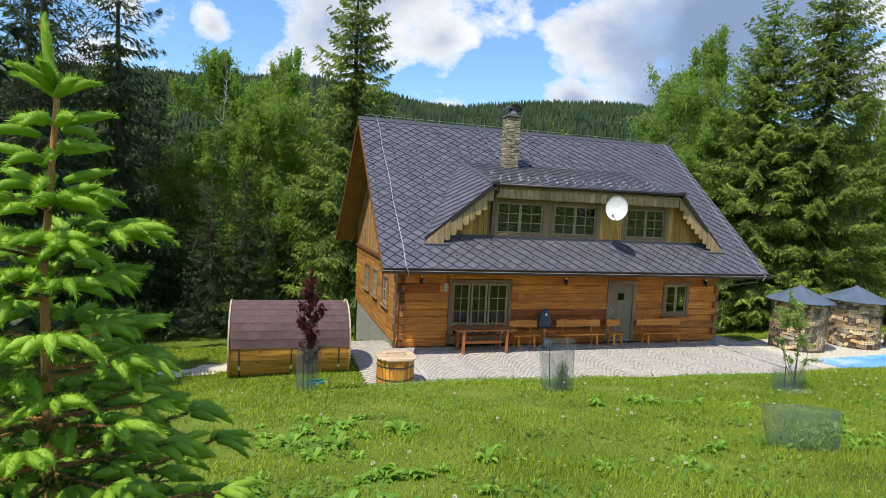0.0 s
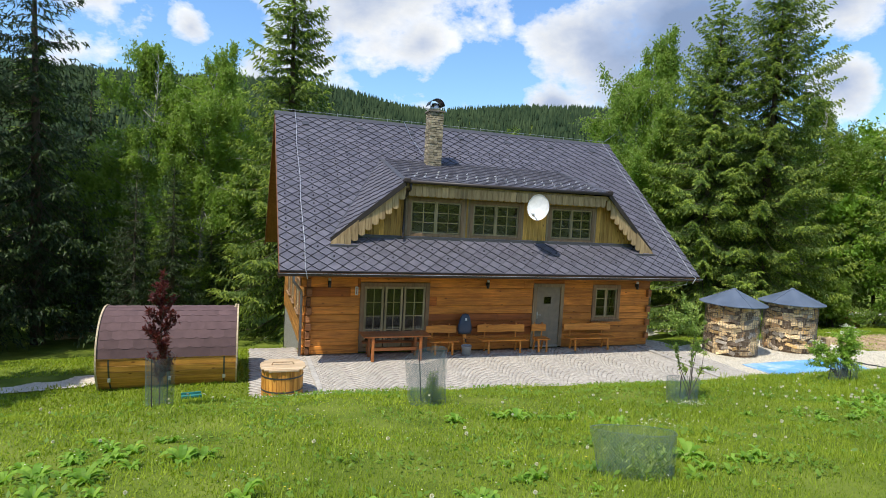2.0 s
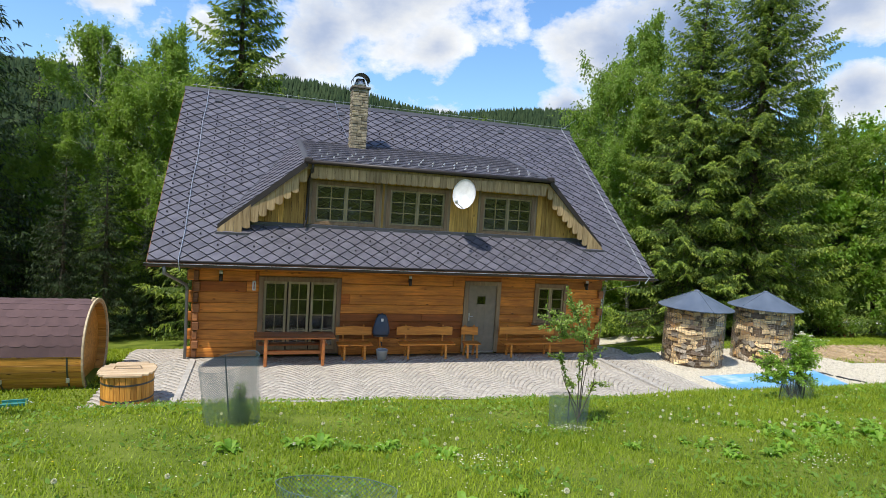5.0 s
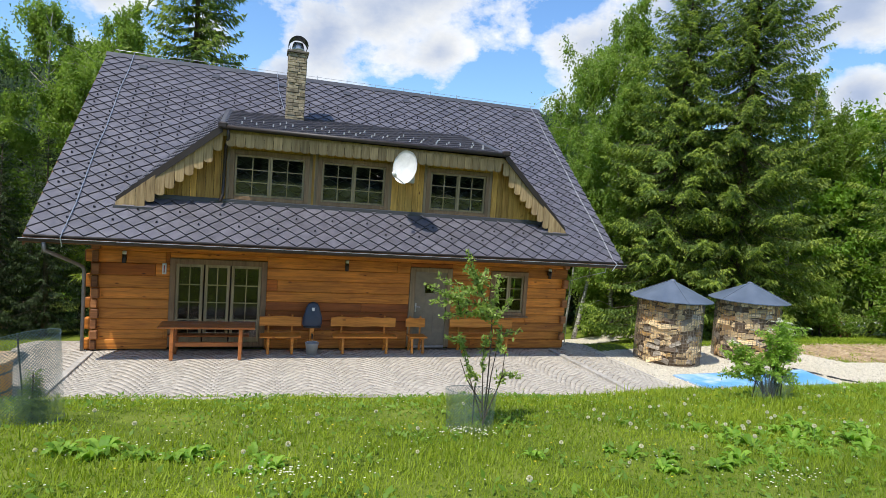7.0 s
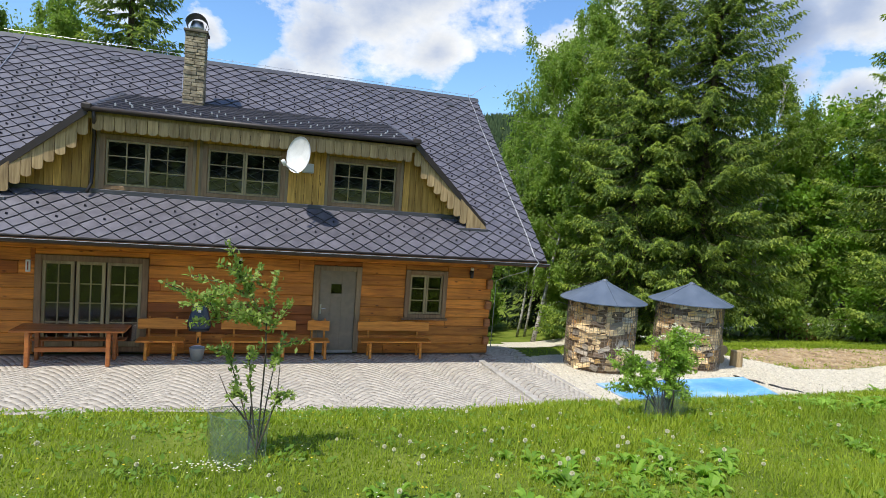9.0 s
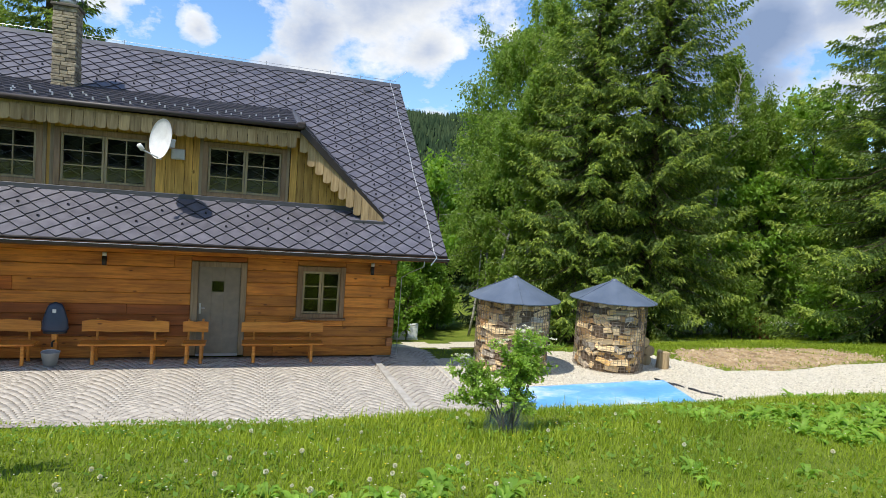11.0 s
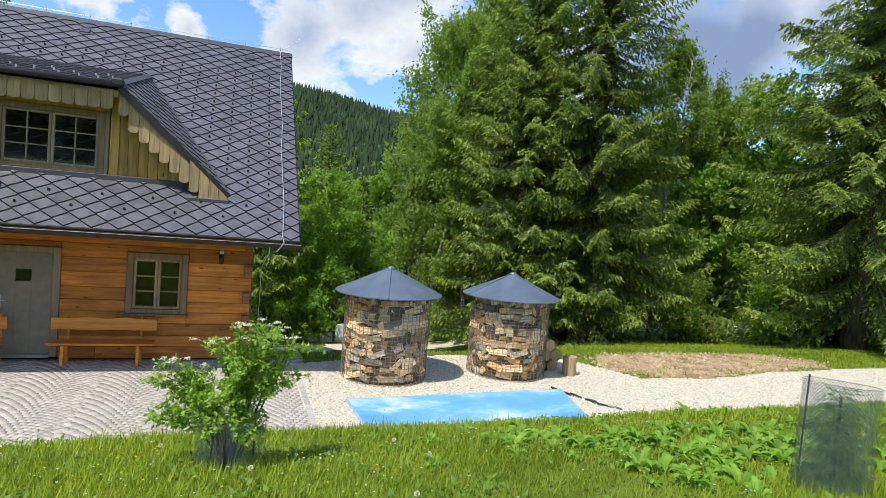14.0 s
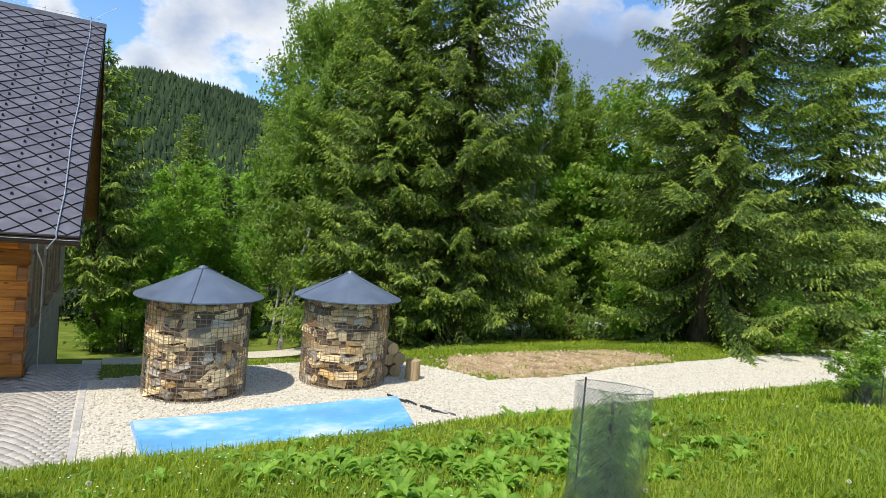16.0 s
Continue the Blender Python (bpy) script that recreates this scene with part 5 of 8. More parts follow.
def dish():
    d = thing("satellite_dish", "white oval satellite dish on the dormer front", "satellite dish", look((6.97, -1.02, 4.66), (6.97 - 0.78, -1.70, 4.66 + 0.11)))
    n = 28
    g = Geo()
    rings = 6
    vs, fs = [], []
    for side in (0, 1):
        for r in range(rings + 1):
            for k in range(n):
                a = 2 * math.pi * k / n
                q = r / rings
                vs.append((0.36 * q * math.cos(a), 0.41 * q * math.sin(a), 0.09 * q * q + (0.008 if side else 0)))
    m = (rings + 1) * n
    for side in (0, 1):
        for r in range(rings):
            for k in range(n):
                f = (side * m + r * n + k, side * m + r * n + (k + 1) % n, side * m + (r + 1) * n + (k + 1) % n, side * m + (r + 1) * n + k)
                fs.append(f)
    for k in range(n):
        fs.append((rings * n + k, rings * n + (k + 1) % n, m + rings * n + (k + 1) % n, m + rings * n + k))
    g.v, g.f = vs, fs
    me = bpy.data.meshes.new("reflector")
    # the bowl opens along -z of its pose
    vs2 = [(x, y, -z) for x, y, z in vs]
    me.from_pydata(vs2, [], fs)
    me.polygons.foreach_set("use_smooth", [True] * len(me.polygons))
    part("reflector", me, M_WHITE, d)
    arm = Geo().tube([(0, -0.40, -0.02), (0, -0.30, -0.46)], 0.016, 8)
    part("feed_arm", arm, M_LIGHTGREY, d)
    part("receiver", Geo().tube([(0, -0.30, -0.43), (0, -0.22, -0.52)], 0.045, 12), M_WHITE, d, smooth=True)
    part("back_mount", Geo().box(-0.07, -0.12, 0.06, 0.07, 0.05, 0.20, 0.01), M_LIGHTGREY, d)


dish()
pole = thing("dish_bracket", "grey steel bracket holding the dish to the dormer", "bracket", pose(0, 0, 0))
part("strut", Geo().tube([(6.97, -0.92, 4.62), (6.99, -0.7, 4.6), (7.0, DW - 0.01, 4.6)], 0.022, 8), M_LIGHTGREY, pole, smooth=True)
part("wall_plate", Geo().box(6.94, DW - 0.03, 4.54, 7.03, DW - 0.004, 4.66, 0.005), M_LIGHTGREY, pole)
bx = thing("junction_box", "small light grey electrical box on the dormer boards", "box", pose(7.17, DW - 0.075, 4.43))
part("case", Geo().box(-0.13, -0.06, -0.11, 0.13, 0.075, 0.11, 0.012), M_LIGHTGREY, bx)
part("cover_rim", Geo().box(-0.115, -0.068, -0.095, 0.115, -0.058, 0.095, 0.006), M_LIGHTGREY, bx)

# ---- barrel sauna, tub ----
M_STAVE = wood("sauna_stave", (0.34, 0.14, 0.02), (0.62, 0.30, 0.055), rough=0.5, vary=0.14)
M_BITUMEN = surface("bitumen_shingle", [(0.3, (0.088, 0.050, 0.050)), (0.7, (0.125, 0.075, 0.073))], scale=4, rough=0.95, bump=0.5, fine=140, vary=0.09, bump_dist=0.004)
M_PALEWOOD = wood("pale_rim", (0.40, 0.30, 0.17), (0.62, 0.50, 0.32), rough=0.6, vary=0.08, knots=False)
M_STRAP = plain("steel_strap", (0.10, 0.10, 0.10), 0.4, metal=0.6)


def sauna():
    R, cz, x0, x1 = 1.03, 0.73, -4.86, -1.80
    s = thing("barrel_sauna", "wooden barrel sauna roofed with reddish brown bitumen shingles", "sauna", pose(0, -1.45, ground_z(-3.3, -1.45)))
    n = 44
    a_roof0, a_roof1 = math.radians(3), math.radians(177)
    for k in range(n):
        a = 2 * math.pi * (k + 0.5) / n
        half = math.pi / n * R - 0.002
        g = Geo().box(x0, -half, -0.02, x1, half, 0.02, 0.006)
        part("stave", g, M_STAVE, s, at=Matrix.Translation((0, -R * math.cos(a), cz + R * math.sin(a))) @ Matrix.Rotation(math.pi / 2 - a, 4, "X"))
    # shingle courses over the crown
    rows, cols = 15, 10
    pl = 0.34
    for r in range(rows):
        a = a_roof0 + (a_roof1 - a_roof0) * (r + 0.5) / rows
        hh = R * (a_roof1 - a_roof0) / rows
        low = -1 if a < math.pi / 2 else 1
        for c in range(cols + 1):
            xa = x0 + 0.02 + (c - 0.5 * (r % 2)) * (x1 - x0 - 0.04) / cols
            xb = xa + (x1 - x0 - 0.04) / cols
            xa2, xb2 = max(xa, x0 + 0.01), min(xb, x1 - 0.01)
            if xb2 - xa2 < 0.05:
                continue
            t = 0.07
            cut = -0.58 if r in (0, rows - 1) else -0.38
            pts = [(xa2, hh * 0.62), (xa2, hh * cut), (min(xa2 + t, xb2), -hh * 0.62), (max(xb2 - t, xa2), -hh * 0.62), (xb2, hh * cut), (xb2, hh * 0.62)]
            g = Geo()
            g.add([(x, v, 0.004 - 0.004 * (v / hh)) for x, v in pts] + [(x, v, -0.004) for x, v in pts],
                  [tuple(range(6))] + [(k, (k + 1) % 6, (k + 1) % 6 + 6, k + 6) for k in range(6)])
            flip = Matrix.Identity(4) if a < math.pi / 2 else Matrix.Rotation(math.pi, 4, "Z") @ Matrix.Translation((-(x0 + x1), 0, 0))
            tilt = Matrix.Translation((0, -(R + 0.028) * math.cos(a), cz + (R + 0.028) * math.sin(a))) @ Matrix.Rotation(math.pi / 2 - a, 4, "X")
            part("shingle", g, M_BITUMEN, s, at=tilt @ flip)
    # pale rims, end walls set back
    for x, nm in ((x0, "rim"), (x1 - 0.035, "rim")):
        g = Geo().lathe([(R - 0.03, 0), (R + 0.065, 0), (R + 0.065, 0.035), (R - 0.03, 0.035), (R - 0.03, 0)], 48, Matrix.Translation((x, 0, cz)) @ Matrix.Rotation(math.pi / 2, 4, "Y"))
        part(nm, g, M_PALEWOOD, s)
    for x in (x0 + 0.25, x1 - 0.25):
        g = Geo().lathe([(0.0, 0), (R - 0.02, 0), (R - 0.02, 0.04), (0, 0.04)], 40, Matrix.Translation((x, 0, cz)) @ Matrix.Rotation(math.pi / 2, 4, "Y"))
        part("end_wall", g, M_STAVE, s)
    for x in (x0 + 0.28, x0 + 1.55, x1 - 0.30):
        pts = [(x, -(R + 0.026) * math.cos(a), cz + (R + 0.026) * math.sin(a)) for a in np.linspace(math.radians(-95), math.radians(1), 14)]
        g = Geo()
        for i in range(13):
            p, q = Vector(pts[i]), Vector(pts[i + 1])
            g.add([p + Vector((-0.018, 0, 0)), p + Vector((0.018, 0, 0)), q + Vector((0.018, 0, 0)), q + Vector((-0.018, 0, 0))], [(0, 1, 2, 3)])
        st = part("strap", g, M_STRAP, s)
        a = math.radians(-28)
        part("buckle", Geo().box(-0.035, -0.03, -0.05, 0.035, 0.015, 0.05, 0.01), M_ZINC, st, at=pose(x, -(R + 0.03) * math.cos(a), cz + (R + 0.03) * math.sin(a)))
    for x in (x0 + 0.5, x1 - 0.5):
        g = Geo().prism([(-0.6, 0), (0.6, 0), (0.75, 0.12), (0.4, -0.0 + 0.02), (-0.4, 0.02), (-0.75, 0.12)], -0.05, 0.05, Matrix.Translation((x, 0, -0.02)) @ Matrix.Rotation(math.pi / 2, 4, "Z"))
        part("cradle", g, M_BEAM, s)
    part("chimney_stub", Geo().tube([(x1 - 0.08, -0.1, cz + R + 0.02), (x1 - 0.05, -0.1, cz + R + 0.10)], 0.035, 8), M_PALEWOOD, s)


sauna()


def tub():
    t = thing("hot_tub", "orange-brown wooden stave tub with a round board lid", "tub", pose(-0.78, -3.42, ground_z(-0.78, -3.42) + 0.03))
    n, R, H = 30, 0.455, 0.64
    for k in range(n):
        a = 2 * math.pi * k / n
        half = math.pi / n * R - 0.0015
        g = Geo().box(-half, -0.018, 0, half, 0.018, H, 0.005)
        part("stave", g, M_STAVEZ, t, at=Matrix.Rotation(a, 4, "Z") @ Matrix.Translation((0, -R, 0)))
    for z in (0.14, 0.46):
        part("hoop", Geo().lathe([(R + 0.02, z), (R + 0.027, z), (R + 0.027, z + 0.035), (R + 0.02, z + 0.035)], 40), M_STRAP, t)
    y = -R - 0.05
    w = 0.115
    while y < R + 0.05:
        c = min(abs(y), abs(y + w))
        half = math.sqrt(max(0.01, (R + 0.06) ** 2 - c ** 2))
        part("lid_board", Geo().box(-half, y + 0.003, H + 0.01, half, y + w - 0.003, H + 0.05, 0.006), M_LID, t)
        y += w
    part("lid_handle", Geo().tube([(-0.25, 0.0, H + 0.05), (-0.22, 0, H + 0.11), (0.22, 0, H + 0.11), (0.25, 0, H + 0.05)], 0.016, 7), M_LID, t)


M_STAVEZ = wood("tub_stave", (0.42, 0.17, 0.025), (0.70, 0.34, 0.06), along="z", rough=0.5, vary=0.12, knots=False)
M_LID = wood("lid_board", (0.40, 0.27, 0.15), (0.60, 0.45, 0.28), rough=0.7, vary=0.12)
tub()
M_TEAL = plain("turquoise_plastic", (0.03, 0.22, 0.20), 0.4)
sl = thing("plastic_sledge", "turquoise plastic sledge lying in the grass by the sauna", "sledge", pose(-2.75, -3.3, ground_z(-2.75, -3.3) + 0.02, 4, 0, 8) @ Matrix.Scale(0.5, 4))
shell = Geo()
shell.box(-0.42, -0.2, 0.0, 0.42, 0.2, 0.05, 0.02)
shell.box(-0.42, -0.22, 0.05, 0.42, -0.18, 0.16, 0.012)
shell.box(-0.42, 0.18, 0.05, 0.42, 0.22, 0.16, 0.012)
part("shell", shell, M_TEAL, sl)
part("pull_rope", Geo().tube([(0.42, -0.15, 0.1), (0.62, 0.0, 0.06), (0.42, 0.15, 0.1)], 0.008, 5), M_LIGHTGREY, sl)

# ---- wood stores ----


def billet(rng):
    """A split log: a wedge or half-round section, its cut end to -y."""
    kind = rng.random()
    w, h = rng.uniform(0.13, 0.27), rng.uniform(0.10, 0.20)
    if kind < 0.4:
        sec = [(-w / 2, -h / 2), (w / 2, -h / 2 + rng.uniform(0, 0.03)), (w * 0.42, h * 0.4), (w * 0.05, h / 2), (-w * 0.4, h * 0.35)]
    elif kind < 0.7:
        sec = [(-w / 2, -h / 2), (w / 2, -h * 0.3), (w * 0.1, h / 2), (-w * 0.35, h * 0.3)]
    else:
        sec = [(-w / 2, -h * 0.35), (w * 0.3, -h / 2), (w / 2, h * 0.2), (w * 0.2, h / 2), (-w * 0.45, h * 0.45)]
    return Geo().prism(sec, -rng.uniform(0.0, 0.04), rng.uniform(0.16, 0.26))


def long_billet(rng):
    """A split log lying along the wire, its long face outward."""
    l, h = rng.uniform(0.22, 0.38), rng.uniform(0.08, 0.17)
    d = 0.12
    g = Geo()
    y = [rng.uniform(-0.015, 0.015) for _ in range(4)]
    vs = [(-l / 2, -0.03 + y[0], -h / 2), (l / 2, -0.02 + y[1], -h / 2 * rng.uniform(0.6, 1)), (l / 2, -0.01 + y[2], h / 2), (-l / 2, -0.02 + y[3], h / 2 * rng.uniform(0.6, 1)),
          (-l / 2, d, -h / 2), (l / 2, d, -h / 2), (l / 2, d, h / 2), (-l / 2, d, h / 2)]
    return g.add(vs, [(0, 1, 2, 3), (7, 6, 5, 4), (0, 4, 5, 1), (1, 5, 6, 2), (2, 6, 7, 3), (3, 7, 4, 0)])


BILLETS, LONGS = [], []
rng_b = random.Random(21)
for shapes, make, n in ((BILLETS, billet, 9), (LONGS, long_billet, 7)):
    for k in range(n):
        g = make(rng_b)
        for m in (M_FIRE, M_FIREGREY, M_FIREBARK, M_FIREGOLD):
            me = g.mesh("billet")
            me.materials.append(m)
            shapes.append(me)


def wood_store(x, y, seed):
    rng = random.Random(seed)
    z0 = ground_z(x, y) + 0.03
    s = thing("wood_store", "round wire cage packed with split firewood under a slate-blue cone roof", "wood store", pose(x, y, z0), group="round wood stores")
    R, H = 0.90, 1.90
    # filler drum, coloured as the shade behind the billets
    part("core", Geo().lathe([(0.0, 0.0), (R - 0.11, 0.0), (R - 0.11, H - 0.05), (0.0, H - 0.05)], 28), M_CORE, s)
    z = 0.05
    count = 0
    while z < H - 0.16 and count < 298:
        row = rng.uniform(0.12, 0.17)
        a = rng.uniform(0, 0.2)
        while a < 2 * math.pi - 0.05 and count < 298:
            low = z < 0.55
            longy = rng.random() < (0.45 if low else 0.5)
            tone = rng.random()
            grey, dark = (0.36, 0.42) if low else (0.08, 0.16)
            me = (LONGS if longy else BILLETS)[rng.randrange(7) * 4 + (1 if tone < grey else 2 if tone < dark else 3 if tone > 0.88 else 0)]
            sc = rng.uniform(0.75, 1.15) if low else rng.uniform(0.85, 1.25) if z < H - 0.4 else rng.uniform(0.72, 0.86)
            roll = rng.gauss(0, 30 if low else 17)
            m = Matrix.Rotation(a, 4, "Z") @ Matrix.Translation((0, -(R - 0.065 - rng.uniform(-0.01, 0.06) - (0.09 if rng.random() < 0.2 else 0)), z + row / 2)) @ pose(0, 0, 0, rng.gauss(0, 6), roll, rng.gauss(0, 9)) @ Matrix.Scale(sc, 4)
            part("billet", me, None, s, at=m)
            count += 1
            a += max(0.13, (0.285 if longy else 0.20) * sc * rng.uniform(0.85, 1.1)) / R
        z += row * 1.02
    up = Geo().tube([(R, 0, 0.0), (R, 0, H)], 0.0055, 4, cap=False).mesh("upright_wire")
    hoop = Geo().tube([((R + 0.004) * math.cos(b), (R + 0.004) * math.sin(b), 0.006 * math.sin(b * 3)) for b in np.linspace(0, 2 * math.pi, 49)], 0.0055, 4, cap=False).mesh("hoop_wire")
    for k in range(56):
        part("upright_wire", up, M_WIRE, s, at=Matrix.Rotation(2 * math.pi * k / 56, 4, "Z"))
    for k in range(24):
        part("hoop_wire", hoop, M_WIRE, s, at=pose(0, 0, 0.03 + k * (H - 0.04) / 23, 0, 0, k * 31))
    # cone roof of folded sheet
    n, rr, zr, za = 10, 1.13, H - 0.10, H + 0.42
    top = Geo()
    ring = [(rr * math.cos(2 * math.pi * k / 40), rr * math.sin(2 * math.pi * k / 40), zr + 0.003 * math.sin(k * 1.9)) for k in range(40)]
    vs = [(0, 0, za)] + ring + [(p[0], p[1], p[2] - 0.02) for p in ring] + [(0, 0, za - 0.03)]
    fs = []
    for k in range(40):
        q = (k + 1) % 40
        fs += [(0, 1 + k, 1 + q), (1 + k, 41 + k, 41 + q, 1 + q), (81, 41 + q, 41 + k)]
    top.add(vs, fs)
    roof_ob = part("cone_roof", top, M_SLATE, s, "slate-blue sheet metal cone roof")
    for k in range(3):
        a = 2 * math.pi * k / 3 + 0.35 + seed
        g = Geo().tube([(0.02 * math.cos(a), 0.02 * math.sin(a), za + 0.004), (rr * math.cos(a), rr * math.sin(a), zr + 0.006)], 0.012, 5)
        part("seam", g, M_SLATE, roof_ob)
    part("finial", Geo().lathe([(0, 0.025), (0.06, 0.012), (0.09, -0.03)], 10, pose(0, 0, za)), M_SLATE, roof_ob)


wood_store(14.97, -1.13, 2)
wood_store(17.93, -0.98, 5)
st = thing("chopping_block", "upright sawn log beside the wood store on gravel", "log", pose(19.45, -1.32, ground_z(19.45, -1.32) + 0.03))
g = Geo().lathe([(0.0, 0), (0.17, 0.0), (0.165, 0.2), (0.16, 0.44), (0.0, 0.45)], 16)
part("trunk_piece", g, M_STUMP, st)
lp = thing("log_stack", "small stack of thick sawn logs behind the wood store", "log stack", pose(19.05, -0.75, ground_z(19.05, -0.75) + 0.02))
for k, (dx, dz) in enumerate(((-0.2, 0.14), (0.12, 0.14), (-0.05, 0.40), (0.2, 0.40), (0.02, 0.64))):
    part("trunk_piece", Geo().tube([(dx, -0.28, dz), (dx, 0.3, dz + 0.01)], 0.135 + 0.01 * (k % 2), 12), M_STUMP, lp)

# ---- blue pool cover ----
M_POOL = surface("blue_tarpaulin", [(0.30, (0.10, 0.34, 0.70)), (0.50, (0.16, 0.43, 0.78)), (0.60, (0.34, 0.55, 0.78)), (0.72, (0.60, 0.66, 0.70))], scale=0.75, stretch=(0.8, 1.4, 1), rough=0.38, bump=0.25, fine=7, bump_dist=0.02, detail=8, distort=0.6)
pool = thing("pool_cover", "light blue dusty tarpaulin stretched over a sunken pool", "pool cover", pose(16.2, -3.3, ground_z(16.2, -3.0)))
C = [(13.9 - 16.2, -2.78 + 3.3), (18.5 - 16.2, -2.52 + 3.3), (18.1 - 16.2, -4.1 + 3.3), (14.0 - 16.2, -4.6 + 3.3)]
nu, nv = 40, 16
vv = []
for j in range(nv + 1):
    for i in range(nu + 1):
        a, b = i / nu, j / nv
        x = (C[0][0] * (1 - a) + C[1][0] * a) * (1 - b) + (C[3][0] * (1 - a) + C[2][0] * a) * b
        y = (C[0][1] * (1 - a) + C[1][1] * a) * (1 - b) + (C[3][1] * (1 - a) + C[2][1] * a) * b
        edge = min(a, 1 - a, b, 1 - b)
        vv.append((x, y, 0.076 - 0.02 * min(1, edge * 8) + 0.006 * math.sin(a * 17 + b * 5) + 0.005 * math.sin(b * 13 - a * 6)))
ff = [(j * (nu + 1) + i, (j + 1) * (nu + 1) + i, (j + 1) * (nu + 1) + i + 1, j * (nu + 1) + i + 1) for j in range(nv) for i in range(nu)]
part("tarpaulin", raw_mesh("tarpaulin", vv, ff, M_POOL, smooth=True), None, pool)
rim = Geo()
for a, b in zip(C, C[1:] + C[:1]):
    rim.tube([(a[0], a[1], 0.05), (b[0], b[1], 0.05)], 0.032, 6)
part("rim", rim, plain("pale_blue_rim", (0.25, 0.42, 0.62), 0.5), pool)
ln = thing("liner_edge", "crumpled black liner edge showing through the gravel", "liner", pose(18.75, -3.2, ground_z(18.7, -3.2) + 0.03))
rng = random.Random(12)
for k in range(6):
    p = Vector((-0.30 + k * 0.10 + rng.uniform(-.07, .07), 0.75 - k * 0.23 + rng.uniform(-.08, .08), -0.005))
    g = Geo()
    w, l = rng.uniform(0.02, 0.045), rng.uniform(0.12, 0.24)
    g.add([(-w, -l, 0), (w, -l * 0.8, 0.03), (w * 0.8, l, 0.02), (-w * 0.9, l * 0.9, 0.05), (0, 0, 0.05), (-w, -l, -0.04), (w, -l * 0.8, -0.04), (w * 0.8, l, -0.04), (-w * 0.9, l * 0.9, -0.04)],
          [(0, 1, 4), (1, 2, 4), (2, 3, 4), (3, 0, 4), (0, 5, 6, 1), (1, 6, 7, 2), (2, 7, 8, 3), (3, 8, 5, 0)])
    part("fold", g, M_BLACK, ln, at=Matrix.Translation(p) @ Matrix.Rotation(0.45 + rng.uniform(-.3, .3), 4, "Z"))

# ---- trees ----
M_SPRUCE = leafy("spruce_needles", (0.050, 0.093, 0.022), (0.185, 0.255, 0.058), (0.23, 0.36, 0.06), 0.40, patch=0.5)
M_SPRUCETIP = leafy("spruce_young_tips", (0.20, 0.275, 0.045), (0.40, 0.47, 0.085), (0.42, 0.56, 0.07), 0.43, patch=0.5)
# darkened copies of needles and tips: the wood's deep shade put into the colour
M_SHADETIP = leafy("spruce_tips_shaded", (0.035, 0.066, 0.018), (0.085, 0.13, 0.032), (0.09, 0.15, 0.028), 0.24, patch=0.5)
M_SPRUCESHADE = leafy("spruce_needles_shaded", (0.015, 0.031, 0.013), (0.050, 0.080, 0.025), (0.06, 0.105, 0.022), 0.20, patch=0.5)
M_BIRCH = leafy("birch_leaves", (0.10, 0.165, 0.024), (0.27, 0.35, 0.07), (0.34, 0.54, 0.06), 0.45, patch=0.4)
M_ASH = leafy("broad_leaves", (0.095, 0.19, 0.024), (0.26, 0.40, 0.06), (0.36, 0.60, 0.04), 0.45, patch=0.4)
M_BIRCHBARK = surface("birch_bark", [(0.32, (0.06, 0.05, 0.045)), (0.46, (0.30, 0.285, 0.25)), (0.75, (0.54, 0.52, 0.47))], scale=5, stretch=(1, 1, 3), rough=0.85, bump=0.3)


def blade_mesh(name, P, D, W, L, w, material, kite=True):
    """Many small pointed leaves from P along D, each a kite or a plain triangle."""
    P, D, W = np.asarray(P), np.asarray(D), np.asarray(W)
    L, w = np.asarray(L)[:, None], np.asarray(w)[:, None]
    n = len(P)
    if not kite:
        v = np.empty((n, 3, 3), np.float32)
        v[:, 0], v[:, 1], v[:, 2] = P + W * w * 0.5, P - W * w * 0.5, P + D * L
        return raw_mesh(name, v.reshape(-1, 3), np.arange(n * 3).reshape(n, 3), material)
    v = np.empty((n, 4, 3), np.float32)
    v[:, 0], v[:, 2] = P, P + D * L
    v[:, 1], v[:, 3] = P + D * L * 0.45 + W * w * 0.5, P + D * L * 0.45 - W * w * 0.5
    return raw_mesh(name, v.reshape(-1, 3), np.arange(n * 4).reshape(n, 4), material)


def unit(a):
    return a / np.maximum(np.linalg.norm(a, axis=-1, keepdims=True), 1e-9)


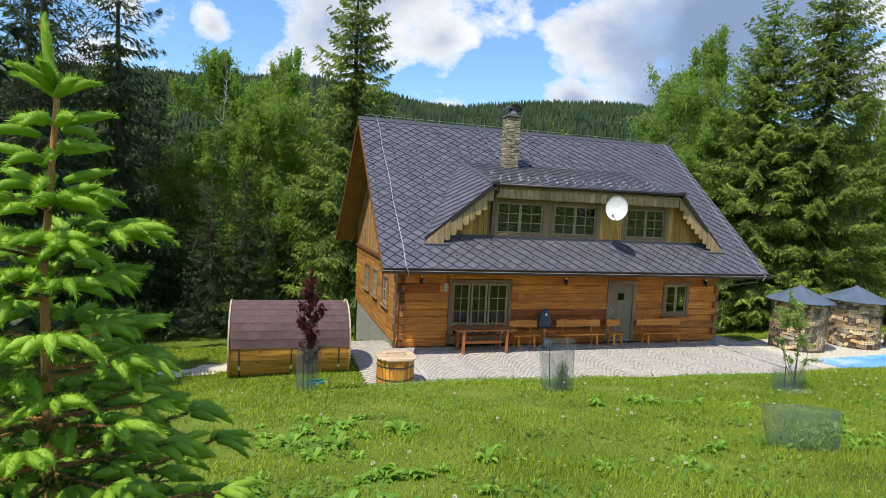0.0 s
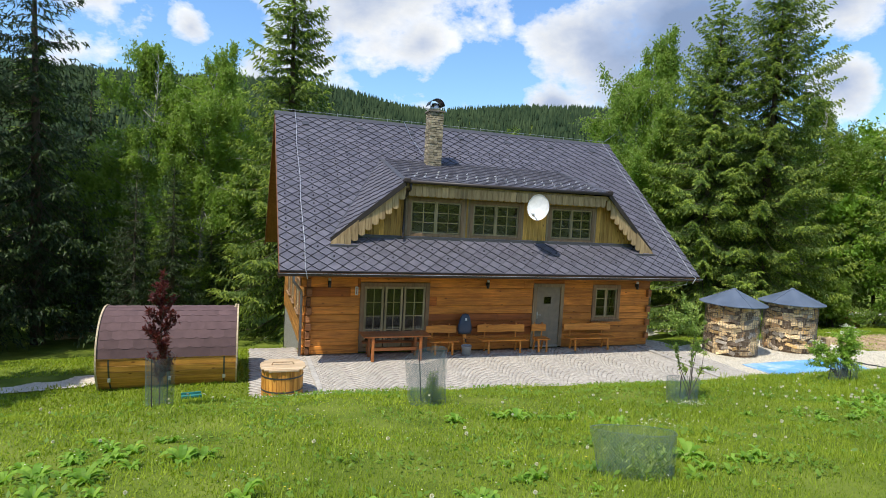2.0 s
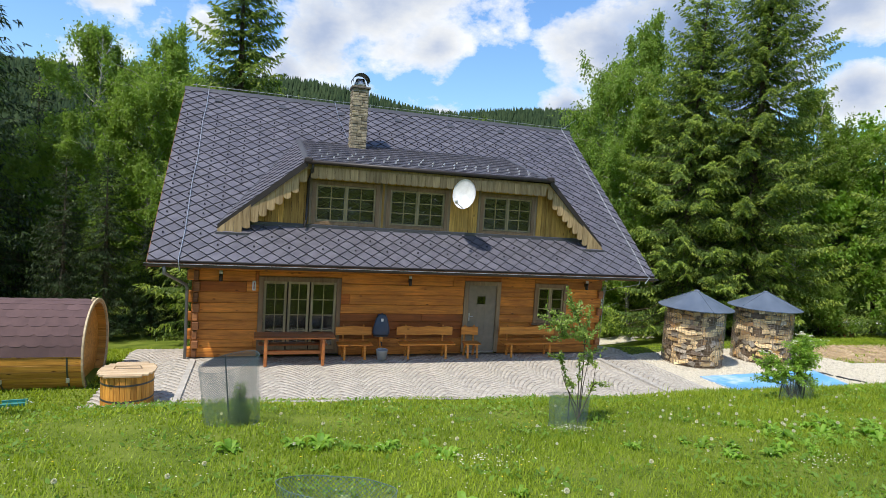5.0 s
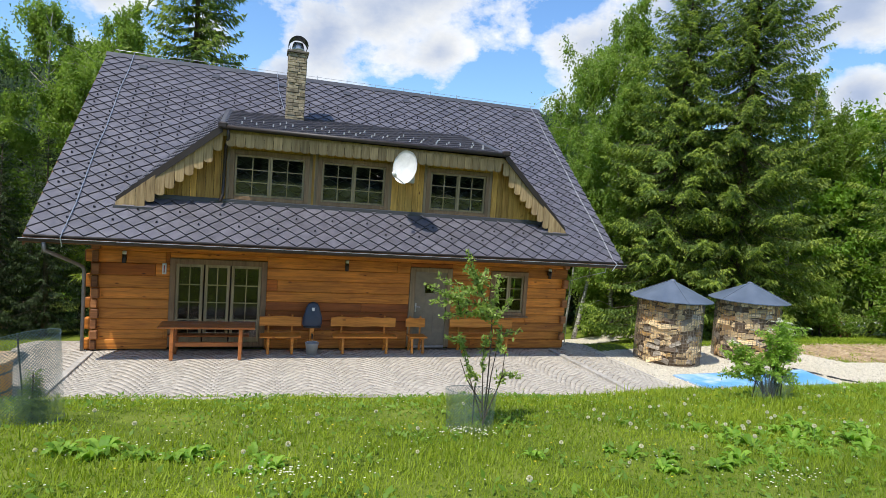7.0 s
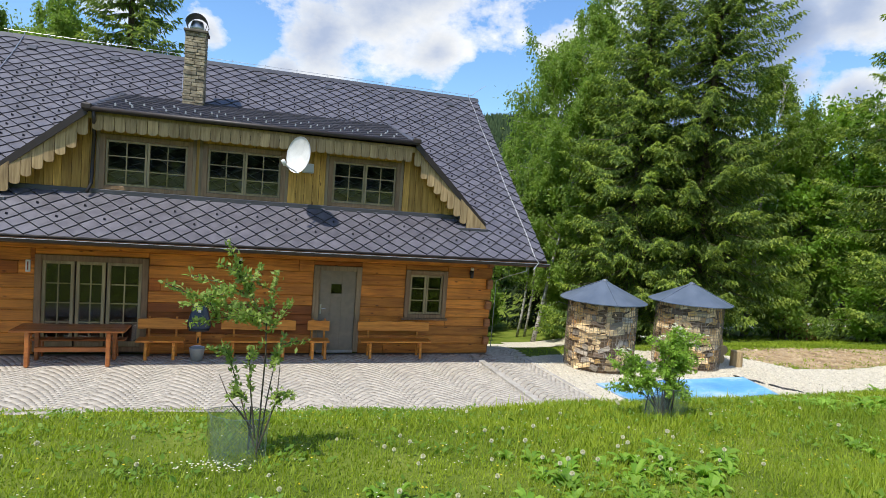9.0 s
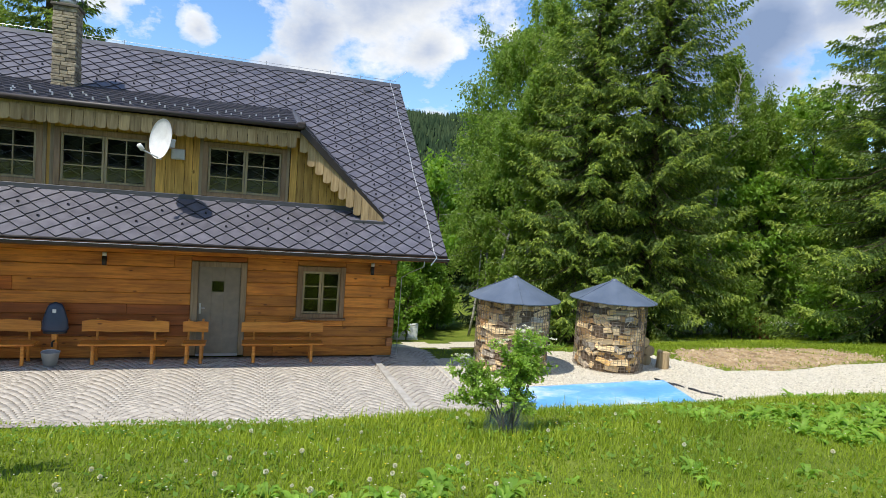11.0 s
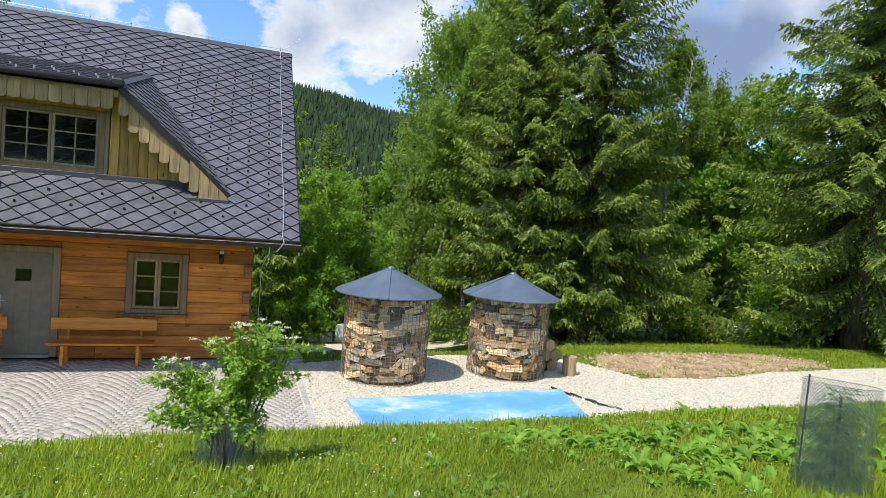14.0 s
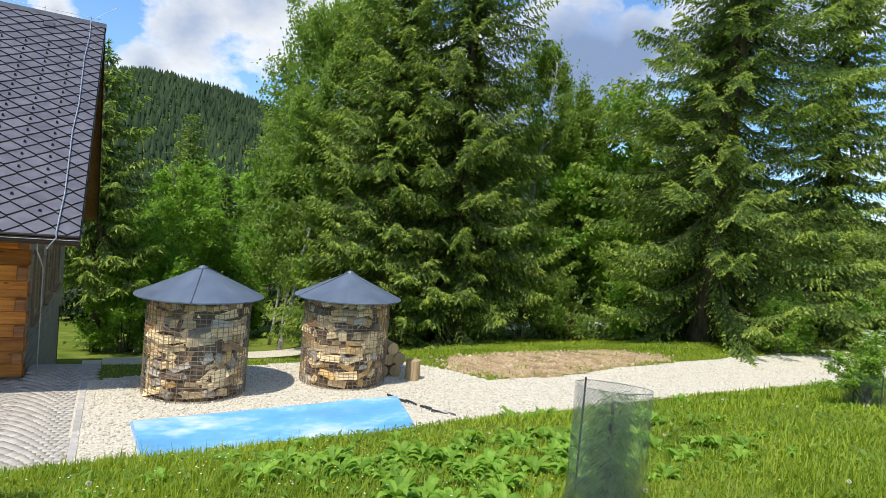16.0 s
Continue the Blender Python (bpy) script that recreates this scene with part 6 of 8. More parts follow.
def spruce_meshes(seed, h, r, whorls, needle, step, material, clear=0.05, droop=1.0, power=0.8, thin=1.0, slim=0.36, hang=1.0, tip=None, gaps=0.06, belly=0.16, fan=1.0):
    """Trunk and needle mesh of a spruce: whorled drooping boughs, each a flat feathered fan of hanging twigs with lighter tips."""
    rng = np.random.default_rng(seed)
    trunk = Geo()
    lean = rng.normal(0, 0.010, 2)
    zs = np.linspace(0, h, 9)
    trunk.tube([(lean[0] * z, lean[1] * z, z) for z in zs], [0.015 * h * (1 - z / h) ** 0.9 + 0.012 for z in zs], 9)
    P, D, W, LL, WW, young = [], [], [], [], [], []
    down = np.array([0, 0, -1.0])
    for i in range(whorls):
        f = clear + (1 - clear) * (i + rng.uniform(0, 0.8)) / whorls
        z = f * h
        if f > 0.985:
            continue
        reach = (r * (1 - f) ** power + 0.10) * (0.60 + 0.40 * min(1, f / belly))
        nb = rng.integers(5, 8) if f < 0.9 else 4
        az0 = rng.uniform(0, 6.28)
        for k in range(nb):
            az = az0 + 6.283 * k / nb + rng.normal(0, 0.22)
            L = reach * rng.uniform(0.66, 1.14) * (1 + 0.13 * math.sin(az * 2 + seed + z * 0.7))
            if rng.random() < gaps:
                continue
            a = math.tan(math.radians(np.interp(f, [0, 0.35, 0.75, 0.93, 1], [-24, -20, -8, 18, 48]) * droop + rng.normal(0, 6)))
            bend = np.interp(f, [0, 0.6, 1], [0.20, 0.10, 0.3]) + rng.normal(0, 0.04)
            d2 = np.array([math.cos(az), math.sin(az)])

            def axis(q):
                return np.stack([lean[0] * z + d2[0] * L * q, lean[1] * z + d2[1] * L * q, z + L * (a * q + bend * q * q - 0.10 * np.sin(q * 3.1))], -1)
            nu = max(4, int(L / step))
            u = 0.06 + 0.94 * (np.arange(nu) + rng.uniform(0, 1, nu)) / nu
            cx = axis(u)
            tb = unit(np.stack([np.full(nu, d2[0]), np.full(nu, d2[1]), a + 2 * bend * u], 1))
            if L > 1.3:
                trunk.tube([tuple(p) for p in axis(np.array([0, 0.4, 0.75]))], [0.008 + 0.006 * L, 0.005 + 0.003 * L, 0.003], 3, cap=False)
            side = np.stack([np.full(nu, -d2[1]), np.full(nu, d2[0]), np.zeros(nu)], 1)
            full = (0.10 + 0.46 * min(1.0, L / 3.0)) * fan * 1.9 * u ** 0.5 * np.clip(1.03 - u, 0.02, 1) ** 0.5
            nq = max(2, int(round(5 * thin)))
            for s in (-1, 1):
                tl = full * rng.uniform(0.65, 1.15, nu)
                td = unit(side * s * rng.uniform(0.6, 1.0, nu)[:, None] + tb * rng.uniform(0.45, 0.95, nu)[:, None] + down * (rng.uniform(0.15, 0.7, nu) * hang)[:, None])
                for q in range(nq):
                    t = (q + rng.uniform(0, 1, nu)) / nq
                    reached = (tl * t)[:, None]
                    p = cx + td * reached + down * reached ** 2 * 0.45
                    dd = unit(td + rng.normal(0, 0.38, (nu, 3)) + down * 0.25)
                    P.append(p)
                    D.append(dd)
                    W.append(unit(np.cross(dd, unit(rng.normal(0, 0.62, (nu, 3)) + np.array([0, 0, 1.0])))))
                    LL.append(needle * rng.uniform(0.7, 1.3, nu))
                    WW.append(needle * slim * rng.uniform(0.7, 1.3, nu))
                    young.append(((u > 0.86) | (t > 0.74)) & (rng.random(nu) < 0.75))
    # leader
    n = 40
    zz = h - rng.uniform(0, 0.9, n) ** 1.5
    P.append(np.stack([np.full(n, lean[0] * h), np.full(n, lean[1] * h), zz], 1))
    dd = unit(np.concatenate([rng.normal(0, 1, (n, 2)), rng.uniform(0.6, 1.6, (n, 1))], 1))
    D.append(dd)
    W.append(unit(np.cross(dd, np.array([0.3, 0.2, 1.0]))))
    LL.append(np.full(n, needle * 1.1))
    WW.append(np.full(n, needle * 0.25))
    young.append(np.zeros(n, bool))
    crown = blade_mesh("crown", np.concatenate(P), np.concatenate(D), np.concatenate(W), np.concatenate(LL), np.concatenate(WW), material, kite=False)
    if tip is not None:
        crown.materials.append(tip)
        crown.polygons.foreach_set("material_index", np.concatenate(young).astype(np.int32))
    return trunk.mesh("trunk", True), crown


def broad_meshes(seed, h, r, limbs, leaf, count, material, clear=0.25, hang=0.3, stems=1, round_top=0.6, gap=0.5, girth=0.011):
    """Trunk with limbs and boughs, and a crown of single leaves gathered on the twigs."""
    rng = np.random.default_rng(seed)
    wood_g = Geo()
    tips = []
    for st in range(stems):
        base = rng.normal(0, 0.15 * (stems > 1), 2)
        lean = rng.normal(0, 0.05 + 0.05 * (stems > 1), 2)
        pts, zs = [], np.linspace(0, h * 0.93, 8)
        for z in zs:
            pts.append((base[0] + lean[0] * z + 0.12 * math.sin(z * 0.7 + seed), base[1] + lean[1] * z + 0.12 * math.cos(z * 0.6 + st), z))
        wood_g.tube(pts, [max(0.012, girth * h * (1 - z / h)) for z in zs], 8)
        for k in range(limbs // stems):
            f = clear + (0.95 - clear) * (k + rng.uniform(0, 1)) / (limbs // stems)
            z = f * h
            o = np.array([np.interp(z, zs, [p[0] for p in pts]), np.interp(z, zs, [p[1] for p in pts]), z])
            az = rng.uniform(0, 6.283)
            g = (f - clear) / (1 - clear)
            reach = r * (math.sin(math.pi * min(1, 0.22 + 0.74 * g)) ** round_top) * rng.uniform(0.55, 1.1)
            rise = np.interp(g, [0, 1], [0.25, 1.3]) * rng.uniform(0.6, 1.2)
            d = unit(np.array([math.cos(az), math.sin(az), rise]))
            line = [o, o + d * reach * 0.5 + np.array([0, 0, 0.05 * reach]), o + d * reach - np.array([0, 0, hang * 0.25 * reach])]
            wood_g.tube([tuple(p) for p in line], [0.007 + 0.007 * reach, 0.005 + 0.004 * reach, 0.004], 5, cap=False)
            for q in range(4 + int(reach * 2.2)):
                t = rng.uniform(0.3, 1.0)
                b = line[0] * (1 - t) ** 2 + 2 * t * (1 - t) * line[1] + t * t * line[2]
                e = b + unit(rng.normal(0, 1, 3) + d * 0.6 + np.array([0, 0, 0.2 - hang])) * reach * rng.uniform(0.12, 0.38)
                if leaf < 0.3 and rng.random() < 0.6:
                    wood_g.tube([tuple(b), tuple(e)], [0.008, 0.003], 3, cap=False)
                tips.append((b, e))
    tips_b, tips_e = np.array([t[0] for t in tips]), np.array([t[1] for t in tips])
    keep = rng.random(len(tips)) > gap * 0.25
    tips_b, tips_e = tips_b[keep], tips_e[keep]
    ix = rng.integers(0, len(tips_b), count)
    t = rng.uniform(0.1, 1.05, count)[:, None]
    spread = (0.05 + leaf * 0.6) * rng.gamma(2.0, 1.0, (count, 1))
    P = tips_b[ix] * (1 - t) + tips_e[ix] * t + rng.normal(0, 1, (count, 3)) * spread * 0.42
    P[:, 2] -= hang * rng.uniform(0, 1, count) ** 2 * 0.9
    D = unit(rng.normal(0, 1, (count, 3)) + np.array([0, 0, -0.5 - hang]))
    W = unit(np.cross(D, unit(rng.normal(0, 1, (count, 3)))))
    crown = blade_mesh("crown", P, D, W, leaf * rng.uniform(0.7, 1.4, count), leaf * 0.68 * rng.uniform(0.7, 1.3, count), material, kite=False)
    return wood_g.mesh("trunk", True), crown


def plant_tree(name, meshes, x, y, label, category, scale=1.0, turn=0.0, bark=None, group="", sink=0.1):
    t = thing(name, label, category, pose(x, y, ground_z(x, y) - sink, 0, 0, turn) @ Matrix.Scale(scale, 4), group=group)
    if bark is not None and not meshes[0].materials:
        meshes[0].materials.append(bark)
    part("trunk", meshes[0], None, t)
    part("crown", meshes[1], None, t)
    return t


big_a = spruce_meshes(1, 18.9, 4.3, 66, 0.150, 0.105, M_SPRUCE, clear=0.06, power=0.50, hang=1.2, tip=M_SPRUCETIP, slim=0.50, thin=1.2)
big_b = spruce_meshes(2, 21.5, 4.5, 74, 0.150, 0.105, M_SPRUCE, clear=0.06, power=0.46, hang=1.2, tip=M_SPRUCETIP, slim=0.50, thin=1.2)
big_c = spruce_meshes(3, 32.0, 5.8, 80, 0.150, 0.100, M_SPRUCE, clear=0.05, power=0.36, thin=1.3, hang=0.9, slim=0.50, tip=M_SPRUCETIP, fan=1.2, belly=0.08, gaps=0.09)
mid_a = spruce_meshes(4, 17.0, 4.2, 58, 0.20, 0.12, M_SPRUCE, clear=0.02, power=0.75, tip=M_SPRUCETIP)
mid_b = spruce_meshes(5, 15.0, 3.5, 46, 0.19, 0.15, M_SPRUCESHADE, clear=0.10, power=0.66, hang=1.4, tip=M_SHADETIP, thin=0.8, slim=0.28)
far_a = spruce_meshes(6, 14.0, 3.2, 26, 0.46, 0.40, M_SPRUCE, clear=0.05, thin=0.75)
far_b = spruce_meshes(7, 12.0, 3.2, 22, 0.46, 0.40, M_SPRUCESHADE, clear=0.05, thin=0.75)
birch_a = broad_meshes(11, 15.5, 3.7, 92, 0.125, 84000, M_BIRCH, hang=0.85, clear=0.14)
birch_b = broad_meshes(12, 13.0, 3.2, 52, 0.115, 50000, M_BIRCH, hang=0.6, clear=0.12)
ash_a = broad_meshes(13, 9.0, 3.4, 44, 0.18, 21000, M_ASH, hang=0.2, clear=0.1)
ash_far = broad_meshes(16, 9.0, 3.4, 26, 0.36, 7000, M_ASH, hang=0.2, clear=0.08)
bush_a = broad_meshes(14, 3.2, 1.9, 26, 0.16, 7000, M_ASH, hang=0.1, clear=0.03, stems=4)
bush_b = broad_meshes(15, 2.4, 1.7, 22, 0.14, 6000, M_BIRCH, hang=0.1, clear=0.03, stems=4)

SPR, BIR, DEC = "tall green Norway spruce with drooping branches", "tall birch with pale trunk and light green leaves", "leafy green broad-leaved tree at the wood edge"
plant_tree("spruce_tree", big_a, 23.3, 9.3, "tall dense spruce standing behind the round wood stores", "spruce tree", bark=M_BARK)
plant_tree("spruce_tree", big_b, 25.6, 7.6, "tall broad spruce with hanging boughs beside bare earth", "spruce tree", turn=70, bark=M_BARK)
plant_tree("spruce_tree", big_a, 25.2, 12.6, "tall spruce close behind its neighbours at the yard edge", "spruce tree", turn=200, bark=M_BARK, scale=0.9)
plant_tree("spruce_tree", mid_a, 29.2, 11.3, "spruce half hidden behind its taller neighbours", "spruce tree", turn=120, bark=M_BARK, scale=0.62)
plant_tree("spruce_tree", big_c, 34.5, 2.4, "broad light green spruce with boughs touching the ground by the path", "spruce tree", turn=20, bark=M_BARK)
plant_tree("spruce_tree", mid_a, 0.5, 14.6, "slender tall spruce rising behind the house roof", "spruce tree", bark=M_BARK, scale=1.2)
bare = spruce_meshes(8, 12.2, 2.9, 30, 0.21, 0.12, M_SPRUCE, clear=0.27, power=0.6, hang=1.3, tip=M_SPRUCETIP, belly=0.3)
plant_tree("spruce_tree", bare, 13.1, 13.7, "slim spruce with a bare pale lower trunk behind the house corner", "spruce tree", bark=M_BARK)
plant_tree("birch_tree", birch_a, 22.3, 15.6, "tall birch with hanging light green twigs", "birch tree", bark=M_BIRCHBARK, scale=1.24)
plant_tree("birch_tree", birch_b, 30.2, 9.0, BIR, "birch tree", turn=260, bark=M_BIRCHBARK, scale=1.07)
birch_c = broad_meshes(19, 9.5, 1.7, 22, 0.15, 6000, M_BIRCH, hang=0.5, clear=0.55, girth=0.0085)
birch_d = broad_meshes(20, 9.0, 2.0, 22, 0.15, 6000, M_BIRCH, hang=0.5, clear=0.55, girth=0.015)
for x, y, me, lean, lb in ((19.9, 12.3, birch_d, 8, "thick leaning birch with a bare pale trunk"), (20.05, 14.3, birch_c, 2, "slim birch with a bare white lower trunk"), (20.45, 14.2, birch_c, 1, "slim birch with a bare white lower trunk")):
    b = plant_tree("birch_tree", me, x, y, lb, "birch tree", bark=M_BIRCHBARK)
    b.matrix_basis = pose(x, y, ground_z(x, y) - 0.1, 0, lean, 0)
plant_tree("birch_tree", birch_b, 22.4, 12.4, BIR, "birch tree", turn=120, bark=M_BIRCHBARK, scale=1.05)
plant_tree("birch_tree", birch_a, -4.4, 17.0, BIR, "birch tree", turn=50, scale=1.02)
plant_tree("birch_tree", birch_b, -7.2, 18.0, BIR, "birch tree", turn=300, scale=1.22)
plant_tree("birch_tree", birch_b, -2.4, 21.5, BIR, "birch tree", turn=10, scale=1.15)
# last three stand out of view, added to shade the lawn and sauna
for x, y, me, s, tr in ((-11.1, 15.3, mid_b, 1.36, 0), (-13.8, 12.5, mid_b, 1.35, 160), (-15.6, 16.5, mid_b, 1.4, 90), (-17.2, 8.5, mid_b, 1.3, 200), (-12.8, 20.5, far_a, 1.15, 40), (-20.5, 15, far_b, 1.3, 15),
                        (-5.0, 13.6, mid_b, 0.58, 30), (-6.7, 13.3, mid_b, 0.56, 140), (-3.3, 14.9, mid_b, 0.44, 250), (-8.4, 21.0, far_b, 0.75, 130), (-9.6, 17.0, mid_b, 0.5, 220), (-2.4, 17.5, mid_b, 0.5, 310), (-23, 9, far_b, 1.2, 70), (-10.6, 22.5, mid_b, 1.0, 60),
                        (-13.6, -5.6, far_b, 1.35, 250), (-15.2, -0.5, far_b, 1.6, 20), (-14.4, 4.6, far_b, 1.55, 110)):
    plant_tree("spruce_tree", me, x, y, "spruce at the wood edge with shade put into its needle colour" if me in (mid_b, far_b) else SPR, "spruce tree", s, tr, M_BARK, "spruces along the left wood edge")
for x, y, me, s, tr in ((17.1, 24.0, mid_a, 0.74, 20), (16.8, 26, far_b, 0.72, 110), (12.5, 27, far_b, 0.95, 200), (18.5, 19, far_a, 0.6, 60), (33.0, 8.5, far_a, 0.85, 80), (36, 4.0, far_a, 0.95, 150), (38.9, 5.6, mid_a, 1.1, 240), (41.5, 1.6, mid_a, 1.2, 20), (45, -1.5, far_a, 0.95, 160), (23, 18, far_b, 0.8, 0), (29, 15, far_b, 0.85, 45)):
    plant_tree("spruce_tree", me, x, y, SPR, "spruce tree", s, tr, M_BARK, "spruces behind the house")
for x, y, me, s, tr, nm in ((15.9, 17.0, ash_a, 0.85, 0, "broadleaf_tree"), (17.6, 17.5, ash_a, 0.66, 140, "broadleaf_tree"), (32.5, 9, ash_a, 1.15, 60, "broadleaf_tree"), (24.5, 15.5, ash_a, 0.75, 250, "broadleaf_tree"), (36.5, 8.5, ash_a, 1.3, 170, "broadleaf_tree"), (14.2, 15.5, ash_a, 0.55, 300, "broadleaf_tree")):
    plant_tree(nm, me, x, y, DEC, "tree", s, tr, M_BARK)
for i, (x, y, me, s) in enumerate(((14.0, 13.6, bush_a, 0.9), (16.0, 14.2, bush_a, 1.0), (18.4, 17.5, bush_b, 1.1), (21.4, 12.5, bush_b, 0.5), (19.4, 18.0, bush_a, 0.9), (23.0, 13.0, bush_b, 0.8), (27.5, 9.5, bush_a, 0.9), (30.0, 6.5, bush_b, 1.0),
                                   (32.5, 4.5, bush_a, 1.0), (25.0, 11.8, bush_a, 0.8), (34.5, -0.8, bush_a, 0.6), (39.5, -2.6, bush_a, 0.8), (41.5, -4.0, bush_b, 1.1), (44.0, -5.5, bush_a, 1.2), (38.5, 2.0, bush_b, 1.2))):
    plant_tree("shrub", me, x, y, "low green leafy shrub under the trees", "shrub", s, i * 47, M_BARK, "shrubs at the wood edge", sink=0.05)
M_RUST = leafy("rust_leaves", (0.16, 0.06, 0.02), (0.34, 0.15, 0.05), (0.3, 0.14, 0.04), 0.3)
rust = broad_meshes(21, 0.95, 0.8, 12, 0.10, 900, M_RUST, hang=0.1, clear=0.03, stems=3)
plant_tree("shrub", rust, 30.6, 6.2, "low rust-red shrub in the grass under the trees", "shrub", 1.0, 0, M_BARK, sink=0.05)
# white box and low concrete blocks beside the lower track
M_PALEBOX = plain("white_box_plastic", (0.72, 0.74, 0.74), 0.5)
ub = thing("utility_box", "white upright utility cabinet beside the lower track", "utility box", pose(16.66, 13.43, ground_z(16.66, 13.43), 0, 0, -6))
part("plinth", Geo().box(-0.27, -0.15, -0.1, 0.27, 0.15, 0.08, 0.01), M_SLAB, ub)
part("cabinet", Geo().box(-0.25, -0.13, 0.08, 0.25, 0.13, 0.76, 0.015), M_PALEBOX, ub)
part("cabinet_lid", Geo().box(-0.27, -0.15, 0.76, 0.27, 0.15, 0.80, 0.01), M_PALEBOX, ub)
part("cabinet_door", Geo().box(-0.22, -0.145, 0.12, 0.22, -0.131, 0.72, 0.004), M_PALEBOX, ub)
for k in range(3):
    cb = thing("concrete_block", "pale weathered concrete block set in a low wall", "block", pose(14.75 + k * 0.62, 13.55 - k * 0.03, ground_z(14.75 + k * 0.62, 13.55), 0, 0, 2 * k - 2), group="low wall blocks")
    part("block", Geo().box(-0.29, -0.14, -0.1, 0.29, 0.14, 0.40 - 0.03 * (k % 2), 0.02), M_SLAB, cb)
# covered timber under the spruces
tp = thing("timber_pile", "stack of old grey boards under a pale sheet among spruces", "timber pile", pose(-9.2, 17.4, ground_z(-9.2, 17.4), 0, 0, 8))
for r in range(4):
    for k in range(5):
        part("board", Geo().box(-1.7 + 0.06 * ((r + k) % 3), -0.55 + k * 0.22, 0.12 * r, 1.6 + 0.05 * ((2 * r + k) % 3), -0.35 + k * 0.22, 0.12 * r + 0.10, 0.008), M_STUMP, tp)
cover = [(x, y, 0.50 + 0.05 * math.sin(x * 3 + y * 2) - 0.08 * abs(y)) for y in (-0.65, -0.3, 0.1, 0.65) for x in np.linspace(-1.5, 1.3, 12)]
cf = [(j * 12 + i, j * 12 + i + 1, (j + 1) * 12 + i + 1, (j + 1) * 12 + i) for j in range(3) for i in range(11)]
part("cover_sheet", Geo().add(cover + [(x, y, z - 0.012) for x, y, z in cover], cf + [tuple(q + 48 for q in reversed(f)) for f in cf]), M_PALEBOX, tp, "pale plastic cover sheet")
# the closing wood in the middle distance
rng = np.random.default_rng(77)
for i in range(46):
    x = -34 + i * 2.45 + rng.uniform(-1, 1)
    y = 30 + rng.uniform(0, 16) + (6 if 12 < x < 24 else 0)
    if 13 < x < 19 and y < 60:
        continue
    me = far_a if rng.random() < 0.5 else far_b
    if rng.random() < 0.3:
        plant_tree("broadleaf_tree", ash_far, x, y, DEC, "tree", rng.uniform(0.8, 1.25), rng.uniform(0, 360), M_BARK, "middle wood")
    else:
        plant_tree("spruce_tree", me, x, y, SPR, "spruce tree", rng.uniform(0.75, 1.2), rng.uniform(0, 360), M_BARK, "middle wood")


def far_wood():
    """The wooded hill: thousands of small tiered conifers in one mesh."""
    rng = np.random.default_rng(5)
    V, F = [], []
    n = 0
    xs, ys = [], []
    y = 190.0
    while y < 985:
        sp = 5.3 + (y - 190) * 0.0012
        for x in np.arange(-60 - y * 0.36, 60 + y * 1.3, sp):
            xs.append(x + rng.uniform(-0.45, 0.45) * sp)
            ys.append(y + rng.uniform(-0.45, 0.45) * sp)
        y += sp * 1.3
    xs, ys = np.array(xs), np.array(ys)
    bx, by = np.meshgrid(np.arange(-420, 420, 9.5), np.arange(-590, -190, 12.0))
    bx, by = bx.ravel() + rng.uniform(-4, 4, bx.size), by.ravel() + rng.uniform(-5, 5, by.size)
    xs, ys = np.concatenate([xs, bx]), np.concatenate([ys, by])
    meadow = (np.abs(xs - 62 - (ys - 190) * 0.18) < 22) & (ys < 270) & (ys > 0)
    xs, ys = xs[~meadow], ys[~meadow]
    zs = height(xs, ys)
    k = len(xs)
    hh = rng.uniform(9, 17, k) * np.where(rng.random(k) < 0.12, 0.6, 1) * np.where(ys < 0, 1.5, 1)
    rr = hh * rng.uniform(0.19, 0.27, k)
    S = 3
    tiers = ((0.02, 0.62, 1.0), (0.36, 1.0, 0.66))
    ang = np.arange(S) * 2 * math.pi / S
    for lo, hi, wd in tiers:
        ph = rng.uniform(0, 6.28, k)
        jag = rng.uniform(0.75, 1.25, (k, S))
        ring = np.stack([xs[:, None] + np.cos(ang + ph[:, None]) * rr[:, None] * wd * jag, ys[:, None] + np.sin(ang + ph[:, None]) * rr[:, None] * wd * jag,
                         (zs + hh * lo)[:, None] + 0 * jag - 0.06 * hh[:, None] * (jag - 1)], -1)
        tip = np.stack([xs, ys, zs + hh * hi], -1)[:, None]
        V.append(np.concatenate([tip, ring], 1).reshape(-1, 3))
        b = n + np.arange(k)[:, None, None] * (S + 1)
        f = np.stack([np.zeros(S, int), 1 + np.arange(S), 1 + (np.arange(S) + 1) % S], 1)[None]
        F.append((b + f).reshape(-1, 3))
        n += k * (S + 1)
    return raw_mesh("far_wood", np.concatenate(V), np.concatenate(F), M_FARWOOD)


M_FARWOOD = leafy("far_conifers", (0.013, 0.029, 0.017), (0.062, 0.092, 0.042), (0.06, 0.11, 0.04), 0.05, patch=0.02, spec=0.02, rough=0.95)
tagged(new("far_wood", far_wood()), "dense dark conifer wood covering the far hill", "wood", kind="stuff")

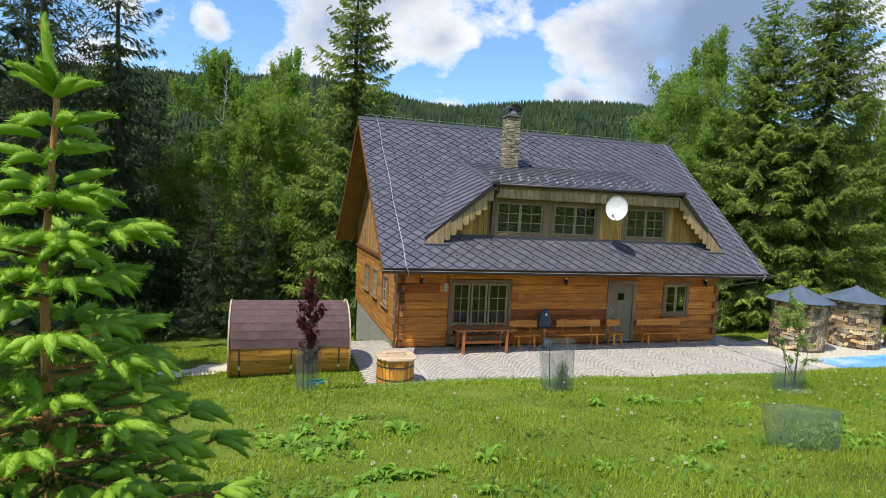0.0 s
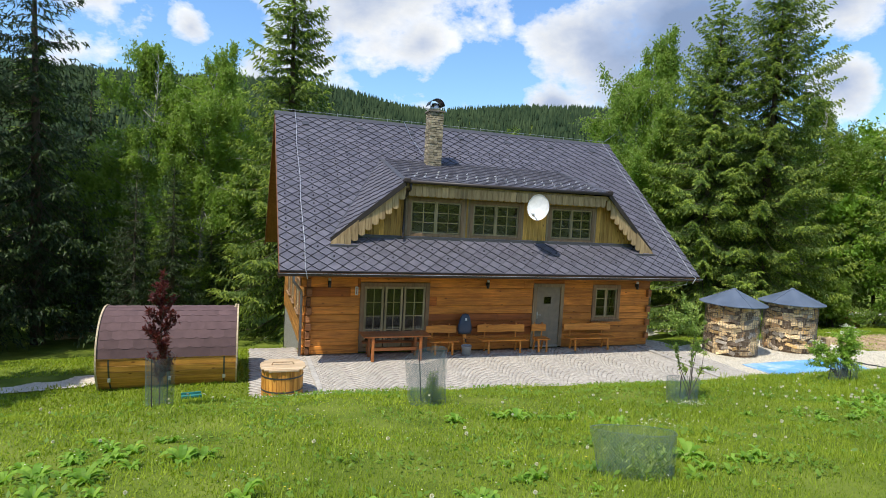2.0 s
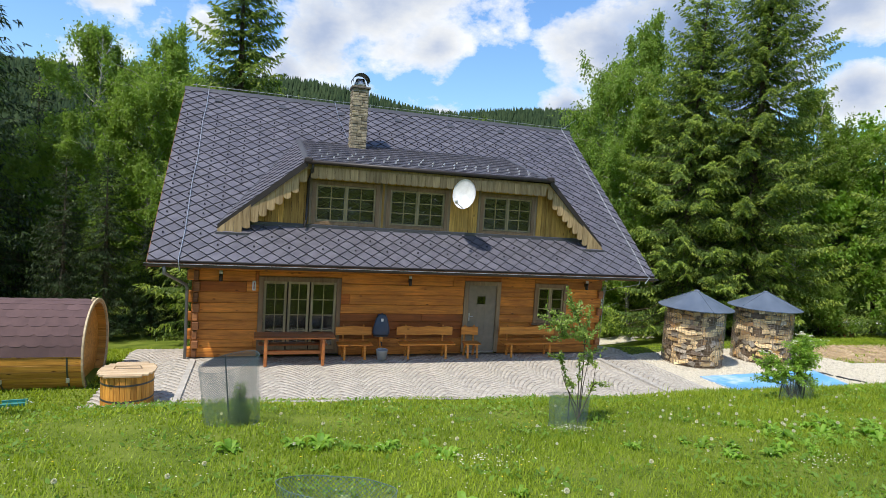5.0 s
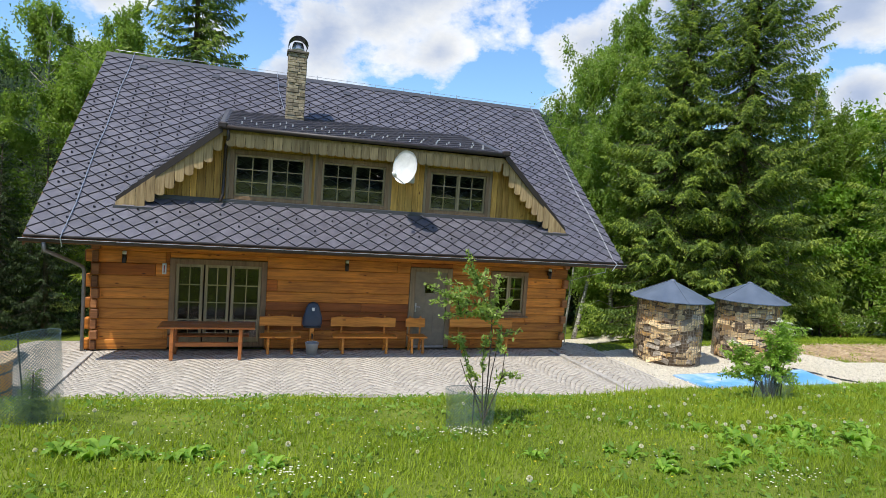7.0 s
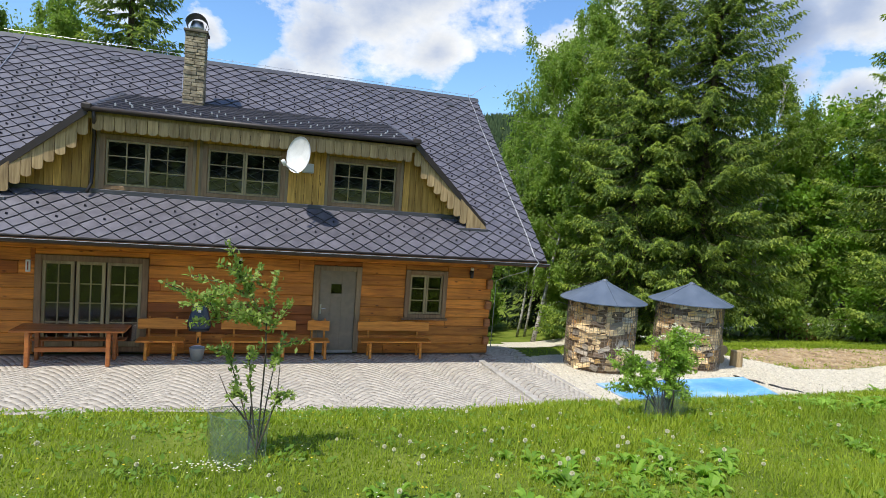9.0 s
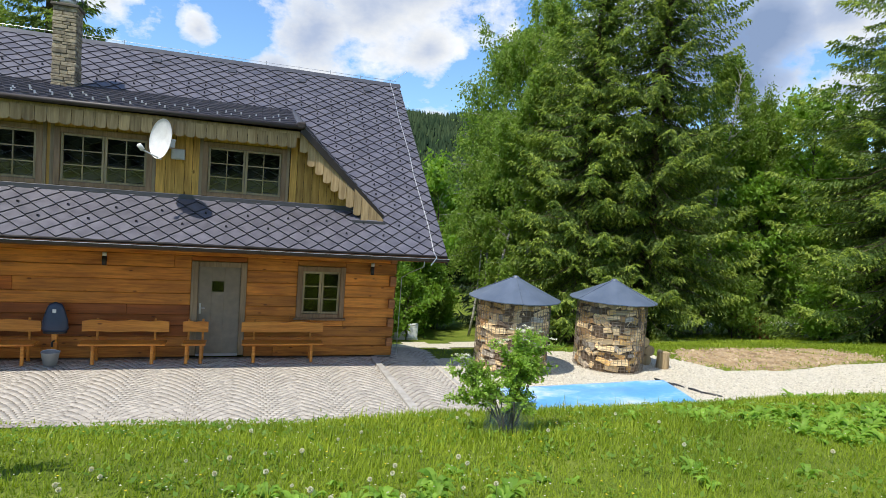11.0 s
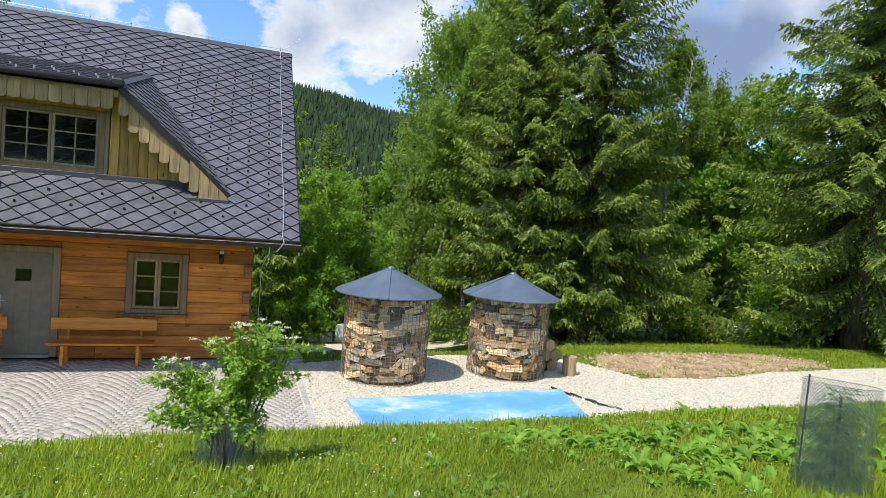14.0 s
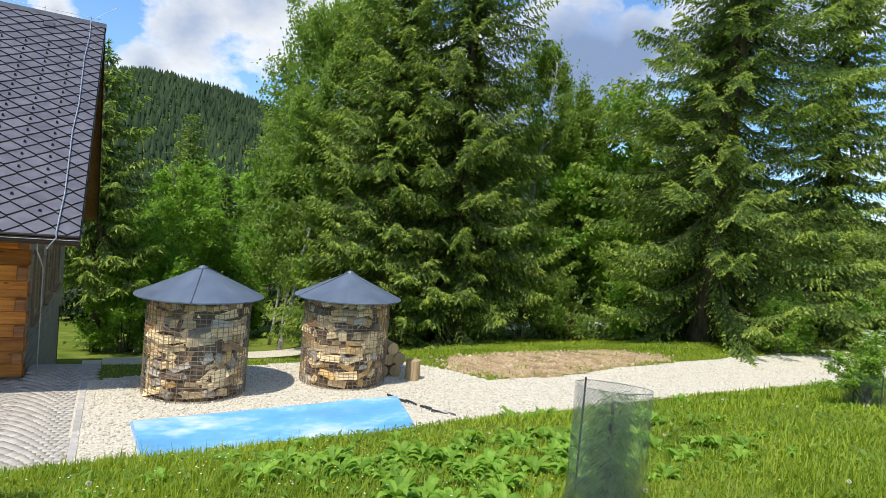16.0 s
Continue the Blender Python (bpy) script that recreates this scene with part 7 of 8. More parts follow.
# ---- garden plants in mesh guards ----
M_MESH = plain("green_plastic_mesh", (0.11, 0.165, 0.18), 0.4)
M_MESHDARK = plain("dark_green_plastic_mesh", (0.03, 0.055, 0.05), 0.45)
M_STAKE = plain("dark_stake", (0.05, 0.045, 0.04), 0.8)
M_REDLEAF = leafy("red_leaves", (0.045, 0.010, 0.010), (0.13, 0.035, 0.028), (0.25, 0.04, 0.03), 0.3)
M_APPLELEAF = leafy("apple_leaves", (0.16, 0.24, 0.045), (0.42, 0.50, 0.14), (0.36, 0.52, 0.09), 0.4)
M_ELDER = leafy("elder_leaves", (0.14, 0.255, 0.035), (0.40, 0.56, 0.10), (0.42, 0.64, 0.06), 0.45)
M_BLOSSOM = leafy("cream_blossom", (0.62, 0.60, 0.42), (0.80, 0.78, 0.62), (0.6, 0.6, 0.4), 0.2)
M_TWIG = plain("twig_bark", (0.11, 0.085, 0.06), 0.9)


def guard(label, x, y, r, h, oval=1.0, turn=0.0, cell=0.034, flare=0.0, wire=0.0027, lean=0.0, sag=0.05, sweep=1.0, stakes=2, tip=0.0, mat=None):
    """A tube of diamond plastic mesh held by stakes."""
    z0, mat = ground_z(x, y) - 0.02, mat or M_MESH
    t = thing("mesh_guard", label, "plant guard", pose(x, y, z0, lean, tip, turn), group="mesh plant guards")
    per = 2 * math.pi * r * sweep
    n = int(per / cell)
    rows = max(4, int(h / 0.06))
    zs = np.linspace(0, 1, rows + 1)
    V, F = [], []
    off = 0
    for d in (-1, 1):
        for k in range(n):
            a = (k / n + d * zs * h / cell / n * 0.9) % 1.0
            wrapped = np.abs(np.diff(a)) > 0.5
            ang = a * 2 * math.pi * sweep
            rad = r * (1 + flare * zs) * (1 + 0.035 * np.sin(ang * 3 + x * 5) + 0.02 * np.sin(ang * 7 + zs * 4))
            top = h - sag * h * (0.5 + 0.5 * np.sin(ang + x * 3)) * 1.0
            p = np.stack([rad * np.cos(ang), rad * np.sin(ang) * oval, zs * top], 1)
            tang = np.stack([-np.sin(ang), np.cos(ang) * oval, np.zeros_like(ang)], 1)
            V.append(p - tang * wire)
            V.append(p + tang * wire)
            m = rows + 1
            for i in range(rows):
                if not wrapped[i]:
                    F.append((off + i, off + i + 1, off + m + i + 1, off + m + i))
            off += 2 * m
    me = raw_mesh("mesh_tube", np.concatenate(V), np.array(F), mat)
    part("mesh_tube", me, None, t)
    for q in (1.0, 0.0):
        band, pts = Geo(), []
        for ang in np.linspace(0, 2 * math.pi * sweep, 49):
            rad = r * (1 + flare * q) * (1 + 0.035 * math.sin(ang * 3 + x * 5) + 0.02 * math.sin(ang * 7 + q * 4))
            pts.append((rad * math.cos(ang), rad * math.sin(ang) * oval, q * (h - sag * h * (0.5 + 0.5 * math.sin(ang + x * 3)))))
        band.tube(pts, 0.003, 4, cap=False)
        part("edge_band", band, mat, t)
    for k in range(stakes):
        a = 2 * math.pi * sweep * (k + 0.25) / max(1, stakes)
        part("stake", Geo().tube([(r * 1.02 * math.cos(a), r * 1.02 * oval * math.sin(a), -0.05), (r * (1 + flare) * 1.02 * math.cos(a), r * (1 + flare) * 1.02 * oval * math.sin(a), h * 0.97)], 0.009, 6), M_STAKE, t)
    return t


def leaves_on(name, segs, count, leaf, ratio, material, seed, spread=0.6, up=0.3, fold=0.0):
    rng = np.random.default_rng(seed)
    b, e = np.array([s[0] for s in segs], float), np.array([s[1] for s in segs], float)
    ln = np.linalg.norm(e - b, axis=1)
    ix = rng.choice(len(segs), count, p=ln / ln.sum())
    t = rng.uniform(0, 1.05, count)[:, None]
    P = b[ix] * (1 - t) + e[ix] * t + rng.normal(0, leaf * spread * 0.4, (count, 3))
    D = unit(rng.normal(0, 0.8, (count, 3)) + unit(e[ix] - b[ix]) * 0.7 + np.array([0, 0, up]))
    W = unit(np.cross(D, unit(rng.normal(0, 0.55, (count, 3)) + np.array([0, 0, 1.0]))))
    return blade_mesh(name, P, D, W, leaf * rng.uniform(0.6, 1.3, count), leaf * ratio * rng.uniform(0.7, 1.3, count), material)


def stems_of(pts_list, radii):
    g = Geo()
    for pts in pts_list:
        g.tube(pts, list(np.linspace(radii[0], radii[1], len(pts))), 6)
    return g


# red-leaved columnar tree by the sauna
def red_tree():
    x, y = -3.12, -5.65
    z = ground_z(x, y)
    t = thing("red_shrub", "slender dark red-leaved ornamental tree in a mesh guard", "shrub", pose(x, y, z))
    rng = random.Random(4)
    lines, segs = [[(0, 0, 0), (0.01, 0.02, 1.2), (0.02, 0, 2.45)]], []
    for k in range(34):
        z0 = 0.45 + k * 0.052
        a = rng.uniform(0, 6.28)
        ln = np.interp(z0, [0.4, 1.0, 1.6, 2.4], [0.25, 0.42, 0.36, 0.14]) * rng.uniform(0.6, 1.15)
        p, q = Vector((0.01, 0.01, z0)), Vector((ln * 0.75 * math.cos(a), ln * 0.75 * math.sin(a), z0 + ln * 0.9))
        lines.append([p, (p + q) / 2 + Vector((0, 0, -0.02)), q])
        segs.append((p, q))
    segs.append(((0, 0, 1.6), (0.02, 0, 2.45)))
    part("stem", stems_of(lines, (0.012, 0.003)), M_TWIG, t)
    part("foliage", leaves_on("foliage", segs, 2300, 0.085, 0.42, M_REDLEAF, 3), None, t)


red_tree()
guard("tall grey-green mesh guard round the red shrub", -3.12, -5.65, 0.24, 1.0, turn=20, flare=0.05)


def apple_tree():
    x, y = 6.22, -8.72
    t = thing("apple_tree", "young multi-stemmed apple tree with sparse leaves", "fruit tree", pose(x, y, ground_z(x, y)))
    rng = random.Random(6)
    main = [[(0.0, 0, 0), (0.02, 0, 0.5), (0.04, 0.03, 1.0), (0.03, 0.03, 1.30), (-0.11, 0.0, 1.55), (-0.26, 0.0, 1.84), (-0.33, 0.0, 2.04)],
            [(0.02, 0, 0.1), (0.08, 0.05, 0.6), (0.14, 0.05, 0.98)],
            [(-0.02, 0, 0.12), (-0.16, 0.1, 0.55), (-0.29, 0.1, 0.98)],
            [(0.03, 0, 0.15), (0.16, -0.08, 0.6), (0.17, -0.1, 0.92)],
            [(-0.02, 0, 0.2), (-0.08, -0.08, 0.7), (-0.11, -0.1, 1.08)],
            [(-0.04, 0, 0.3), (-0.26, -0.05, 0.6), (-0.36, -0.05, 0.84)]]
    lines, segs = [list(m) for m in main], []
    segs += [(main[0][3], main[0][4]), (main[0][4], main[0][5]), (main[0][4], main[0][5]), (main[0][5], main[0][6]), (main[2][1], main[2][2]), (main[4][1], main[4][2])]
    for b, e in (((-0.11, 0, 1.55), (-0.64, 0.0, 1.74)), ((-0.05, 0, 1.45), (-0.68, 0.05, 1.46)), ((0.0, 0, 1.38), (-0.59, -0.1, 1.33)), ((0.03, 0.03, 1.25), (0.10, 0.05, 1.76)), ((0.04, 0.03, 1.2), (0.24, 0.0, 1.50)),
                 ((-0.2, 0, 1.7), (-0.40, -0.1, 1.86)), ((-0.15, 0, 1.6), (-0.05, 0.12, 1.82)), ((0.02, 0, 1.3), (-0.25, 0.15, 1.32)), ((-0.2, 0, 1.6), (-0.45, 0.12, 1.60)), ((-0.08, -0.1, 1.0), (-0.02, -0.1, 1.12)),
                 ((-0.26, 0.1, 0.9), (-0.32, 0.1, 1.08)), ((0.13, 0.05, 0.9), (0.16, 0.02, 1.05)), ((0.12, -0.06, 0.5), (0.20, -0.05, 0.66)), ((-0.1, 0, 0.55), (-0.2, -0.05, 0.68))):
        lines.append([b, tuple((p + q) / 2 + 0.02 for p, q in zip(b, e)), e])
        segs.append((b, e))
    for k in range(26):
        b, e = segs[rng.randrange(len(segs))]
        f = rng.uniform(0.2, 0.9)
        p = Vector(b).lerp(Vector(e), f)
        q = p + Vector((rng.gauss(0, 0.11), rng.gauss(0, 0.11), rng.uniform(-0.02, 0.16)))
        lines.append([p, q])
        segs.append((p, q))
    g = stems_of([l for l in lines[:6]], (0.0095, 0.0035))
    for l in lines[6:]:
        g.tube(l, 0.0045, 4)
    part("stem", g, M_TWIG, t)
    part("foliage", leaves_on("foliage", segs, 2700, 0.056, 0.5, M_APPLELEAF, 8, up=0.1, spread=0.75), None, t)


apple_tree()
guard("low grey-green mesh guard round the apple tree", 6.05, -8.74, 0.27, 0.50, turn=-30, flare=0.10, oval=0.7, stakes=1)


def elder(x, y, size, seed, label):
    t = thing("elder_bush", label, "shrub", pose(x, y, ground_z(x, y)) @ Matrix.Scale(size, 4))
    rng = random.Random(seed)
    lines, segs, heads = [], [], []
    ends = [(0.70, 0.25, 1.46), (0.56, 0.15, 1.32), (0.50, 0.2, 1.54), (0.34, 0.1, 1.58), (0.22, 0.0, 1.50), (0.08, 0.0, 1.58), (-0.12, 0.1, 1.40), (0.34, 0.0, 1.28), (0.06, -0.1, 1.24), (0.18, 0.3, 1.20), (0.22, 0.1, 0.98), (0.05, 0.0, 0.9),
            (-0.50, 0.40, 1.06), (-0.66, 0.46, 1.12), (-0.74, 0.50, 0.84), (-0.84, 0.45, 0.50), (-0.56, 0.20, 0.60), (-0.50, 0.55, 0.72), (-0.36, 0.15, 0.80), (-0.08, -0.2, 0.60), (0.14, -0.1, 0.62)]
    for e in ends:
        e = Vector(e)
        b = Vector((rng.gauss(0.0, 0.05), rng.gauss(0, 0.05), 0.0))
        m = b.lerp(e, 0.5) + Vector((0.10 if e.x < 0 else 0.04, 0, 0.14))
        lines.append([b, m, e])
        for k in range(11):
            f = rng.uniform(0.45, 1.0)
            p = b.lerp(m, min(1, f * 2)) if f < 0.5 else m.lerp(e, f * 2 - 1)
            q = p + Vector((rng.gauss(0, 0.16), rng.gauss(0, 0.16), rng.uniform(-0.06, 0.14)))
            lines.append([p, q])
            segs.append((p, q))
        segs.append((m, e))
        heads += [e + Vector((rng.gauss(0, 0.15), rng.gauss(0, 0.15), rng.uniform(0.0, 0.09))) for _ in range(3)] if e.z > 1.3 or e.z > 1.05 and e.x < 0 else []
    g = Geo()
    for l in lines:
        g.tube(l, list(np.linspace(0.014 if len(l) == 3 else 0.004, 0.003, len(l))), 5)
    part("stem", g, M_TWIG, t)
    part("foliage", leaves_on("foliage", segs, 9600, 0.062, 0.6, M_ELDER, seed, up=-0.05, spread=1.0), None, t)
    rn = np.random.default_rng(seed)
    P, D, W = [], [], []
    for h in heads:
        n = 44
        c = np.array(h) + np.concatenate([rn.normal(0, 0.026, (n, 2)), rn.normal(0, 0.006, (n, 1))], 1)
        P.append(c)
        D.append(unit(np.concatenate([rn.normal(0, 1, (n, 2)), rn.normal(0.3, 0.3, (n, 1))], 1)))
    P, D = np.concatenate(P), np.concatenate(D)
    W = unit(np.cross(D, np.array([0.0, 0.1, 1.0])))
    part("blossoms", blade_mesh("blossoms", P, D, W, np.full(len(P), 0.022), np.full(len(P), 0.02), M_BLOSSOM), None, t, "flat cream flower heads")


elder(11.86, -7.5, 0.80, 2, "leafy elder bush with flat cream flower heads")
guard("bluish mesh guard leaning round the elder bush", 11.98, -7.52, 0.22, 0.5, turn=10, flare=0.06)
guard("bluish mesh guard leaning round the elder bush", 11.74, -7.44, 0.15, 0.42, turn=50, flare=0.1, lean=6)
elder(24.4, -8.0, 0.75, 9, "small elder bush with cream flowers beyond the gravel")
guard("dark green mesh guard round a small bush", 24.4, -8.0, 0.34, 0.6, turn=10, mat=M_MESHDARK)

YOUNG = spruce_meshes(31, 0.85, 0.19, 14, 0.045, 0.024, M_SPRUCE, clear=0.05, slim=0.25)
for x, y, s in ((1.44, -7.9, 0.62), (17.0, -9.42, 1.05)):
    plant_tree("young_conifer", YOUNG, x, y, "small young dark conifer growing inside a mesh guard", "conifer", s, 30, M_BARK, sink=0.0)
guard("tall bluish mesh guard with a raised flap before the terrace", 1.36, -7.92, 0.36, 0.94, turn=15, flare=0.10, oval=0.6, sag=0.14, tip=-5, wire=0.003, stakes=1)
guard("wide low mesh guard standing in the meadow", 2.2, -12.38, 0.38, 0.54, turn=-35, flare=0.12, oval=0.6, cell=0.036, stakes=0, sag=0.16, tip=-6, wire=0.0032)
guard("tall round mesh guard over a young conifer", 16.98, -9.42, 0.305, 1.06, turn=0, flare=-0.02, cell=0.032, wire=0.0024, sag=0.06, stakes=1)
weed_segs = [((0.05 * math.cos(a), 0.05 * math.sin(a), 0), (0.3 * math.cos(a), 0.3 * math.sin(a), 0.28)) for a in np.linspace(0, 6, 9)]
wd = thing("weed_clump", "pale grassy weeds inside the wide mesh guard", "weeds", pose(2.24, -12.38, ground_z(2.24, -12.38)))
part("foliage", leaves_on("foliage", weed_segs, 420, 0.09, 0.25, M_APPLELEAF, 4, up=0.6, spread=1.4), None, wd)

# ---- the young spruce beside the first steps of the walk ----
M_SHOOT = leafy("fresh_spruce_needles", (0.15, 0.30, 0.02), (0.36, 0.54, 0.06), (0.45, 0.68, 0.05), 0.38)
M_OLDNEEDLE = leafy("old_spruce_needles", (0.025, 0.065, 0.012), (0.07, 0.14, 0.03), (0.10, 0.2, 0.03), 0.25)
M_LEADER = plain("orange_shoot_bark", (0.46, 0.22, 0.07), 0.85)


def young_spruce():
    x, y = -4.50, -16.02
    z0 = ground_z(x, y)
    top = 4.865 - z0
    t = thing("young_spruce", "young spruce with bright yellow-green fresh shoots", "spruce tree", pose(x, y, z0))
    rng = np.random.default_rng(17)
    wood_g, stub = Geo(), Geo()
    axis = [(0.03, 0, 0), (0.02, 0, top * 0.5), (0.005, 0, top - 0.55), (0.03, 0, top - 0.18), (0.0, 0, top - 0.02)]
    wood_g.tube(axis, [0.030, 0.017, 0.008, 0.006, 0.003], 9)
    fresh, old = [], []

    def at_height(z):
        return np.array([np.interp(z, [a[2] for a in axis], [a[0] for a in axis]), 0.0, z])

    def shoot(p, d, ln, bag, fat, dens=2000, bend=0.0):
        """One twig with its needles standing out all round; fresh ones have a soft core."""
        n = int(ln * dens)
        tt = rng.uniform(0, 1, n) ** 0.9
        p, d = np.array(p, float), unit(np.array(d, float))
        a = np.cross(d, [0.3, 0.2, 0.9])
        a /= np.linalg.norm(a)
        b = np.cross(d, a)
        hook = np.array([0, 0, bend]) * ln
        ph = rng.uniform(0, 6.283, n)
        base = p + d * (tt * ln)[:, None] + hook * (tt ** 2)[:, None]
        along = unit(d + 2 * hook / ln * tt[:, None])
        out = a * np.cos(ph)[:, None] + b * np.sin(ph)[:, None]
        dd = unit(out * 0.85 + along * np.interp(tt, [0, 0.85, 1], [0.55, 0.8, 2.0])[:, None])
        soft = bag is fresh
        bag.append((base, dd, unit(np.cross(dd, along)), fat * rng.uniform(0.85, 1.15, n) * np.interp(tt, [0, 0.15, 0.8, 1], [0.7, 1, 1, 0.8]), np.full(n, 0.0034 if soft else 0.0032)))
        q = [p + d * ln * f + hook * f * f for f in (0, 0.35, 0.7, 1.0)]
        if soft:
            stub.tube([tuple(v) for v in q], [fat * 0.35, fat * 0.55, fat * 0.5, fat * 0.2], 6)
        else:
            wood_g.tube([tuple(v) for v in q[::3]], [0.004, 0.002], 3, cap=False)

    F1 = 0.0225
    shoot((0.022, 0, top - 0.16), (-0.10, 0, 1), 0.165, fresh, F1, bend=-0.05)
    for k in range(7):
        a = k * 0.9 + 0.2
        shoot(at_height(top - 0.17 + 0.012 * (k % 3)), (math.cos(a), math.sin(a), 1.0), rng.uniform(0.09, 0.125), fresh, F1, bend=-0.35)
    z, level = top - 0.245, 0
    while z > top - 1.4:
        dz = top - z
        seen = dz < 1.15
        reach = float(np.interp(dz, [0.2, 0.36, 0.42, 0.5, 0.75, 0.9, 1.05, 1.25, 1.5], [0.03, 0.03, 0.06, 0.12, 0.17, 0.21, 0.33, 0.50, 0.60]))
        nb = 7 if dz < 0.45 else 10
        for k in range(nb):
            a = k * 6.283 / nb + level * 0.55 + rng.normal(0, 0.12)
            L = reach * rng.uniform(0.6, 1.12) * (1.55 if dz > 0.5 and rng.random() < 0.08 else 1.0)
            rise = float(np.interp(dz, [0.2, 0.5, 1.0, 2.0], [0.3, 0.35, 0.12, 0.0]))
            d = unit(np.array([math.cos(a), math.sin(a), rise]))
            side = np.array([-math.sin(a), math.cos(a), 0])
            p0 = at_height(z + rng.normal(0, 0.012))
            dens = 1.0 if seen else 0.35
            if L > 0.06:
                wood_g.tube([tuple(p0), tuple(p0 + d * L)], [0.0065, 0.003], 4, cap=False)
                shoot(p0, d, L, old, 0.018, 1700 * dens)
                nn = max(1, int(L / 0.10))
                for i in range(nn):
                    f = (i + 0.8) / nn
                    p = p0 + d * L * f
                    for s in (-1, 1):
                        ln = (0.015 + 0.26 * L * (1 - f)) * rng.uniform(0.7, 1.2)
                        dd = unit(d * 0.8 + side * s * 0.8 + np.array([0, 0, rng.uniform(-0.2, 0.05)]))
                        if ln > 0.03:
                            shoot(p, dd, ln, old, 0.017, 1700 * dens)
                        q = p + dd * ln
                        for w in ((0.0,) if ln < 0.05 else (-0.6, 0.0, 0.6)):
                            shoot(q, dd + d * w + np.array([0, 0, rng.uniform(0.0, 0.35)]), rng.uniform(0.06, 0.095), fresh, F1 * rng.uniform(0.85, 1.05), 1200 * dens, bend=rng.uniform(-0.75, -0.2))
            for s in (-1, 0, 1) if L > 0.06 else (0,):
                shoot(p0 + d * L, d + side * s * 0.65 + np.array([0, 0, 0.15]), rng.uniform(0.075, 0.115), fresh, F1, 1200 * dens, bend=rng.uniform(-0.6, -0.15))
        z -= rng.uniform(0.05, 0.07) if dz < 0.4 else rng.uniform(0.085, 0.11)
        level += 1
    part("trunk", wood_g, M_LEADER, t, "orange-brown young trunk")
    part("fresh_growth", stub, M_SHOOT, t, "soft bright yellow-green shoots", smooth=True)
    for nm, bag, m in (("fresh_foliage", fresh, M_SHOOT), ("dark_foliage", old, M_OLDNEEDLE)):
        arr = [np.concatenate([b[i] for b in bag]) for i in range(5)]
        part(nm, blade_mesh(nm, *arr, m, kite=False), None, t)


young_spruce()

# ---- meadow: grass, docks, dandelion clocks ----
M_GRASS = leafy("grass_blades", (0.070, 0.132, 0.008), (0.36, 0.44, 0.034), (0.40, 0.52, 0.022), 0.37, patch=0.5, spec=0.25)
M_DOCK = leafy("dock_leaves", (0.12, 0.25, 0.022), (0.33, 0.50, 0.065), (0.34, 0.58, 0.04), 0.4)
M_CLOCK = plain("dandelion_down", (0.74, 0.72, 0.50), 0.95)
M_STALK = plain("flower_stalk", (0.16, 0.24, 0.06), 0.8)
M_YELLOW = leafy("yellow_petals", (0.65, 0.45, 0.02), (0.80, 0.62, 0.04), (0.6, 0.5, 0.02), 0.2)
TRODDEN = [(-4.0, -17.5), (0.5, -16.6), (3.6, -14.9), (9.5, -13.8), (13.5, -12.6)]


def from_track(x, y):
    """Distance from the trodden line along the top of the meadow."""
    d = np.full(np.shape(x), 1e9)
    for (ax, ay), (bx, by) in zip(TRODDEN, TRODDEN[1:]):
        f = np.clip(((x - ax) * (bx - ax) + (y - ay) * (by - ay)) / ((bx - ax) ** 2 + (by - ay) ** 2), 0, 1)
        d = np.minimum(d, np.hypot(x - ax - f * (bx - ax), y - ay - f * (by - ay)))
    return d


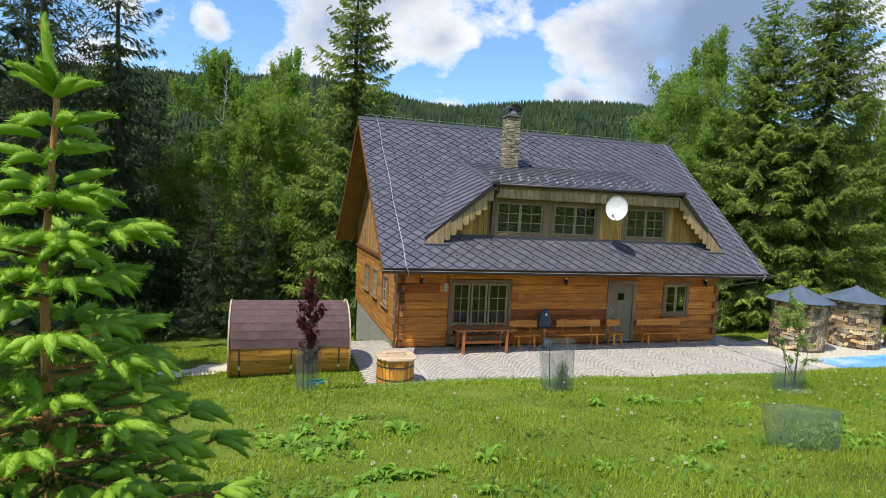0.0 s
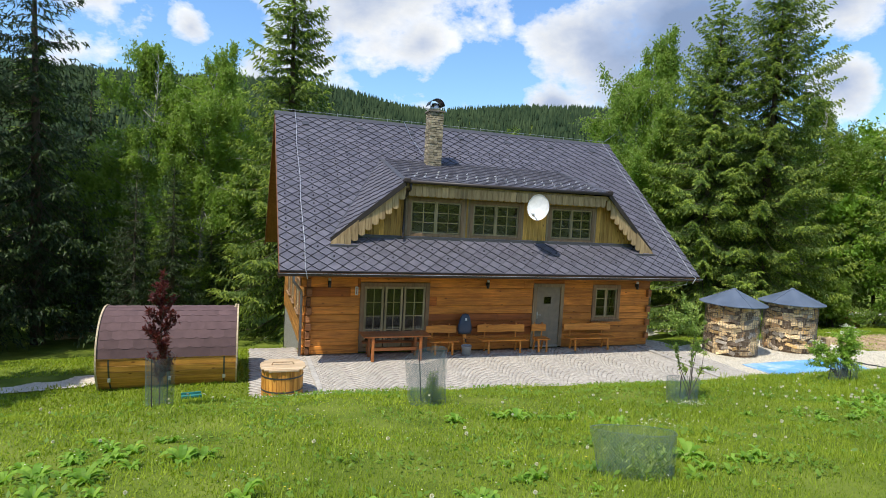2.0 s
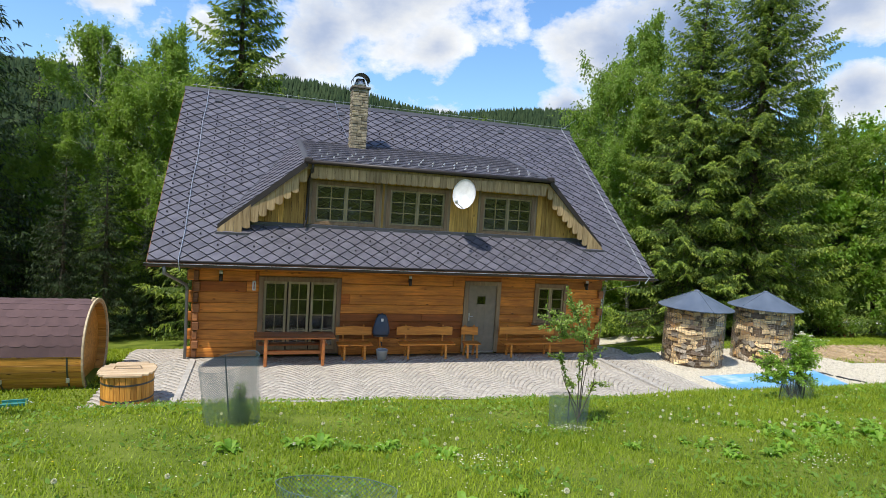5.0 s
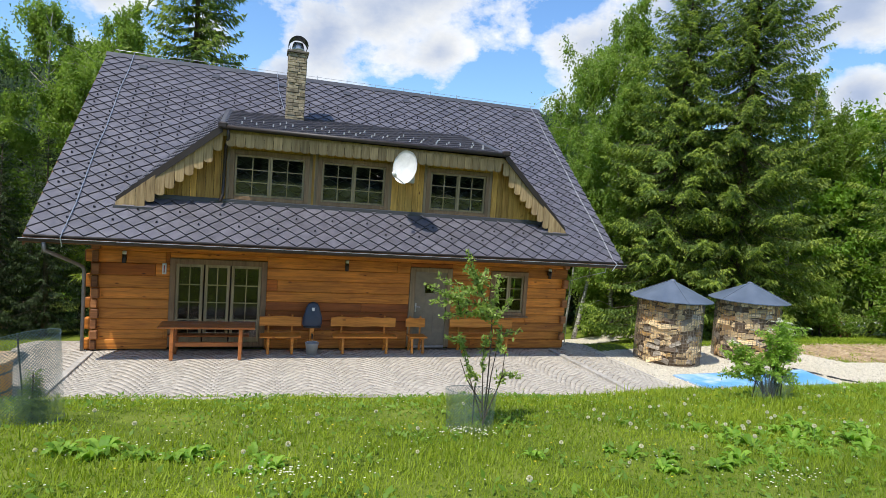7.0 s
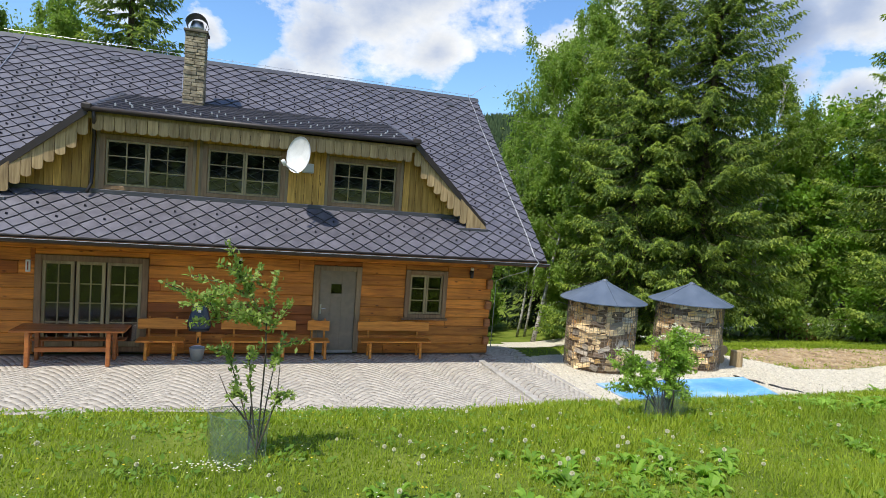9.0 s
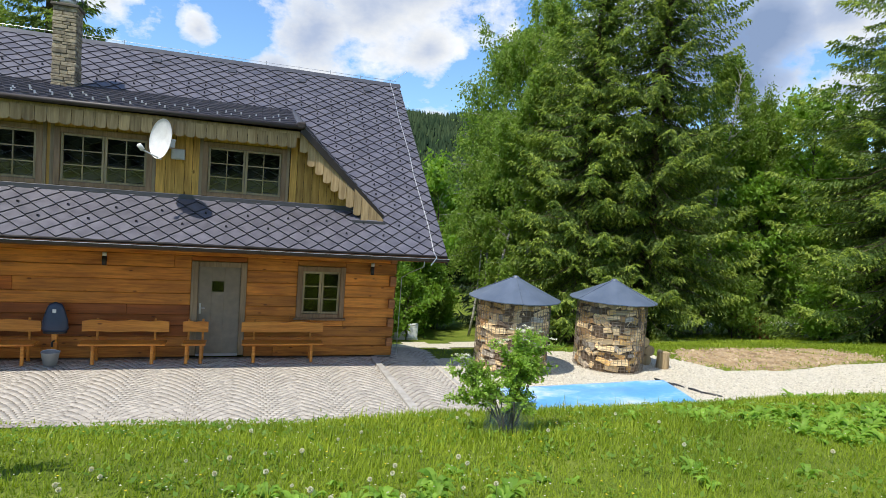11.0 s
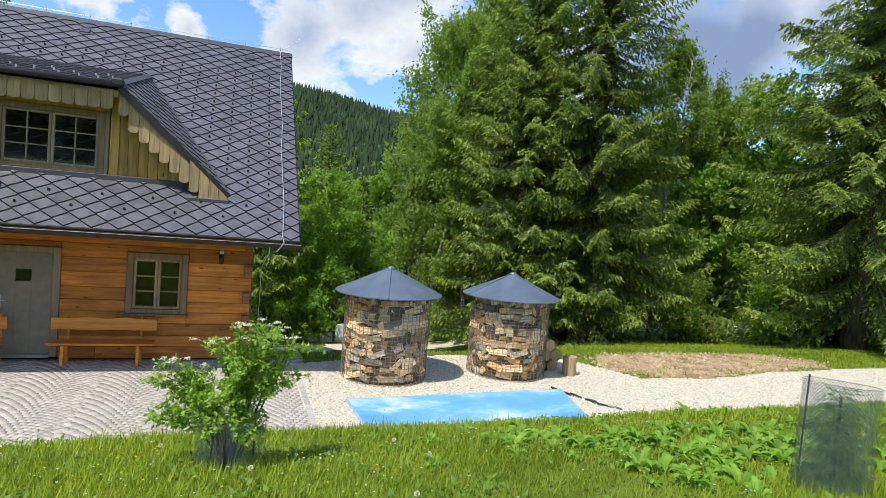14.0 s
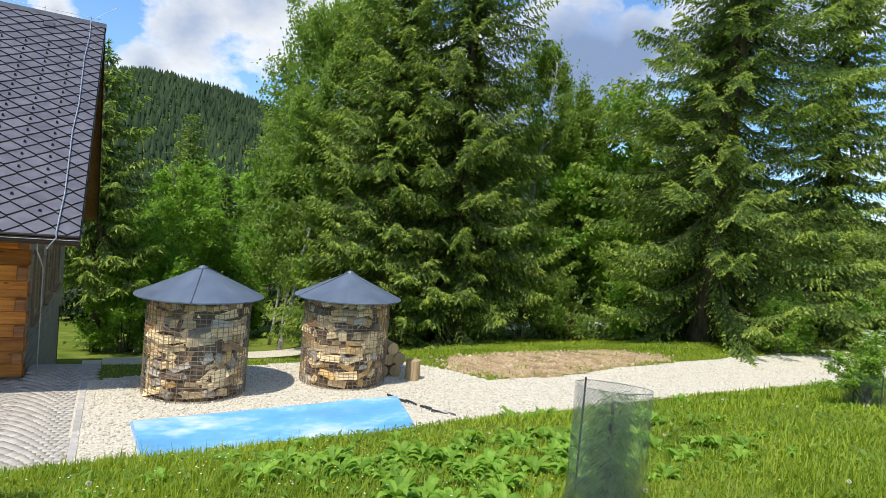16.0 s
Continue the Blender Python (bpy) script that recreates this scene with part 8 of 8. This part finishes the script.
def grass():
    rng = np.random.default_rng(3)
    n = 1500000
    x, y = rng.uniform(-14, 36, n), rng.uniform(-17.6, -3.5, n)
    low = y < edge_y(x) + 0.04
    x, y = x[low], y[low]
    n = len(x)
    d = from_track(x, y)
    keep = rng.random(n) < np.clip((4.2 / np.maximum(d, 2.0)) ** 1.5, 0.06, 1) * 0.76
    ahead = (y > -15.3 + (x < 4) * -1.0 + np.clip(-x, 0, 4) * -0.4)
    keep &= ahead & (d > 0.9)
    x, y, d = x[keep], y[keep], d[keep]
    m = 130000
    x2, y2 = rng.uniform(-16, 34, m), rng.uniform(-4.9, 9, m)
    near = rng.random(m) < 0.4
    x2, y2 = np.where(near, rng.uniform(20, 33, m), x2), np.where(near, rng.uniform(-2.2, 4.5, m), y2)
    left = rng.random(m) < 0.3
    x2, y2 = np.where(left, rng.uniform(-12, -1.2, m), x2), np.where(left, rng.uniform(-4.5, 2.0, m), y2)
    free = (y2 > edge_y(x2)) & ~in_patio(x2, y2) & ~in_gravel(x2, y2) & ~((x2 > -0.3) & (x2 < 12.5) & (y2 > -0.2) & (y2 < 9)) & ~((x2 > -4.85) & (x2 < -1.8) & (y2 > -2.2) & (y2 < -0.7))
    free &= ~in_earth(x2 + rng.normal(0, 0.6, m), y2 + rng.normal(0, 0.4, m)) | ((rng.random(m) < 0.5) & (np.sin(x2 * 3.1 + np.sin(y2 * 4)) * np.sin(y2 * 3.7 + x2) > 0.45))
    free &= ~((x2 > -7.4) & (x2 < -4.6) & (y2 > -1.7) & (y2 < -0.7))
    x, y = np.concatenate([x, x2[free]]), np.concatenate([y, y2[free]])
    d = np.concatenate([d, from_track(x2[free], y2[free])])
    n = len(x)
    z = height(x, y) - 0.01
    patch = 0.5 + 0.5 * np.sin(x * 1.1 + np.sin(y * 0.9) * 2) * np.sin(y * 1.3 + np.sin(x * 0.7) * 2)
    L = (0.038 + 0.046 * patch) * rng.uniform(0.5, 1.5, n)
    L *= np.where(rng.random(n) < 0.04, 1.8, 1.0) * (1 + 0.65 * np.clip((x - 7.5) / 4, 0, 1) * (y < -5))
    edge = np.clip(1 - (edge_y(x) - y) / 0.7, 0, 1) * (y < edge_y(x) + 0.1)
    L *= 1 + 0.5 * edge
    w = 0.0042 * np.clip(d / 3.2, 1.0, 5.0) * rng.uniform(0.7, 1.4, n)
    a = rng.uniform(0, 6.283, n)
    lean = rng.uniform(0.1, 1.3, n)
    D = unit(np.stack([np.cos(a) * lean, np.sin(a) * lean, np.ones(n)], 1))
    W = np.stack([-np.sin(a), np.cos(a), np.zeros(n)], 1)
    P = np.stack([x, y, z], 1)
    v = np.empty((n, 3, 3), np.float32)
    v[:, 0], v[:, 1] = P - W * w[:, None], P + W * w[:, None]
    v[:, 2] = P + D * L[:, None]
    return raw_mesh("grass", v.reshape(-1, 3), np.arange(n * 3).reshape(n, 3), M_GRASS)


tagged(new("grass", grass()), "fresh uneven meadow grass in full sun", "grass", kind="stuff")


def herbs():
    """Low broad-leaved herbs between the grass: clover, plantain, dandelion leaves."""
    rng = np.random.default_rng(23)
    n = 130000
    x, y = rng.uniform(-10, 30, n), rng.uniform(-15, -4.2, n)
    blot = np.sin(x * 1.7 + 2 * np.sin(y * 1.1)) * np.sin(y * 2.1 + 2 * np.sin(x * 0.8)) + 0.5 * np.sin(x * 4.3 + y * 3.7)
    d = from_track(x, y)
    keep = (y < edge_y(x) - 0.05) & (d > 1.7) & (y > -14.6) & (rng.random(n) < np.clip(0.12 + 0.5 * blot, 0.03, 0.8) * np.clip(6.0 / d, 0.3, 1))
    x, y = x[keep], y[keep]
    n = len(x)
    P = np.stack([x, y, height(x, y) + rng.uniform(0.01, 0.075, n)], 1)
    a = rng.uniform(0, 6.283, n)
    D = unit(np.stack([np.cos(a), np.sin(a), rng.uniform(0.0, 0.9, n)], 1))
    W = unit(np.cross(D, unit(rng.normal(0, 0.35, (n, 3)) + np.array([0, 0, 1.0]))))
    size = rng.uniform(0.035, 0.10, n)
    return blade_mesh("meadow_herbs", P, D, W, size, size * rng.uniform(0.3, 0.6, n), M_HERB)


M_HERB = leafy("herb_leaves", (0.06, 0.15, 0.014), (0.24, 0.38, 0.05), (0.32, 0.52, 0.04), 0.38, patch=1.2)
tagged(new("meadow_herbs", herbs()), "low broad-leaved herbs mixed through the meadow grass", "plants", kind="stuff")


def dock_mesh(seed, leaves=9, size=0.26):
    """A rosette of broad arching leaves, each bent along its midrib."""
    rng = np.random.default_rng(seed)
    g = Geo()
    for k in range(leaves):
        a = k * 2.4 + rng.normal(0, 0.3)
        L, w = size * rng.uniform(0.5, 1.0), size * rng.uniform(0.21, 0.33)
        up = rng.uniform(0.8, 2.3)
        d, s = Vector((math.cos(a), math.sin(a), 0)), Vector((-math.sin(a), math.cos(a), 0))
        vs, fs = [], []
        for i in range(6):
            f = i / 5
            c = d * L * f * 0.9 + Vector((0, 0, L * (up * f - 0.75 * up * f * f)))
            ww = w * math.sin(min(1, f * 0.92 + 0.08) * math.pi) ** 0.7 * (0.5 + 0.02 * (i % 2))
            vs += [c - s * ww + Vector((0, 0, 0.22 * ww)), c, c + s * ww + Vector((0, 0, 0.22 * ww))]
        for i in range(5):
            fs += [(i * 3, i * 3 + 1, i * 3 + 4, i * 3 + 3), (i * 3 + 1, i * 3 + 2, i * 3 + 5, i * 3 + 4)]
        g.add(vs, fs)
    me = bpy.data.meshes.new("leaves")
    me.from_pydata(g.v, [], g.f)
    me.materials.append(M_DOCK)
    return me


DOCKS = [dock_mesh(k, 11 + k % 5, 0.20 + 0.03 * (k % 3)) for k in range(5)]
rng = random.Random(15)
spots = []
for cx, cy, sx, sy, n in ((15.6, -7.5, 0.9, 0.5, 62), (17.5, -7.9, 0.9, 0.55, 60), (19.3, -7.9, 0.9, 0.6, 24), (16.2, -8.9, 0.6, 0.35, 18), (-3.2, -10.0, 0.5, 0.45, 26), (-2.6, -12.4, 1.0, 0.5, 24), (3.4, -12.4, 0.3, 0.4, 16), (2.95, -9.45, 0.28, 0.15, 10), (3.6, -9.9, 0.15, 0.1, 5),
                          (2.0, -9.2, 0.3, 0.2, 6), (8.0, -10.6, 0.3, 0.2, 8), (9.6, -10.3, 0.5, 0.3, 26), (9.4, -9.3, 0.5, 0.25, 10), (10.6, -9.4, 0.5, 0.3, 8), (6.6, -10.3, 0.5, 0.2, 5), (0.4, -12.6, 0.6, 0.3, 7), (12.9, -9.4, 0.8, 0.4, 7), (19, -5.6, 2.0, 0.3, 8), (26, -6.0, 2.5, 0.8, 10)):
    spots += [(rng.gauss(cx, sx), rng.gauss(cy, sy)) for _ in range(n)]
for x, y in spots:
    if y > edge_y(x) - 0.2 or float(from_track(np.array([x]), np.array([y]))[0]) < 2.2:
        continue
    d = thing("dock_plant", "broad-leaved green dock growing in the meadow", "plant", pose(x, y, ground_z(x, y) - 0.02, rng.uniform(-8, 8), rng.uniform(-8, 8), rng.uniform(0, 360)) @ Matrix.Scale(rng.uniform(0.62, 1.25) if x > 14 else rng.uniform(0.55, 1.1), 4), group="dock plants")
    part("leaves", rng.choice(DOCKS), None, d)

ball = Geo()
for k in range(46):
    zz = 1 - 2 * (k + 0.5) / 46
    a = k * 2.39996
    r = math.sqrt(1 - zz * zz)
    d = Vector((r * math.cos(a), r * math.sin(a), zz))
    s = d.orthogonal().normalized()
    q = d.cross(s)
    ball.add([d * 0.008, d * 0.026 + s * 0.009, d * 0.030, d * 0.026 - s * 0.009], [(0, 1, 2, 3)])
    ball.add([d * 0.008, d * 0.026 + q * 0.009, d * 0.030, d * 0.026 - q * 0.009], [(0, 1, 2, 3)])
clock_me = ball.mesh("seed_head")
clock_me.materials.append(M_CLOCK)
stalk_me = Geo().tube([(0, 0, -0.24), (0.006, 0, -0.1), (0, 0, 0)], 0.0028, 5).mesh("stalk")
stalk_me.materials.append(M_STALK)
for k in range(140):
    x, y = rng.uniform(-8, 24), rng.uniform(-13.6, -5.0)
    if k > 90:
        x, y = rng.gauss(8.6, 1.6), rng.gauss(-9.4, 0.9)
    dist = float(from_track(np.array([x]), np.array([y]))[0])
    if dist < 2.3:
        continue
    d = thing("dandelion_clock", "white dandelion clock on a thin stalk in the grass", "flower", pose(x, y, ground_z(x, y) + rng.uniform(0.13, 0.23), rng.uniform(-8, 8), rng.uniform(-8, 8), 0) @ Matrix.Scale(rng.uniform(0.5, 0.85), 4), group="dandelion clocks")
    part("seed_head", clock_me, None, d)
    part("stalk", stalk_me, None, d)


def small_flowers(name, label, col_mat, size, areas, seed):
    rn = np.random.default_rng(seed)
    P = []
    for cx, cy, sx, sy, k in areas:
        P.append(np.stack([rn.normal(cx, sx, k), rn.normal(cy, sy, k)], 1))
    P = np.concatenate(P)
    P = P[P[:, 1] < edge_y(P[:, 0]) - 0.1]
    z = height(P[:, 0], P[:, 1]) + rn.uniform(0.06, 0.14, len(P))
    base = np.repeat(np.concatenate([P, z[:, None]], 1), 5, axis=0)
    a = np.tile(np.arange(5) * 1.2566, len(P)) + np.repeat(rn.uniform(0, 6, len(P)), 5)
    D = unit(np.stack([np.cos(a), np.sin(a), np.full(len(a), 0.35)], 1))
    W = unit(np.cross(D, np.array([0, 0, 1.0])))
    ob = new(name, blade_mesh(name, base, D, W, np.full(len(a), size), np.full(len(a), size * 0.8), col_mat))
    tagged(ob, label, "flowers", kind="stuff")


small_flowers("buttercups", "tiny yellow flowers scattered in the grass", M_YELLOW, 0.013, ((5, -9, 7, 2.2, 220), (14, -8, 4, 2, 120), (26, -4.9, 2, 0.3, 60)), 2)
small_flowers("clover_flowers", "small white clover heads dotted over the meadow", M_BLOSSOM, 0.010, ((2, -9.5, 6, 2.4, 700), (10, -8.5, 4, 1.8, 420), (17, -7.0, 4, 1.3, 160)), 12)
small_flowers("white_flowers", "small white flower clusters in the grass", M_BLOSSOM, 0.012, ((5.85, -9.15, 0.18, 0.05, 60), (12.6, -7.8, 0.2, 0.1, 10), (3.9, -10.6, 0.25, 0.12, 50), (8.0, -11.2, 0.2, 0.1, 40), (14, -8, 3, 1.5, 120), (1, -10, 4, 2, 160)), 6)

# ---- loose stones of the gravel ----


def gravel_stones():
    rn = np.random.default_rng(8)
    n = 19000
    x, y = rn.uniform(13.2, 34, n), rn.uniform(-4.7, 0.6, n)
    ok = in_gravel(x, y) & ~((x > 13.9) & (x < 18.45) & (y < -2.62) & (y > -4.6))
    x, y = x[ok], y[ok]
    keep = rn.random(len(x)) < np.clip(1.2 - (x - 14) / 26, 0.3, 1)
    x, y = x[keep], y[keep]
    n = len(x)
    z = height(x, y) + 0.035
    s = rn.uniform(0.012, 0.032, n)
    O = np.array([[1, 0, 0], [0, 1, 0], [-1, 0, 0], [0, -1, 0], [0, 0, 0.75], [0, 0, -0.6]], float)
    J = O[None] * s[:, None, None] * rn.uniform(0.6, 1.25, (n, 6, 1))
    a = rn.uniform(0, 6.28, n)
    c, sn = np.cos(a), np.sin(a)
    R = np.zeros((n, 3, 3))
    R[:, 0, 0], R[:, 0, 1], R[:, 1, 0], R[:, 1, 1], R[:, 2, 2] = c, -sn, sn, c, 1
    V = np.einsum("nij,nkj->nki", R, J) + np.stack([x, y, z], 1)[:, None]
    f = np.array([[0, 1, 4], [1, 2, 4], [2, 3, 4], [3, 0, 4], [1, 0, 5], [2, 1, 5], [3, 2, 5], [0, 3, 5]])
    F = (np.arange(n)[:, None, None] * 6 + f[None]).reshape(-1, 3)
    return raw_mesh("gravel", V.reshape(-1, 3), F, M_STONELET)


tagged(new("gravel", gravel_stones()), "loose cream gravel stones covering the path", "gravel", kind="stuff")

def clods():
    """Small clods and stones lying on the bare earth."""
    rn = np.random.default_rng(31)
    n = 5200
    x, y = rn.uniform(20.2, 29.5, n), rn.uniform(-2.1, 1.4, n)
    ok = in_earth(x + rn.normal(0, 0.25, n), y + rn.normal(0, 0.2, n)) & ~in_gravel(x, y)
    x, y = x[ok], y[ok]
    n = len(x)
    s = rn.gamma(2.0, 0.011, n) + 0.006
    a = rn.uniform(0, 6.28, (n, 1)) + np.arange(4) * math.pi / 2
    ring = np.stack([x[:, None] + np.cos(a) * s[:, None] * rn.uniform(0.7, 1.3, (n, 4)), y[:, None] + np.sin(a) * s[:, None] * rn.uniform(0.7, 1.3, (n, 4)), np.repeat(height(x, y)[:, None], 4, 1) + 0.004], -1)
    top = np.stack([x + rn.normal(0, 0.004, n), y, height(x, y) + 0.01 + s * rn.uniform(0.5, 0.9, n)], -1)[:, None]
    V = np.concatenate([ring, top], 1).reshape(-1, 3)
    F = (np.arange(n)[:, None, None] * 5 + np.array([[0, 1, 4], [1, 2, 4], [2, 3, 4], [3, 0, 4]])[None]).reshape(-1, 3)
    return raw_mesh("clods", V, F, M_CLOD)


M_CLOD = surface("dry_clod", [(0.3, (0.24, 0.165, 0.09)), (0.7, (0.48, 0.37, 0.23))], scale=6, rough=0.97, bump=0.3, vary=0.35, by="island")
tagged(new("clods", clods()), "small dry clods and stones on the bare earth", "earth", kind="stuff")

# ---- cobbles of the terrace ----


def cobbles():
    rng = np.random.default_rng(14)
    g = Geo()
    s, ch, hgt = 0.0490, 0.0025, 0.012
    g.add([(-s, -s, 0), (s, -s, 0), (s, s, 0), (-s, s, 0), (-s + ch, -s + ch, hgt), (s - ch, -s + ch, hgt), (s - ch, s - ch, hgt), (-s + ch, s - ch, hgt)],
          [(4, 5, 6, 7), (0, 1, 5, 4), (1, 2, 6, 5), (2, 3, 7, 6), (3, 0, 4, 7)])
    one = g.mesh("cobble")
    one.materials.append(M_COBBLE)
    base = np.array(g.v)
    fq = np.array([(4, 5, 6, 7), (0, 1, 5, 4), (1, 2, 6, 5), (2, 3, 7, 6), (3, 0, 4, 7)])
    W, pitch, sag = 1.25, 0.106, 0.42
    V, F, n, single = [], [], 0, 0
    for col in range(13):
        cx = -1.5 + W * (col + 0.5)
        for row in range(-4, 74):
            y0 = -5.0 + row * pitch
            k = 12
            for i in range(k):
                u = -1 + 2 * (i + 0.5 + 0.5 * (row % 2)) / k
                if u > 1:
                    u -= 2
                x = cx + u * W / 2
                y = y0 - sag * u * u
                if not bool(in_patio(np.array(x), np.array(y))) or y > 1.5 and x < 0:
                    continue
                if 0.0 <= x <= 12.2 and y > -0.12:
                    continue
                ang = math.atan(-2 * sag * u / (W / 2)) + rng.normal(0, 0.07)
                sx, sy = rng.uniform(0.86, 1.08) * math.sqrt(1 + (2 * sag * u / (W / 2)) ** 2) * 0.98, rng.uniform(0.9, 1.08)
                z = ground_z(x, y) + 0.0135 + rng.normal(0, 0.0008)
                if single < 300 and 6.2 < x < 9.8 and y < -3.3 and rng.random() < 0.9:
                    ob = new("cobble", one)
                    ob.parent = patio
                    ob.matrix_basis = Matrix.Translation((x, y, z)) @ Matrix.Rotation(ang, 4, "Z") @ Matrix.Diagonal((sx, sy, 1, 1))
                    single += 1
                    continue
                c, sn = math.cos(ang), math.sin(ang)
                q = base * (sx, sy, 1)
                V.append(np.stack([q[:, 0] * c - q[:, 1] * sn + x, q[:, 0] * sn + q[:, 1] * c + y, q[:, 2] + z], 1))
                F.append(fq + n)
                n += 8
    me = raw_mesh("cobble_field", np.concatenate(V), np.concatenate(F), M_COBBLEJ)
    ob = new("cobble_field", me)
    ob.parent = patio
    ob["kind"] = "stuff"


cobbles()


# ---- edging of the terrace ----
M_KERB = surface("kerb_concrete", [(0.3, (0.33, 0.305, 0.27)), (0.7, (0.49, 0.46, 0.41))], scale=5, rough=0.9, bump=0.4, fine=60, vary=0.1)


def kerb(label, x, y0, y1, w, rise):
    """A row of edging stones running out from the house."""
    k = thing("kerb", label, "kerb", pose(x, 0, 0), kind="structure")
    y = y0
    while y < y1 - 0.05:
        e = min(y + 0.5, y1)
        z = ground_z(x, (y + e) / 2)
        part("kerb_stone", Geo().box(-w / 2, y + 0.004, z - 0.1, w / 2, e - 0.004, z + 0.03 + rise, 0.008), M_KERB, k)
        y = e


kerb("pale concrete edging stones along the raised terrace end", 11.72, -4.5, -0.25, 0.15, 0.055)
kerb("pale concrete edging stones along the raised terrace side", 0.12, -4.2, -0.3, 0.14, 0.035)
kerb("flush pale edging stones between cobbles and gravel", 13.18, -4.5, 0.1, 0.10, 0.008)
